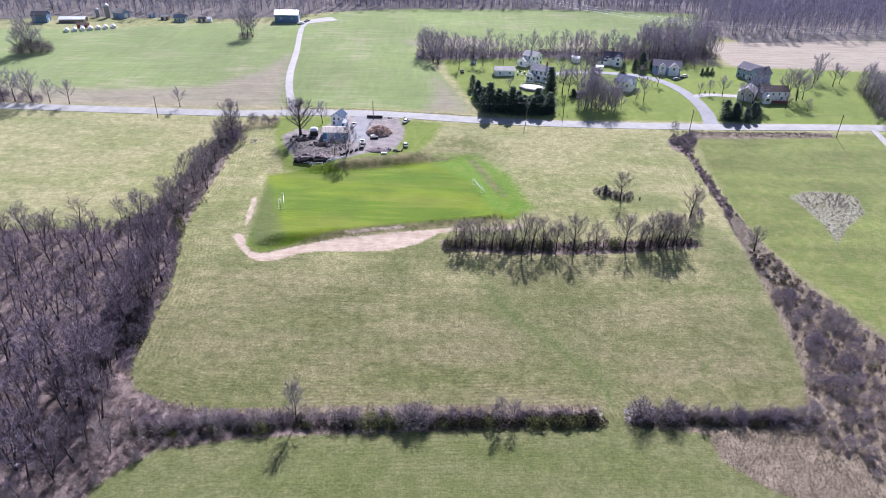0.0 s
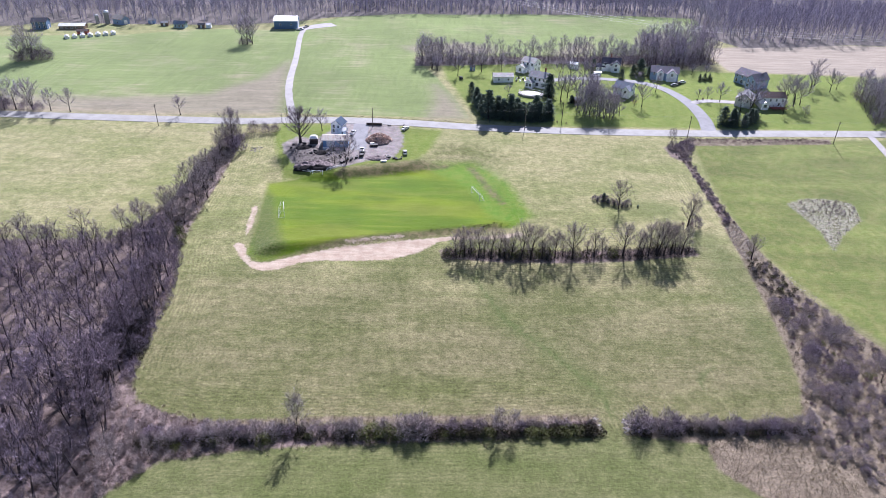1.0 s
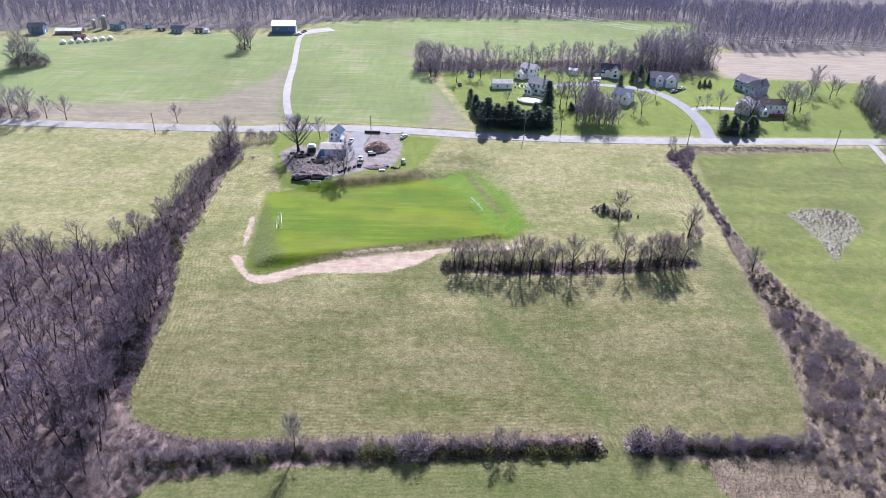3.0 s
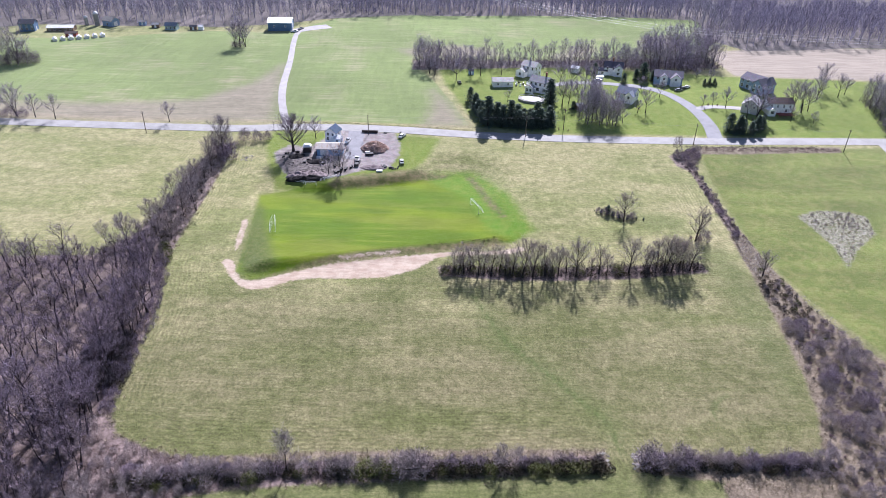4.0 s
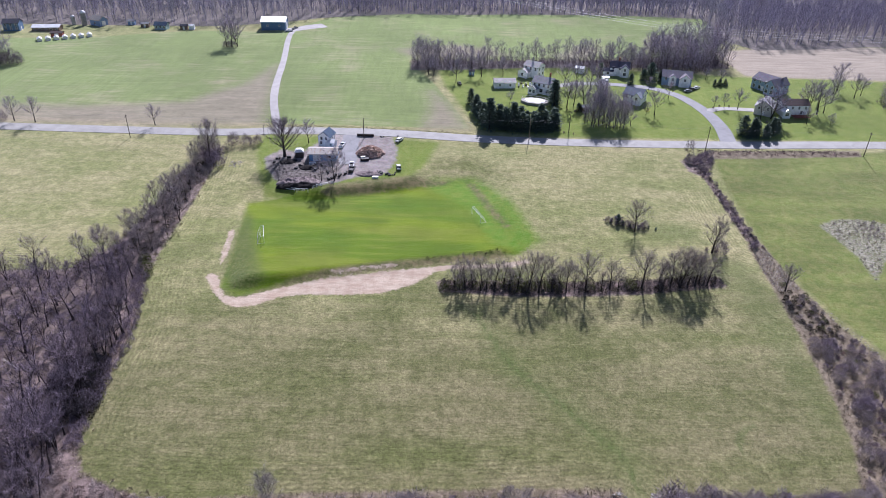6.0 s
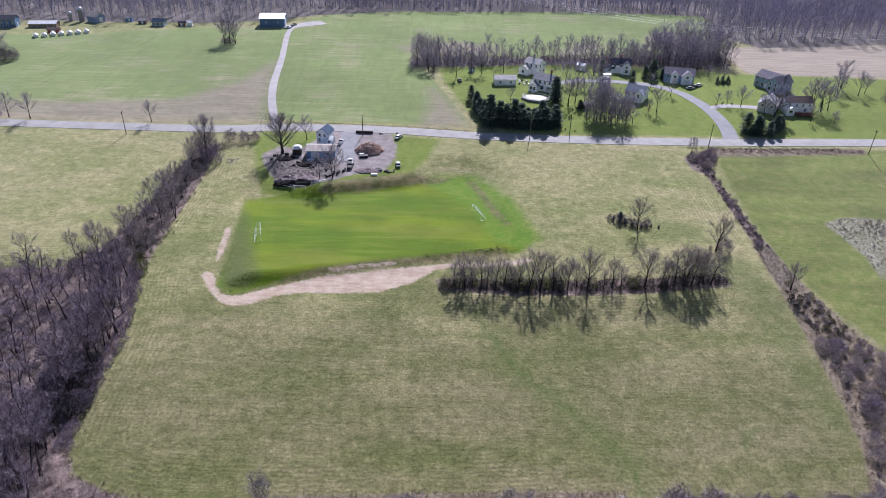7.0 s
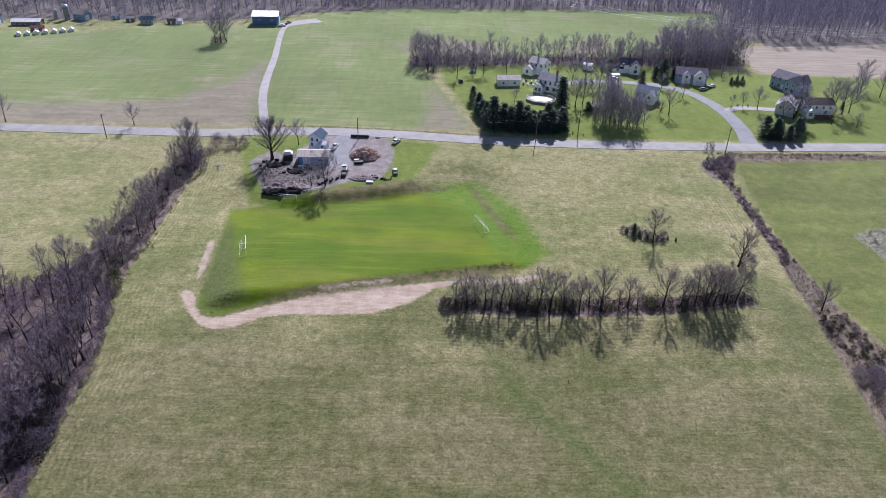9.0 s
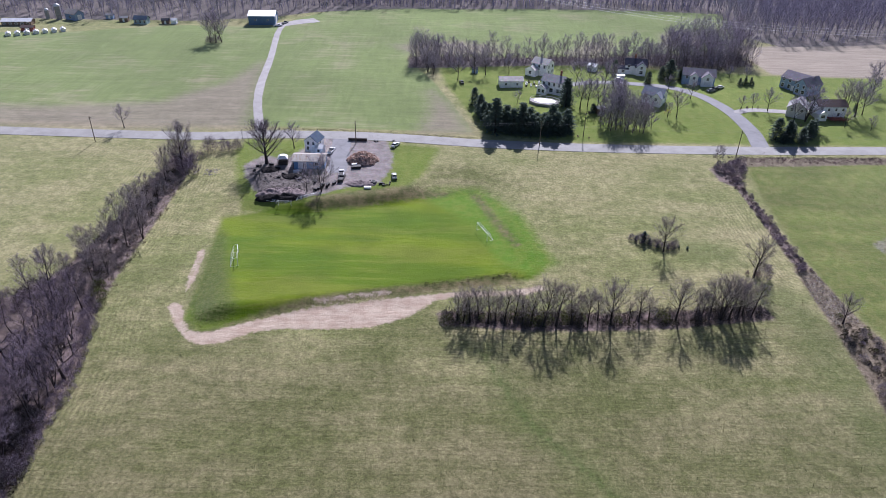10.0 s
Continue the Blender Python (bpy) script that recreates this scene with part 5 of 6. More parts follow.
M_TEAL = siding("pale_teal_clapboard", (0.38, 0.5, 0.54))
M_ROOF_GREY = shingle("grey_shingles", (0.42, 0.415, 0.42))
M_ROOF_DARK = shingle("charcoal_shingles", (0.075, 0.08, 0.1))
M_ROOF_MAUVE = shingle("mauve_grey_shingles", (0.27, 0.25, 0.285))
M_ROOF_BROWN = shingle("brown_shingles", (0.13, 0.1, 0.095))
M_ROOF_NAVY = shingle("navy_shingles", (0.05, 0.055, 0.09))
M_ROOF_BLUEGREY = shingle("blue_grey_shingles", (0.33, 0.36, 0.42))
M_ROOF_TAN = shingle("pale_tan_shingles", (0.6, 0.575, 0.55))
M_ROOF_BLUE = shingle("slate_blue_shingles", (0.09, 0.13, 0.19))
M_TIN_WHITE = tin("white_metal_roof", (0.72, 0.73, 0.74))
M_TIN_RUST = tin("weathered_corrugated_roof", (0.46, 0.43, 0.39), 0.7)
M_TRIM = plain("white_trim", (0.86, 0.86, 0.85), 0.5)
M_STONE = plain("grey_masonry", (0.36, 0.34, 0.32), 0.9, grain=8)
M_BRICK = plain("red_brick", (0.3, 0.13, 0.09), 0.9, grain=8)
M_DECK = plain("red_stained_deck", (0.26, 0.09, 0.07), 0.8)
M_DARKWOOD = plain("dark_weathered_wood", (0.06, 0.05, 0.045), 0.9)
M_POLE = plain("creosoted_pole", (0.13, 0.105, 0.085), 0.9)
M_WIRE = plain("dull_wire", (0.2, 0.2, 0.21), 0.7, 0.0, bump=0)
M_WIRE_PALE = plain("bright_aluminium_wire", (0.6, 0.6, 0.63), 0.5, 0.0, bump=0)
M_TYRE = plain("tyre_rubber", (0.02, 0.02, 0.02), 0.9)
M_CONCRETE = plain("pale_concrete", (0.5, 0.49, 0.47), 0.85)
M_GLASS = Mat("window_glass", 0.06, 0, 0.6).colour((0.018, 0.024, 0.032)).m


def quads(g, pts, faces):
    i = len(g.v)
    g.v += [tuple(p) for p in pts]
    for f in faces:
        g.f += [tuple(i + k for k in (f[0], f[a], f[a + 1])) for a in range(1, len(f) - 1)]


def box(g, x0, x1, y0, y1, z0, z1):
    quads(g, [(x0, y0, z0), (x1, y0, z0), (x1, y1, z0), (x0, y1, z0), (x0, y0, z1), (x1, y0, z1), (x1, y1, z1), (x0, y1, z1)],
          [(3, 2, 1, 0), (4, 5, 6, 7), (0, 1, 5, 4), (1, 2, 6, 5), (2, 3, 7, 6), (3, 0, 4, 7)])


def moved(g, m):
    g.v = [tuple(m @ Vector(v)) for v in g.v]
    return g


def opening(root, m, face, w, d, u, z, ow, oh, kind="window"):
    """A framed window or door on one face of a block: frame proud of the wall, pane set back in it."""
    turn, half = {"front": (0, d), "back": (180, d), "right": (90, w), "left": (-90, w)}[face]
    mm = m @ pose(0, 0, 0, 0, 0, turn)
    y = -half / 2
    frame_g, pane = Geo(), Geo()
    t = 0.11
    for x0, x1, z0, z1 in ((u - ow / 2 - t, u + ow / 2 + t, z + oh, z + oh + t), (u - ow / 2 - t, u + ow / 2 + t, z - t, z), (u - ow / 2 - t, u - ow / 2, z, z + oh), (u + ow / 2, u + ow / 2 + t, z, z + oh)):
        box(frame_g, x0, x1, y - 0.09, y + 0.01, z0, z1)
    if kind == "window":
        box(frame_g, u - ow / 2, u + ow / 2, y - 0.075, y + 0.01, z + oh / 2 - 0.035, z + oh / 2 + 0.035)
    box(pane, u - ow / 2, u + ow / 2, y - 0.045, y + 0.005, z, z + oh)
    outer = part(kind, moved(frame_g, mm).mesh(kind, M_TRIM), root)
    part("pane" if kind == "window" else "panel", moved(pane, mm).mesh("pane", M_GLASS if kind == "window" else M_TRIM), outer)


def block(root, ox, oy, turn, w, d, eave, rise, wall, roof, wins=(), doors=(), over=0.4, foot=0.8, z0=0.0):
    """Four walls with gables on the two short ends, and a pitched roof with eaves."""
    rise *= 0.8
    m = pose(ox, oy, z0, 0, 0, turn)
    g = Geo()
    a, b = w / 2, d / 2
    quads(g, [(-a, -b, -foot), (a, -b, -foot), (a, b, -foot), (-a, b, -foot), (-a, -b, eave), (a, -b, eave), (a, b, eave), (-a, b, eave), (-a, 0, eave + rise), (a, 0, eave + rise)],
          [(0, 1, 5, 4), (2, 3, 7, 6), (1, 2, 6, 9, 5), (3, 0, 4, 8, 7), (3, 2, 1, 0)])
    part("wall", moved(g, m).mesh("wall", wall), root)
    r, t = Geo(), 0.16
    k = rise / b
    lo, out = eave - over * k, b + over
    prof = [(-out, lo), (0, eave + rise), (out, lo), (out, lo + t), (0, eave + rise + t * 1.15), (-out, lo + t)]
    pts = [(x, y, z + 0.03) for x in (-a - over, a + over) for y, z in prof]
    quads(r, pts, [(0, 1, 7, 6), (1, 2, 8, 7), (2, 3, 9, 8), (3, 4, 10, 9), (4, 5, 11, 10), (5, 0, 6, 11), (0, 5, 4, 1), (1, 4, 3, 2), (6, 7, 10, 11), (7, 8, 9, 10)])
    part("roof", moved(r, m).mesh("roof", roof), root)
    for face, u, z, ow, oh in wins:
        opening(root, m, face, w, d, u, z, ow, oh)
    for face, u, ow, oh in doors:
        opening(root, m, face, w, d, u, 0.05, ow, oh, "door")
    return m


def chimney(root, x, y, z0, z1, material, s=0.7):
    g = Geo()
    box(g, x - s / 2, x + s / 2, y - s / 2, y + s / 2, z0, z1)
    box(g, x - s / 2 - 0.07, x + s / 2 + 0.07, y - s / 2 - 0.07, y + s / 2 + 0.07, z1, z1 + 0.14)
    part("chimney", g.mesh("chimney", material), root)


def building(name, label, x, y, turn, category="house", group=""):
    root = tagged(new(name), label, category, group)
    root.matrix_basis = place(x, y, turn, sink=0)
    return root


def rows_of(face, w, z, n, ow=0.9, oh=1.3):
    return [(face, (i + 0.5) * w / n - w / 2, z, ow, oh) for i in range(n)]


# white house with a lower front wing
h = building("house", "white two-storey clapboard house with a pale grey roof", 47.5, 369.9, -38)
block(h, 0, 0, 0, 8.2, 6.6, 5.3, 2.3, M_WHITE, M_ROOF_TAN, rows_of("front", 8.2, 3.6, 3) + rows_of("right", 6.6, 3.5, 2) + rows_of("right", 6.6, 1.0, 2), [("front", 0.6, 1.0, 2.05)])
block(h, -2.6, -4.3, 90, 5.0, 5.2, 2.9, 1.7, M_WHITE, M_ROOF_TAN, rows_of("right", 5, 0.9, 2) + [("left", 0, 0.9, 1.2, 1.3)])
chimney(h, -1.2, 0.6, 6.2, 9.0, M_STONE)
# white house with a grey roof and back deck
h = building("house", "white two-storey house with grey shingle roof and rear porch", 49.7, 345.2, -32)
block(h, 0, 0, 0, 9.6, 7.2, 5.2, 2.6, M_WHITE, M_ROOF_GREY, rows_of("front", 9.6, 3.5, 4) + rows_of("front", 9.6, 0.9, 3, 1.5, 1.5) + rows_of("right", 7.2, 3.4, 2) + rows_of("right", 7.2, 0.9, 2), [("front", 3.6, 1.8, 2.05)])
block(h, -3.4, -4.6, 90, 3.6, 4.2, 2.7, 1.4, M_WHITE, M_ROOF_GREY, rows_of("left", 3.6, 0.8, 2, 1.1, 1.3))
chimney(h, 2.2, 0.8, 6.2, 9.2, M_BRICK)
# white garage
h = building("garage", "long white single-storey garage with a pale tan roof", 31.2, 352.9, 4, "garage")
block(h, 0, 0, 0, 10.2, 6.0, 2.8, 1.5, M_WHITE, M_ROOF_TAN, rows_of("front", 10.2, 1.0, 2, 0.8, 0.9), [("right", -0.4, 2.6, 2.1)])
# house with dark roof behind
h = building("house", "white house with a navy shingle roof and front gable", 92.3, 375.7, -12)
block(h, 0, 0, 0, 9.6, 6.6, 4.3, 2.8, M_WHITE, M_ROOF_NAVY, rows_of("front", 9.6, 3.2, 3) + [("right", 0, 3.2, 0.9, 1.3)], [("front", -1, 1.0, 2.05)])
block(h, 2.6, -3.4, 90, 3.0, 4.2, 4.2, 2.1, M_WHITE, M_ROOF_NAVY, [("left", 0, 3.0, 0.9, 1.1), ("left", 0, 0.9, 1.4, 1.3)])
block(h, -5.6, -1.8, 0, 4.6, 4.6, 2.4, 1.2, M_WHITE, M_ROOF_NAVY, [("front", 0, 0.8, 1.2, 1.2)])
chimney(h, -0.5, 0.5, 6, 8.4, M_BRICK)
# house behind the grove
h = building("house", "pale house with a grey shingle roof behind bare trees", 90.5, 334.8, -36)
block(h, 0, 0, 0, 8.6, 7.0, 3.6, 3.0, M_WHITE, M_ROOF_BLUEGREY, rows_of("front", 8.6, 2.2, 3, 0.9, 1.1) + rows_of("right", 7, 2.2, 2, 0.9, 1.1) + rows_of("right", 7, 0.6, 2, 0.9, 1.1), [("front", 1, 1.0, 2.05)])
block(h, 2.8, -4.0, 90, 3.4, 4.0, 3.5, 2.2, M_WHITE, M_ROOF_BLUEGREY, [("left", 0, 2.2, 1.0, 1.1)])
# long house at the head of the drive
h = building("house", "long blue-grey house with white front gables and a mauve-grey roof", 117.7, 362.1, -12)
block(h, 0, 0, 0, 14.0, 7.6, 4.1, 2.9, M_GREYSIDE, M_ROOF_MAUVE, rows_of("front", 14, 2.6, 4) + [("right", 0, 2.6, 1.0, 1.2), ("right", 0, 0.8, 1.0, 1.2)], [("front", -1.5, 1.0, 2.05)])
block(h, 3.6, -4.0, 90, 3.4, 5.0, 3.9, 2.4, M_WHITE, M_ROOF_MAUVE, [("left", 0, 2.8, 1.0, 1.1)], [("left", 0, 2.6, 2.1)])
block(h, -2.2, -3.7, 90, 2.0, 3.6, 3.9, 1.8, M_WHITE, M_ROOF_MAUVE, [("left", 0, 2.6, 1.0, 1.1)])
# blue-grey house on the far lawn
h = building("house", "large blue-grey two-storey house with a charcoal roof", 161.2, 353.3, -60)
block(h, -1.4, 0, 0, 12.5, 8.4, 4.7, 3.2, M_GREYSIDE, M_ROOF_MAUVE, rows_of("front", 12.5, 3.6, 4, 1.0, 1.4) + rows_of("front", 12.5, 0.8, 4, 1.2, 1.6), [("front", 0.2, 1.1, 2.1)])
block(h, 4.4, -1.6, 90, 10.6, 5.6, 4.5, 3.3, M_GREYSIDE, M_ROOF_MAUVE, rows_of("left", 5.6, 3.2, 2) + rows_of("left", 5.6, 0.8, 2, 1.5, 1.5) + rows_of("front", 8.8, 3.0, 3))
# white farmhouse with red deck, and its neighbour
h = building("house", "white farmhouse with a dark brown roof and a red deck", 158.1, 322.4, 2)
block(h, 0, 0, 0, 11.8, 6.6, 4.9, 2.2, M_WHITE, M_ROOF_BROWN, rows_of("front", 11.8, 3.1, 4, 0.8, 1.0) + rows_of("front", 11.8, 0.9, 2), [("front", 0.8, 1.8, 2.05)])
block(h, -4.6, -4.4, 90, 2.6, 3.4, 2.4, 1.3, M_WHITE, M_TIN_WHITE, [("left", 0, 0.8, 1.6, 1.2)])
g = Geo()
box(g, -1.6, 5.4, -7.0, -3.32, 0.35, 0.5)
for k in range(5):
    for yy in (-7.15, -4.1):
        box(g, -1.6 + k * 1.72, -1.48 + k * 1.72, yy, yy + 0.12, -0.8, 1.4)
box(g, -1.6, 5.4, -7.17, -7.05, 1.32, 1.42)
box(g, -1.6, 5.4, -7.15, -7.07, 0.85, 0.92)
part("deck", g.mesh("deck", M_DECK), h, "red-stained timber deck")
h = building("house", "grey-roofed house half hidden by a bare tree", 146.4, 323.2, -32)
block(h, 0, 0, 90, 9.0, 7.4, 3.7, 3.2, M_TANSIDE, M_ROOF_GREY, rows_of("left", 7.4, 2.4, 2, 0.9, 1.1) + rows_of("right", 7.4, 2.4, 2, 0.9, 1.1) + rows_of("front", 9, 2.2, 3, 0.9, 1.1), [("left", 0, 1.0, 2.05)])
# small outbuildings round the houses
for x, y, t, w, d, e, r, wall, roof, label in ((72.3, 377, -25, 4.2, 3.6, 2.4, 1.1, M_WHITE, M_TIN_WHITE, "small garden shed with a bright white roof"), (15.9, 370, 5, 2.6, 2.2, 1.9, 0.7, M_GREYSIDE, M_ROOF_DARK, "small dark play house on the lawn"), (64.7, 320.8, 20, 3.6, 2.8, 2.1, 0.9, M_WOODSIDE, M_ROOF_GREY, "small weathered shed among shrubs"), (83.2, 365.9, 8, 3.4, 2.4, 1.4, 0.3, M_WHITE, M_TIN_WHITE, "low white trailer by the drive")):
    h = building("shed", label, x, y, t, "shed", "garden sheds")
    block(h, 0, 0, 0, w, d, e, r, wall, roof, [], [("front", 0, 0.8, 1.7)] if e > 1.5 else [], 0.2, 0.4)


def pool():
    """A covered above-ground pool set in a railed octagonal deck."""
    root = building("pool_deck", "pale octagonal pool deck with a white covered pool", 43.7, 331, -18, "pool")
    deck, cover_g, rim = Geo(), Geo(), Geo()
    ring = [Vector((6.4 * math.cos(a) * 1.05, 4.6 * math.sin(a), 0)) for a in (math.pi / 8 + k * math.pi / 4 for k in range(8))]
    for g, s, z0, z1 in ((deck, 1.0, -0.6, 0.9), (cover_g, 0.72, 0.9, 1.02)):
        pts = [p * s + Vector((0, 0, z)) for z in (z0, z1) for p in ring]
        quads(g, pts, [tuple(range(7, -1, -1)), tuple(range(8, 16))] + [(k, (k + 1) % 8, (k + 1) % 8 + 8, k + 8) for k in range(8)])
    for k in range(8):
        a, b = ring[k] * 0.98, ring[(k + 1) % 8] * 0.98
        rim.tube([a + Vector((0, 0, 1.75)), b + Vector((0, 0, 1.75))], [0.05, 0.05], 4)
        for f in (0, 0.5):
            p = a.lerp(b, f)
            rim.tube([p + Vector((0, 0, 0.85)), p + Vector((0, 0, 1.78))], [0.045, 0.045], 4)
    part("deck", deck.mesh("deck", M_STONE), root)
    part("pool_cover", cover_g.mesh("pool_cover", M_TRIM), root, "bright white pool cover")
    part("railing", rim.mesh("railing", M_TRIM), root)


pool()
# patio furniture and clutter between the white houses
for k in range(12):
    g = Geo()
    s = 0.35 + 0.25 * ((k * 7) % 5) / 5
    box(g, -s, s, -s * 0.7, s * 0.7, -0.1, s * 1.2)
    box(g, -s * 0.9, s * 0.9, s * 0.5, s * 0.7, s * 1.2, s * 2.1)
    ob = tagged(new("patio_chair", g.mesh("patio_chair", M_TRIM if k % 3 else M_DARKWOOD)), "white garden seat on the patio between the houses" if k % 3 else "dark garden seat on the patio between the houses", "chair", "patio seats")
    ob.matrix_basis = place(38.2 + (k % 4) * 1.9 + 0.3 * (k % 3), 351.5 + (k // 4) * 2.6 + 0.5 * (k % 2), k * 47)

# ---- the blue barn and the farmstead ----
h = building("barn", "blue metal pole barn with a white roof", -102.2, 455, 4, "barn")
block(h, 0, 0, 0, 14.6, 11.5, 4.8, 2.4, M_BLUESIDE, M_TIN_WHITE, [("front", -3.5, 2.2, 1.0, 0.8), ("front", 3.5, 2.2, 1.0, 0.8)], [("right", 0, 4.0, 3.6)], 0.4)
h = building("house", "slate-blue farmhouse with a dark roof at the wood's edge", -250.9, 434.9, 10)
block(h, 0, 0, 0, 8.5, 7.0, 4.4, 2.2, M_BLUESIDE, M_ROOF_DARK, rows_of("front", 8.5, 2.8, 3) + rows_of("front", 8.5, 0.8, 3), [("right", 0, 1.0, 2.0)])
h = building("poultry_house", "long low white-roofed livestock shed", -232.1, 436.8, 8, "shed")
block(h, 0, 0, 0, 15.0, 6.4, 2.1, 1.3, M_WOODSIDE, M_TIN_WHITE, rows_of("front", 15, 0.7, 5, 1.4, 0.8))
h = building("barn", "old grey gabled barn beside the silos", -208.7, 452.4, -25, "barn")
block(h, 0, 0, 0, 8.0, 6.0, 3.4, 2.4, M_GREYSIDE, M_TIN_RUST, [("front", 0, 1.0, 1.2, 1.0)], [("right", 0, 2.4, 2.6)])
h = building("house", "small teal cottage under bare trees", -168.2, 445.9, 0)
block(h, 0, 0, 0, 7.0, 5.0, 2.6, 1.8, M_TEAL, M_ROOF_BLUE, rows_of("front", 7, 0.8, 3), [("left", 0, 1.0, 2.0)])
for x, y, w, wall, roof, label in ((-179.4, 449.2, 4.5, M_WOODSIDE, M_ROOF_GREY, "brown garden shed near the teal cottage"), (-155.3, 447.2, 4.0, M_WOODSIDE, M_ROOF_DARK, "low dark shed beside the field"), (-150.8, 447.9, 3.0, M_WHITE, M_TIN_WHITE, "white trailer beside the field"), (-189.8, 455, 4.0, M_GREYSIDE, M_ROOF_GREY, "grey shed at the wood's edge")):
    h = building("shed", label, x, y, 5, "shed", "farm sheds")
    block(h, 0, 0, 0, w, 3.0, 2.0, 1.0, wall, roof, [], [("front", 0, 0.9, 1.7)], 0.2)
for k in range(7):
    h = building("calf_hutch", "small white-roofed livestock hut in a row", -225 + k * 3.7, 413.4 + k * 2.1, 30, "hut", "row of huts")
    block(h, 0, 0, 90, 4.2, 2.5, 1.0, 0.9, M_TRIM, M_TIN_WHITE, [], [("left", 0, 0.7, 0.9)], 0.12, 0.3)
h = building("machine_shed", "low red-brown implement shed", -220.3, 424.4, 10, "shed")
block(h, 0, 0, 0, 6.0, 3.6, 1.9, 0.9, M_DECK, M_ROOF_BROWN, [], [("front", 0, 2.0, 1.6)])


def silo(x, y, r, high, material, label):
    root = building("silo", label, x, y, 0, "silo", "silos")
    body, dome = Geo(), Geo()
    n, z0 = 20, Vector((0, 0, 1))
    body.tube([z0 * -0.5] + [z0 * (high * k / 6) for k in range(1, 7)], [r] * 7, n)
    for k in range(1, 9):
        hoop = Geo()
        zz = high * k / 9
        hoop.tube([z0 * (zz - 0.06), z0 * (zz - 0.03), z0 * (zz + 0.03), z0 * (zz + 0.06)], [r, r + 0.05, r + 0.05, r], n)
        part("hoop", hoop.mesh("hoop", M_WIRE), root)
    dome.tube([z0 * (high + r * 0.9 * math.sin(a)) for a in (0, 0.4, 0.8, 1.15, 1.57)], [max(0.0, r * 1.03 * math.cos(a)) for a in (0, 0.4, 0.8, 1.15, 1.5708)], n)
    part("tower", body.mesh("tower", material, True), root)
    part("dome", dome.mesh("dome", M_TIN_WHITE, True), root)


silo(-224, 452.4, 1.2, 4.6, M_CONCRETE, "short pale silo with a domed cap")
silo(-216.8, 451.1, 1.6, 7.2, M_STONE, "tall grey silo with a white domed cap")



# ---- the wood yard ----
h = building("house", "narrow white gabled house with a slate-blue roof", -44.4, 281.2, -14)
block(h, 0, 0, 90, 5.6, 4.8, 4.0, 2.3, M_WHITE, M_ROOF_BLUE, [("left", -1.0, 2.7, 0.8, 1.1), ("left", 1.0, 2.7, 0.8, 1.1), ("left", -1.2, 0.8, 0.8, 1.2), ("front", 0, 2.7, 0.9, 1.1), ("front", 0, 0.8, 0.9, 1.2)], [("left", 0.9, 0.9, 2.0)])
block(h, 3.2, -2.2, 0, 2.4, 3.2, 2.2, 0.9, M_WHITE, M_TIN_WHITE, [("front", 0, 0.8, 0.8, 0.9)])
h = building("workshop", "low open workshop under a weathered corrugated roof", -43.9, 269.4, 2, "shed")
block(h, 0, 0, 0, 10.4, 6.6, 2.7, 1.2, M_BLUEWALL, M_TIN_RUST, [("front", 2.6, 1.1, 1.2, 0.9)], [("front", -2.2, 2.6, 2.3)], 0.5)
for k in range(4):
    g = Geo()
    box(g, -5.1 + k * 3.35, -4.94 + k * 3.35, -3.95, -3.79, -0.6, 2.2)
    part("post", g.mesh("post", M_DARKWOOD), h)
h = building("canopy_tent", "white canopy tent over a dark frame", -53.2, 269.6, 8, "tent")
g = Geo()
quads(g, [(-1.7, -1.7, 2.3), (1.7, -1.7, 2.3), (1.7, 1.7, 2.3), (-1.7, 1.7, 2.3), (-0.9, -0.9, 3.2), (0.9, -0.9, 3.2), (0.9, 0.9, 3.2), (-0.9, 0.9, 3.2)], [(0, 1, 5, 4), (1, 2, 6, 5), (2, 3, 7, 6), (3, 0, 4, 7), (4, 5, 6, 7), (3, 2, 1, 0)])
part("cover", g.mesh("cover", M_TRIM), h, "white fabric cover")
for sx in (-1.6, 1.6):
    for sy in (-1.6, 1.6):
        g = Geo()
        box(g, sx - 0.05, sx + 0.05, sy - 0.05, sy + 0.05, -0.3, 2.32)
        part("pole", g.mesh("pole", M_DARKWOOD), h)
g = Geo()
box(g, -1.5, 1.5, -1.3, 1.5, -0.2, 1.3)
part("stores", g.mesh("stores", M_DARKWOOD), h)


def cut_wood(name, colour, other):
    m = Mat(name, 0.9, 0, 0.2)
    return m.colour(m.scaled(m.mix(m.island(), colour, other), m.noise(6, 3), 0.75, 1.2)).m


M_CUTWOOD = cut_wood("split_firewood", (0.7, 0.53, 0.43), (0.32, 0.2, 0.16))
# near black: dark soil, and the shade on the mulch heap's front
M_MULCH = plain("dark_mulch_and_shade", (0.022, 0.019, 0.019), 1.0, grain=6, bump=0.15)
M_COMPOST = plain("grey_brown_chips", (0.27, 0.22, 0.215), 1.0, grain=5, low=0.6, high=1.2, bump=0.15)
M_BLACK = plain("black_plastic", (0.02, 0.02, 0.022), 0.6)


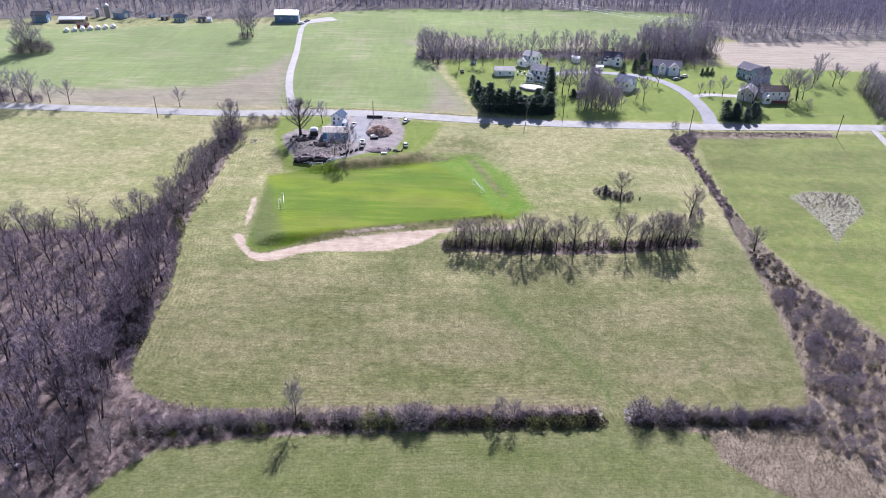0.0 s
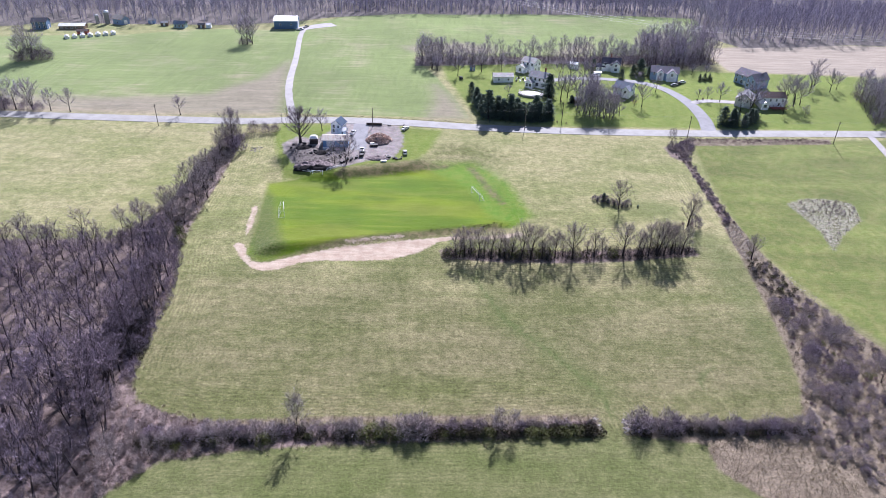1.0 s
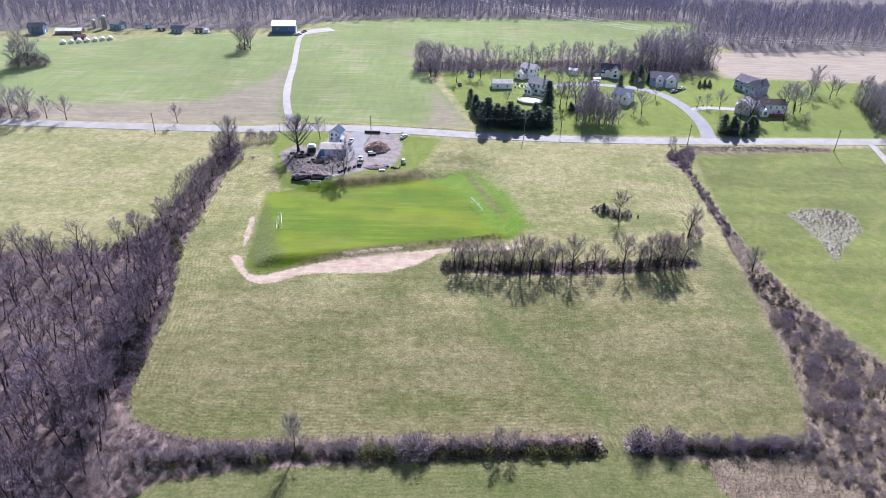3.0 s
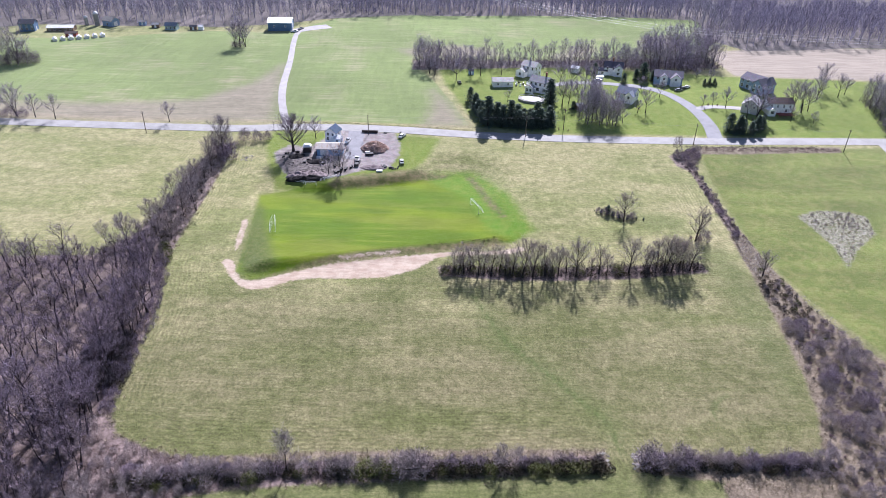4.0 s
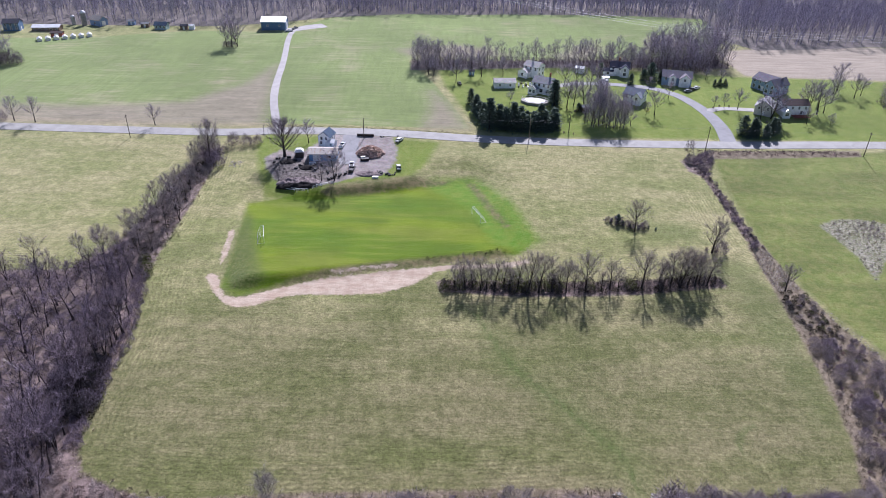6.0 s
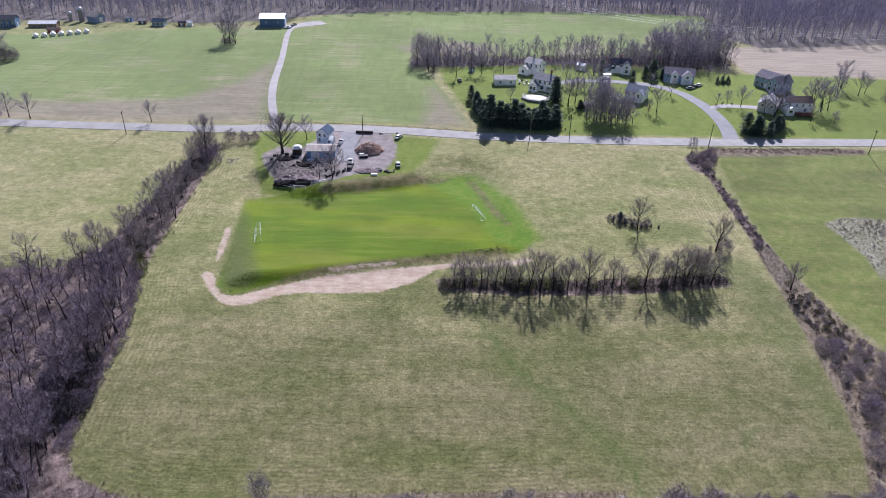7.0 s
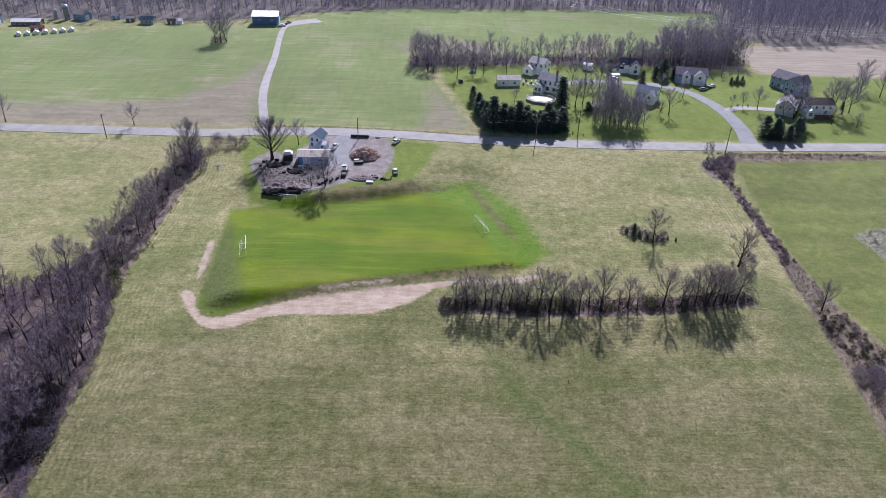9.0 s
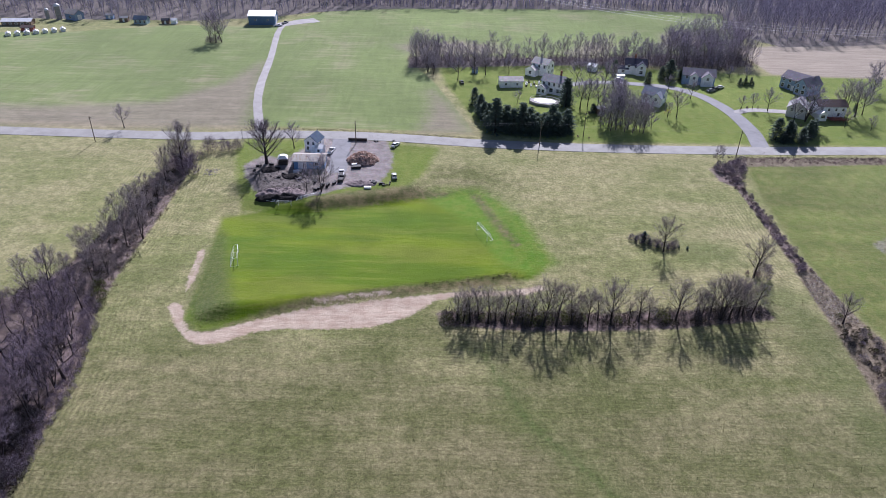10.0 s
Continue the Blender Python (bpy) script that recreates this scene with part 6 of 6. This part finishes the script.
def heap(name, x, y, turn, lx, ly, high, material, label, seed, steep=2.0):
    """An uneven heap of loose stuff."""
    n, rr = 56, 20
    verts, faces = [], []
    for j in range(rr + 1):
        f = j / rr
        for k in range(n):
            a = 2 * math.pi * k / n
            wob = 1 + 0.13 * noise.noise(Vector((math.cos(a) * 1.6 + seed, math.sin(a) * 1.6, f)))
            px, py = math.cos(a) * lx * 0.5 * f * wob, math.sin(a) * ly * 0.5 * f * wob
            z = high * max(0.0, 1 - f ** steep) * (0.8 + 0.5 * noise.noise(Vector((px * 0.7, py * 0.7, seed)))) + 0.22 * noise.noise(Vector((px * 1.7, py * 1.7, seed + 3))) + 0.16 * noise.noise(Vector((px * 4.5, py * 4.5, seed + 7)))
            verts.append((px, py, z - (0.35 if j == rr else 0)))
    for j in range(rr):
        for k in range(n):
            a, b = j * n + k, j * n + (k + 1) % n
            faces += [(a, a + n, b + n), (a, b + n, b)]
    ob = tagged(new(name, np_mesh(name, verts, faces, material, True)), label, "heap", "heaps in the wood yard")
    ob.matrix_basis = place(x, y, turn, sink=0)
    return ob


heap("mulch_heap", -49.7, 249.1, 6, 16, 7.2, 1.7, M_COMPOST, "long heap of dark mulch and brush below the workshop", 1, 3.0)
# black heap added in front; its colour stands in for the shaded face
heap("mulch_heap", -49.9, 246.2, 4, 15.5, 4.0, 1.7, M_MULCH, "black front of the mulch heap, added for its shaded face", 2, 3.5)
heap("chip_heap", -25.5, 256.9, 2, 10.8, 4.6, 1.1, M_COMPOST, "low grey-brown heap of wood chips", 3)
heap("chip_heap", -56.6, 265.2, 20, 7, 4.4, 0.8, M_MULCH, "dark heap of soil under a bare tree", 4)
heap("chip_heap", -48.1, 260.7, 0, 8, 4.2, 1.0, M_MULCH, "dark heap of soil in front of the workshop", 5)


def firewood():
    rnd, g = random.Random(77), Geo()
    for k in range(900):
        a, r = rnd.uniform(0, 6.283), math.sqrt(rnd.random())
        z = 2.5 * (1 - r ** 1.7) * rnd.uniform(0.55, 1.0) + 0.12
        c = Vector((math.cos(a) * r * 5.5, math.sin(a) * r * 4.5, z * 1.25))
        d = way(rnd.uniform(0, 6.283), rnd.uniform(-0.5, 0.5)) * rnd.uniform(0.3, 0.6)
        w = rnd.uniform(0.1, 0.24)
        i = len(g.v)
        g.tube([c - d, c + d], [w, w * 0.9], 5)
        g.f += [(i, i + 2, i + 1), (i, i + 3, i + 2), (i, i + 4, i + 3), (i + 5, i + 6, i + 7), (i + 5, i + 7, i + 8), (i + 5, i + 8, i + 9)]
    ob = tagged(new("firewood_pile", g.mesh("firewood_pile", M_CUTWOOD)), "big loose pile of split orange-brown firewood", "firewood", kind="stuff")
    ob.matrix_basis = place(-26.5, 273.8, 0, sink=0.1)


heap("firewood_base", -26.5, 273.8, 0, 10.6, 8.6, 2.6, M_COMPOST, "brown heap of bark and logs under the firewood", 6)
firewood()


def paint(name, colour):
    return plain(name, colour, 0.3, 0.1, 0.95, 1.04, spec=0.5, bump=0)


CAR_COLOURS = {"white": paint("white_car_paint", (0.75, 0.75, 0.76)), "black": paint("black_car_paint", (0.025, 0.027, 0.03)), "grey": paint("grey_car_paint", (0.2, 0.21, 0.23)), "silver": paint("silver_car_paint", (0.5, 0.51, 0.53)), "red": paint("red_car_paint", (0.35, 0.04, 0.03))}


def car(x, y, turn, colour, label, pickup=False, van=False):
    root = building("pickup_truck" if pickup else "car", label, x, y, turn, "pickup" if pickup else "car", "parked vehicles")
    root.matrix_basis = place(x, y, turn, 0.9, sink=0)
    body, glass = Geo(), Geo()
    length, w = (5.4, 0.95) if pickup else (4.6, 0.9)
    a = length / 2
    prof = [(-a, 0.35), (a, 0.35), (a, 0.75), (a - 0.15, 0.95), (a - 1.25, 1.05), (-a + 0.1, 1.05), (-a, 0.9)]
    n = len(prof)
    pts = [(px, s * (w - (0.08 if pz > 0.9 else 0)), pz) for s in (-1, 1) for px, pz in prof]
    quads(body, pts, [tuple(range(n)), tuple(range(2 * n - 1, n - 1, -1))] + [(k, k + n, (k + 1) % n + n, (k + 1) % n) for k in range(n)])
    part("body", body.mesh("body", CAR_COLOURS[colour]), root)
    c0, c1 = (0.0, a - 1.25) if pickup else (-a + (0.1 if van else 0.5), a - 1.2)
    top0, top1 = c0 + (0.1 if pickup or van else 0.5), c1 - 0.65
    for g, z0, z1, inset in ((glass, 1.04, 1.5, 0.0),):
        quads(g, [(c0, -w + 0.08, z0), (c1, -w + 0.08, z0), (c1, w - 0.08, z0), (c0, w - 0.08, z0), (top0, -w + 0.2, z1), (top1, -w + 0.2, z1), (top1, w - 0.2, z1), (top0, w - 0.2, z1)], [(4, 5, 6, 7), (0, 1, 5, 4), (1, 2, 6, 5), (2, 3, 7, 6), (3, 0, 4, 7)])
    part("glasshouse", glass.mesh("glasshouse", M_GLASS), root)
    roof_g = Geo()
    box(roof_g, top0 + 0.03, top1 - 0.03, -w + 0.22, w - 0.22, 1.5, 1.56)
    part("roof", roof_g.mesh("roof", CAR_COLOURS[colour]), root)
    if pickup:
        bed = Geo()
        box(bed, -a + 0.12, -0.1, -w + 0.2, w - 0.2, 1.05, 1.08)
        part("load_bed", bed.mesh("load_bed", M_BLACK), root)
    for sx in (-a + 0.9, a - 0.95):
        for sy in (-w + 0.1, w - 0.1):
            tyre = Geo()
            tyre.tube([Vector((sx, sy - 0.11, 0.34)), Vector((sx, sy - 0.1, 0.34)), Vector((sx, sy + 0.1, 0.34)), Vector((sx, sy + 0.11, 0.34))], [0.05, 0.34, 0.34, 0.05], 12)
            part("wheel", tyre.mesh("wheel", M_TYRE), root)


for row in ((-38.2, 279.5, 80, "white", "white pickup parked beside the white house", True), (-32.5, 262.9, 95, "white", "white work truck in the wood yard", True), (-32, 259.5, 85, "black", "dark trailer-like truck in the wood yard", True), (-14.8, 261.7, 98, "silver", "silver car on the grass by the yard", False), (-15.9, 285.1, 62, "white", "white car on the road verge", False), (122.7, 351.8, 30, "black", "black car on the house drive", False), (119.9, 349.2, 20, "grey", "grey car on the house drive", False), (125.6, 354.1, 35, "white", "white car before the garage", False), (81.9, 362.7, 5, "white", "white van on the drive", False), (-92.3, 446.9, 20, "white", "white truck beside the blue barn", True), (-89.7, 453.7, 70, "grey", "grey tractor-like truck by the barn", True), (9.4, 354.4, 100, "black", "small dark ride-on vehicle on the lawn", False)):
    car(*row)

# ---- loose things in the yard ----
rnd = random.Random(9)
for x, y, s in ((-19, 256.6, 0.8), (-17.6, 256.1, 0.6), (-16, 257.1, 0.7), (-20.5, 257.4, 0.9), (-21.6, 257.9, 0.8), (-16.9, 288.9, 0.5), (-23.4, 288.3, 0.6), (-60.5, 267.5, 0.8), (-57.6, 268.1, 0.9), (-61.4, 264.4, 0.7), (-35.4, 255.6, 1.0), (-37.4, 254, 1.1), (-33.8, 256.9, 0.8), (-40.3, 257.1, 0.8), (-45, 258.7, 0.9), (-51, 261.8, 0.8), (-53.3, 259.5, 0.7), (-46.5, 262.9, 0.9), (-43.2, 262.1, 0.8), (-39.6, 252.2, 0.9)):
    for k in range(3):
        a, r, g = rnd.uniform(0, 6.28), s * rnd.uniform(0.35, 0.6), Geo()
        z = Vector((0, 0, 1))
        g.tube([z * -0.15, z * 0.0, z * s * 0.7, z * s * 0.74, z * s * 0.6], [r * 0.85, r * 0.9, r, r * 0.92, 0.02], 9)
        ob = tagged(new("tub", g.mesh("tub", M_BLACK)), "black plastic tub standing in the yard", "tub", "black tubs")
        ob.matrix_basis = place(x + math.cos(a) * s * (0.3 + 0.5 * k), y + math.sin(a) * s * (0.3 + 0.5 * k), 0, sink=0)
for x, y, t, lx, ly, lz, mat, name, label in ((-22.9, 253.9, 4, 2.2, 0.9, 0.5, M_TRIM, "crate", "long white crate at the yard's edge"), (-47.3, 263.8, 12, 2.6, 1.0, 0.6, M_TRIM, "crate", "white board leaning in the yard"), (-28.1, 268.1, 10, 3.0, 1.8, 0.7, M_BLACK, "skip", "low black skip before the firewood"), (-29.9, 288.9, -1, 6.8, 0.5, 0.9, M_DARKWOOD, "timber_stack", "long dark stack of timber beside the road"), (-28.9, 269, 25, 1.6, 0.8, 0.9, M_TRIM, "crate", "pale crate at the firewood")):
    g = Geo()
    box(g, -lx / 2, lx / 2, -ly / 2, ly / 2, -0.25, lz)
    box(g, -lx / 2 - 0.05, lx / 2 + 0.05, -ly / 2 - 0.05, ly / 2 + 0.05, lz, lz + 0.08)
    ob = tagged(new(name, g.mesh(name, mat)), label, name.replace("_", " "))
    ob.matrix_basis = place(x, y, t, sink=0)


joined("heap_brush", low_kinds, scatter([(-56.5, 248), (-56, 251), (-50, 252.4), (-43, 252), (-42.5, 249), (-49, 247.4)], 1.0, 206, 0, most=70), M_THICKET, "cut branches lying on the mulch heap", "brush", 207, 0.5, 1.2, -1.1)
joined("brush_pile", brush_kinds, scatter([(-62, 262), (-60, 268), (-52, 265), (-44, 262), (-38, 259), (-38, 253), (-47, 252), (-56, 255)], 1.7, 106, 0, most=70), M_THICKET, "dark piles of cut branches and roots in the yard", "brush", 107, 0.12, 0.36)


def goal(x, y, turn, wide, high, deep, label):
    """A goal frame with uprights, bar, back stays and a net of thin cords."""
    root = building("football_goal", label, x, y, turn, "goal", "goals")
    up, r = Vector((0, 0, 1)), 0.065
    for s in (-1, 1):
        g = Geo()
        base = Vector((s * wide / 2, 0, -0.1))
        g.tube([base, base + up * (high + 0.1)], [r, r], 8)
        part("post", g.mesh("post", M_TRIM, True), root)
        g = Geo()
        g.tube([Vector((s * wide / 2, 0, high)), Vector((s * wide / 2, deep * 0.45, high)), Vector((s * wide / 2, deep, 0.02)), Vector((s * wide / 2, 0, 0.02))], [0.035] * 4, 6)
        part("stay", g.mesh("stay", M_TRIM), root)
    g = Geo()
    g.tube([Vector((-wide / 2 - r, 0, high)), Vector((wide / 2 + r, 0, high))], [r, r], 8)
    part("crossbar", g.mesh("crossbar", M_TRIM, True), root)
    g = Geo()
    g.tube([Vector((-wide / 2, deep, 0.03)), Vector((wide / 2, deep, 0.03))], [0.035, 0.035], 6)
    part("ground_bar", g.mesh("ground_bar", M_TRIM), root)
    net = Geo()
    n = int(wide / 0.3)
    for k in range(n + 1):
        px = -wide / 2 + wide * k / n
        net.tube([Vector((px, 0.02, high)), Vector((px, deep * 0.45, high)), Vector((px, deep, 0.05))], [0.005] * 3, 3)
    for k in range(8):
        f = k / 8
        net.tube([Vector((-wide / 2, deep * (0.45 + 0.55 * f), high * (1 - f))), Vector((wide / 2, deep * (0.45 + 0.55 * f), high * (1 - f)))], [0.005] * 2, 3)
    part("net", net.mesh("net", M_TRIM), root)


goal(-54.1, 213.2, 103.8, 7.3, 2.44, 2.0, "white football goal at the end of the turf pitch")
goal(12.9, 229.1, -69, 7.3, 2.44, 2.0, "white football goal at the end of the turf pitch")
goal(-47.4, 242.8, 0, 3.9, 1.5, 0.9, "small white training goal below the mulch heap")
goal(-41.3, 247.6, 32, 6.6, 0.55, 1.3, "low white goal frame tipped over beside the mulch heap")
goal(-52.4, 244.0, -16, 4.6, 0.5, 1.2, "low white goal frame lying at the foot of the heap")


def rail_fence(points, label, gap=1.6, high=0.75):
    root = building("rail_fence", label, points[0][0], points[0][1], 0, "fence")
    base = root.matrix_basis.inverted()
    line = curve_points(points, gap)
    tops = []
    for p in line:
        z = float(height(p.x, p.y))
        g = Geo()
        box(g, -0.06, 0.06, -0.06, 0.06, -0.2, high)
        moved(g, base @ Matrix.Translation((p.x, p.y, z)))
        part("post", g.mesh("post", M_TRIM), root)
        tops.append(base @ Vector((p.x, p.y, z + high - 0.08)))
    for f in (0.0, 0.35):
        g = Geo()
        g.tube([t - Vector((0, 0, f)) for t in tops], [0.05] * len(tops), 4)
        part("rail", g.mesh("rail", M_TRIM), root)


rail_fence([(-55.4, 245.7), (-52, 244.4), (-49.9, 244.1)], "low white rail round the foot of the mulch heap")
rail_fence([(-44.2, 244.9), (-41.3, 247), (-37.7, 249.3)], "low white rail below the wood yard")


def pole(x, y, high, turn, label="tall wooden utility pole at the roadside"):
    root = building("utility_pole", label, x, y, turn, "utility pole", "utility poles")
    g = Geo()
    g.tube([Vector((0, 0, -0.3)), Vector((0, 0, high * 0.5)), Vector((0, 0, high))], [0.17, 0.14, 0.11], 8)
    part("pole", g.mesh("pole", M_POLE, True), root)
    g = Geo()
    box(g, -0.06, 0.06, -1.1, 1.1, high - 0.75, high - 0.6)
    part("crossarm", g.mesh("crossarm", M_POLE), root)
    for s in (-1.0, -0.35, 0.35, 1.0):
        g = Geo()
        g.tube([Vector((0, s, high - 0.6)), Vector((0, s, high - 0.52)), Vector((0, s, high - 0.42))], [0.05, 0.06, 0.03], 6)
        part("insulator", g.mesh("insulator", M_CONCRETE), root)
    return Vector((x, y, float(height(x, y)) + high - 0.42))


def wires(tops, offsets, sag, r, label, material=M_WIRE):
    """A run of wires from pole to pole, each wire a part."""
    root = tagged(new("overhead_line"), label, "wires")
    for off in offsets:
        g, pts = Geo(), []
        for a, b in zip(tops, tops[1:]):
            side = Vector((-(b - a).y, (b - a).x, 0)).normalized() * off
            pts += [a.lerp(b, k / 10) + side - Vector((0, 0, sag * 4 * (k / 10) * (1 - k / 10))) for k in range(10)]
        g.tube(pts + [tops[-1]], [r] * (len(pts) + 1), 3)
        part("wire", g.mesh("wire", material), root)


tops = [pole(x, y, h, t) for x, y, h, t in ((-214.5, 285.4, 11, 0), (-123.1, 283.4, 9.4, 0), (-30.3, 286.8, 8.6, 0), (36.5, 287.8, 9.2, 0), (106.6, 282.1, 10, 0), (169.3, 280, 10, 0), (247, 287.3, 10, 0))]
wires(tops, (-0.9, 0.9), 0.9, 0.012, "thin overhead wires along the road")
pole(54, 296.4, 9.5, 20, "wooden utility pole at the edge of a lawn")
line_a = [Vector(p) for p in ((-60, 600, 34), (52, 470, 31.5), (126, 405, 31.6), (226, 385, 31.5), (420, 345, 33))]
wires(line_a, (-7, -1, 6), 0.8, 0.05, "pale transmission line over the far field", M_WIRE_PALE)

# ---- stones, dead grass and tufts ----
def rock(seed):
    rnd, g = random.Random(seed), Geo()
    pts = [Vector((rnd.gauss(0, 1), rnd.gauss(0, 1), rnd.gauss(0, 0.7))).normalized() * rnd.uniform(0.7, 1.1) for _ in range(12)]
    bm = bmesh.new()
    for p in pts:
        bm.verts.new((p.x * 0.3, p.y * 0.22, p.z * 0.16 + 0.05))
    bmesh.ops.convex_hull(bm, input=bm.verts)
    bmesh.ops.triangulate(bm, faces=bm.faces)
    bm.verts.index_update()
    used = [v for v in bm.verts if v.link_faces]
    index = {v: i for i, v in enumerate(used)}
    g.v, g.f = [tuple(v.co) for v in used], [tuple(index[v] for v in f.verts) for f in bm.faces]
    bm.free()
    return g


M_ROCK = cut_wood("field_stones", (0.40, 0.37, 0.325), (0.2, 0.185, 0.16))
rocks = [rock(k).arrays() for k in range(5)]
joined("field_stones", rocks, scatter(REGIONS["stones"], 0.7, 90, 0.2, most=330), M_ROCK, "heaped pale field stones in a weedy patch", "stones", 91, 0.35, 1.15, 0.02)
joined("stone_patch_brush", brush_kinds, scatter([(137, 228), (146, 229), (146, 221), (138, 220)], 1.6, 103, 0, most=22) + scatter(REGIONS["stones"], 3.2, 104, 0.5, most=22), M_TWIG_PALE, "thin pale brush growing through the stones", "brush", 105, 0.2, 0.55)
joined("ditch_stones", rocks, scatter([(99.6, 213), (103.6, 213), (104.4, 200), (105.4, 192), (98.4, 191), (98, 202)], 0.55, 92, 0, most=260) + scatter([(108.5, 184), (113, 172), (114.6, 159), (116, 144), (113.6, 144), (112, 158), (110.4, 171), (106.5, 183)], 0.9, 192, 0, most=70), M_ROCK, "pale stones along the ditch", "stones", 93, 0.4, 1.3, 0.02)
joined("ditch_weeds", low_kinds, scatter([(99.6, 213), (103.6, 213), (104.4, 200), (105.4, 192), (98.4, 191), (98, 202)], 1.3, 193, 0, most=60), M_TWIG_RED, "reddish dry weeds among the ditch stones", "weeds", 194, 0.5, 1.1)
joined("hedge_stones", rocks, [(35.7 + 2.8 * random.random(), 116.6 + 5 * random.random()) for _ in range(45)] + [(43.2 + 2.6 * random.random(), 116.4 + 5 * random.random()) for _ in range(45)] + [(-78 + 4.5 * random.random(), 260 + 5 * random.random()) for _ in range(50)], M_ROCK, "pale stones at the hedge ends", "stones", 94, 0.5, 1.5, 0.02)
straw = [tussock(k, 0.75, 16, 0.5, 0.035).arrays() for k in range(4)]
spots = scatter(REGIONS["straw"], 0.95, 95, 0.1, tries=30000, most=2600) + scatter(REGIONS["stones"], 0.8, 96, 0, most=260) + scatter(REGIONS["straw_c"], 0.7, 97, 0, most=500) + scatter(REGIONS["straw_d"], 0.9, 197, 0, most=200)
for a, b in zip(REGIONS["litter"][:20], REGIONS["litter"][1:21]):
    for k in range(int(math.hypot(b[0] - a[0], b[1] - a[1]) * 2.4)):
        f = random.random()
        spots.append((a[0] + (b[0] - a[0]) * f + random.gauss(-0.6, 0.9), a[1] + (b[1] - a[1]) * f + random.gauss(0, 0.7)))
spots += scatter([(0.7, 193.1), (83.2, 197), (83.2, 191.1), (1.3, 187.8)], 1.0, 98, 0, most=200)
joined("dead_grass", straw, spots, M_DEADGRASS, "pale dead grass and weed stalks along the hedges", "dead grass", 99, 0.5, 1.3)
FIELD = [(-75.4, 124.8), (-52, 119.6), (0, 121.5), (39, 123.5), (85.8, 123.5), (92.3, 149.5), (94.9, 195), (96.2, 260), (78, 279.5), (6.5, 282.1), (36.4, 214.5), (31.2, 201.5), (2.6, 193.7), (-11.7, 183.3), (-52, 176.8), (-67.6, 182), (-67.6, 221), (-75.4, 266.5), (-80.6, 266.5), (-80.6, 195), (-75.4, 169)]
tufts = [tussock(20 + k, 0.34, 8, 0.55, 0.05).arrays() for k in range(5)]
joined("pasture_tufts", tufts, scatter(FIELD, 0.6, 101, 0, tries=80000, most=26000, keep=lambda x, y: (y < 200) | ((x * 7.3 + y * 3.1) % 3 < 1)), M_TUFT, "coarse winter grass tufts in the pasture", "grass", 102, 0.5, 1.2, 0.03)
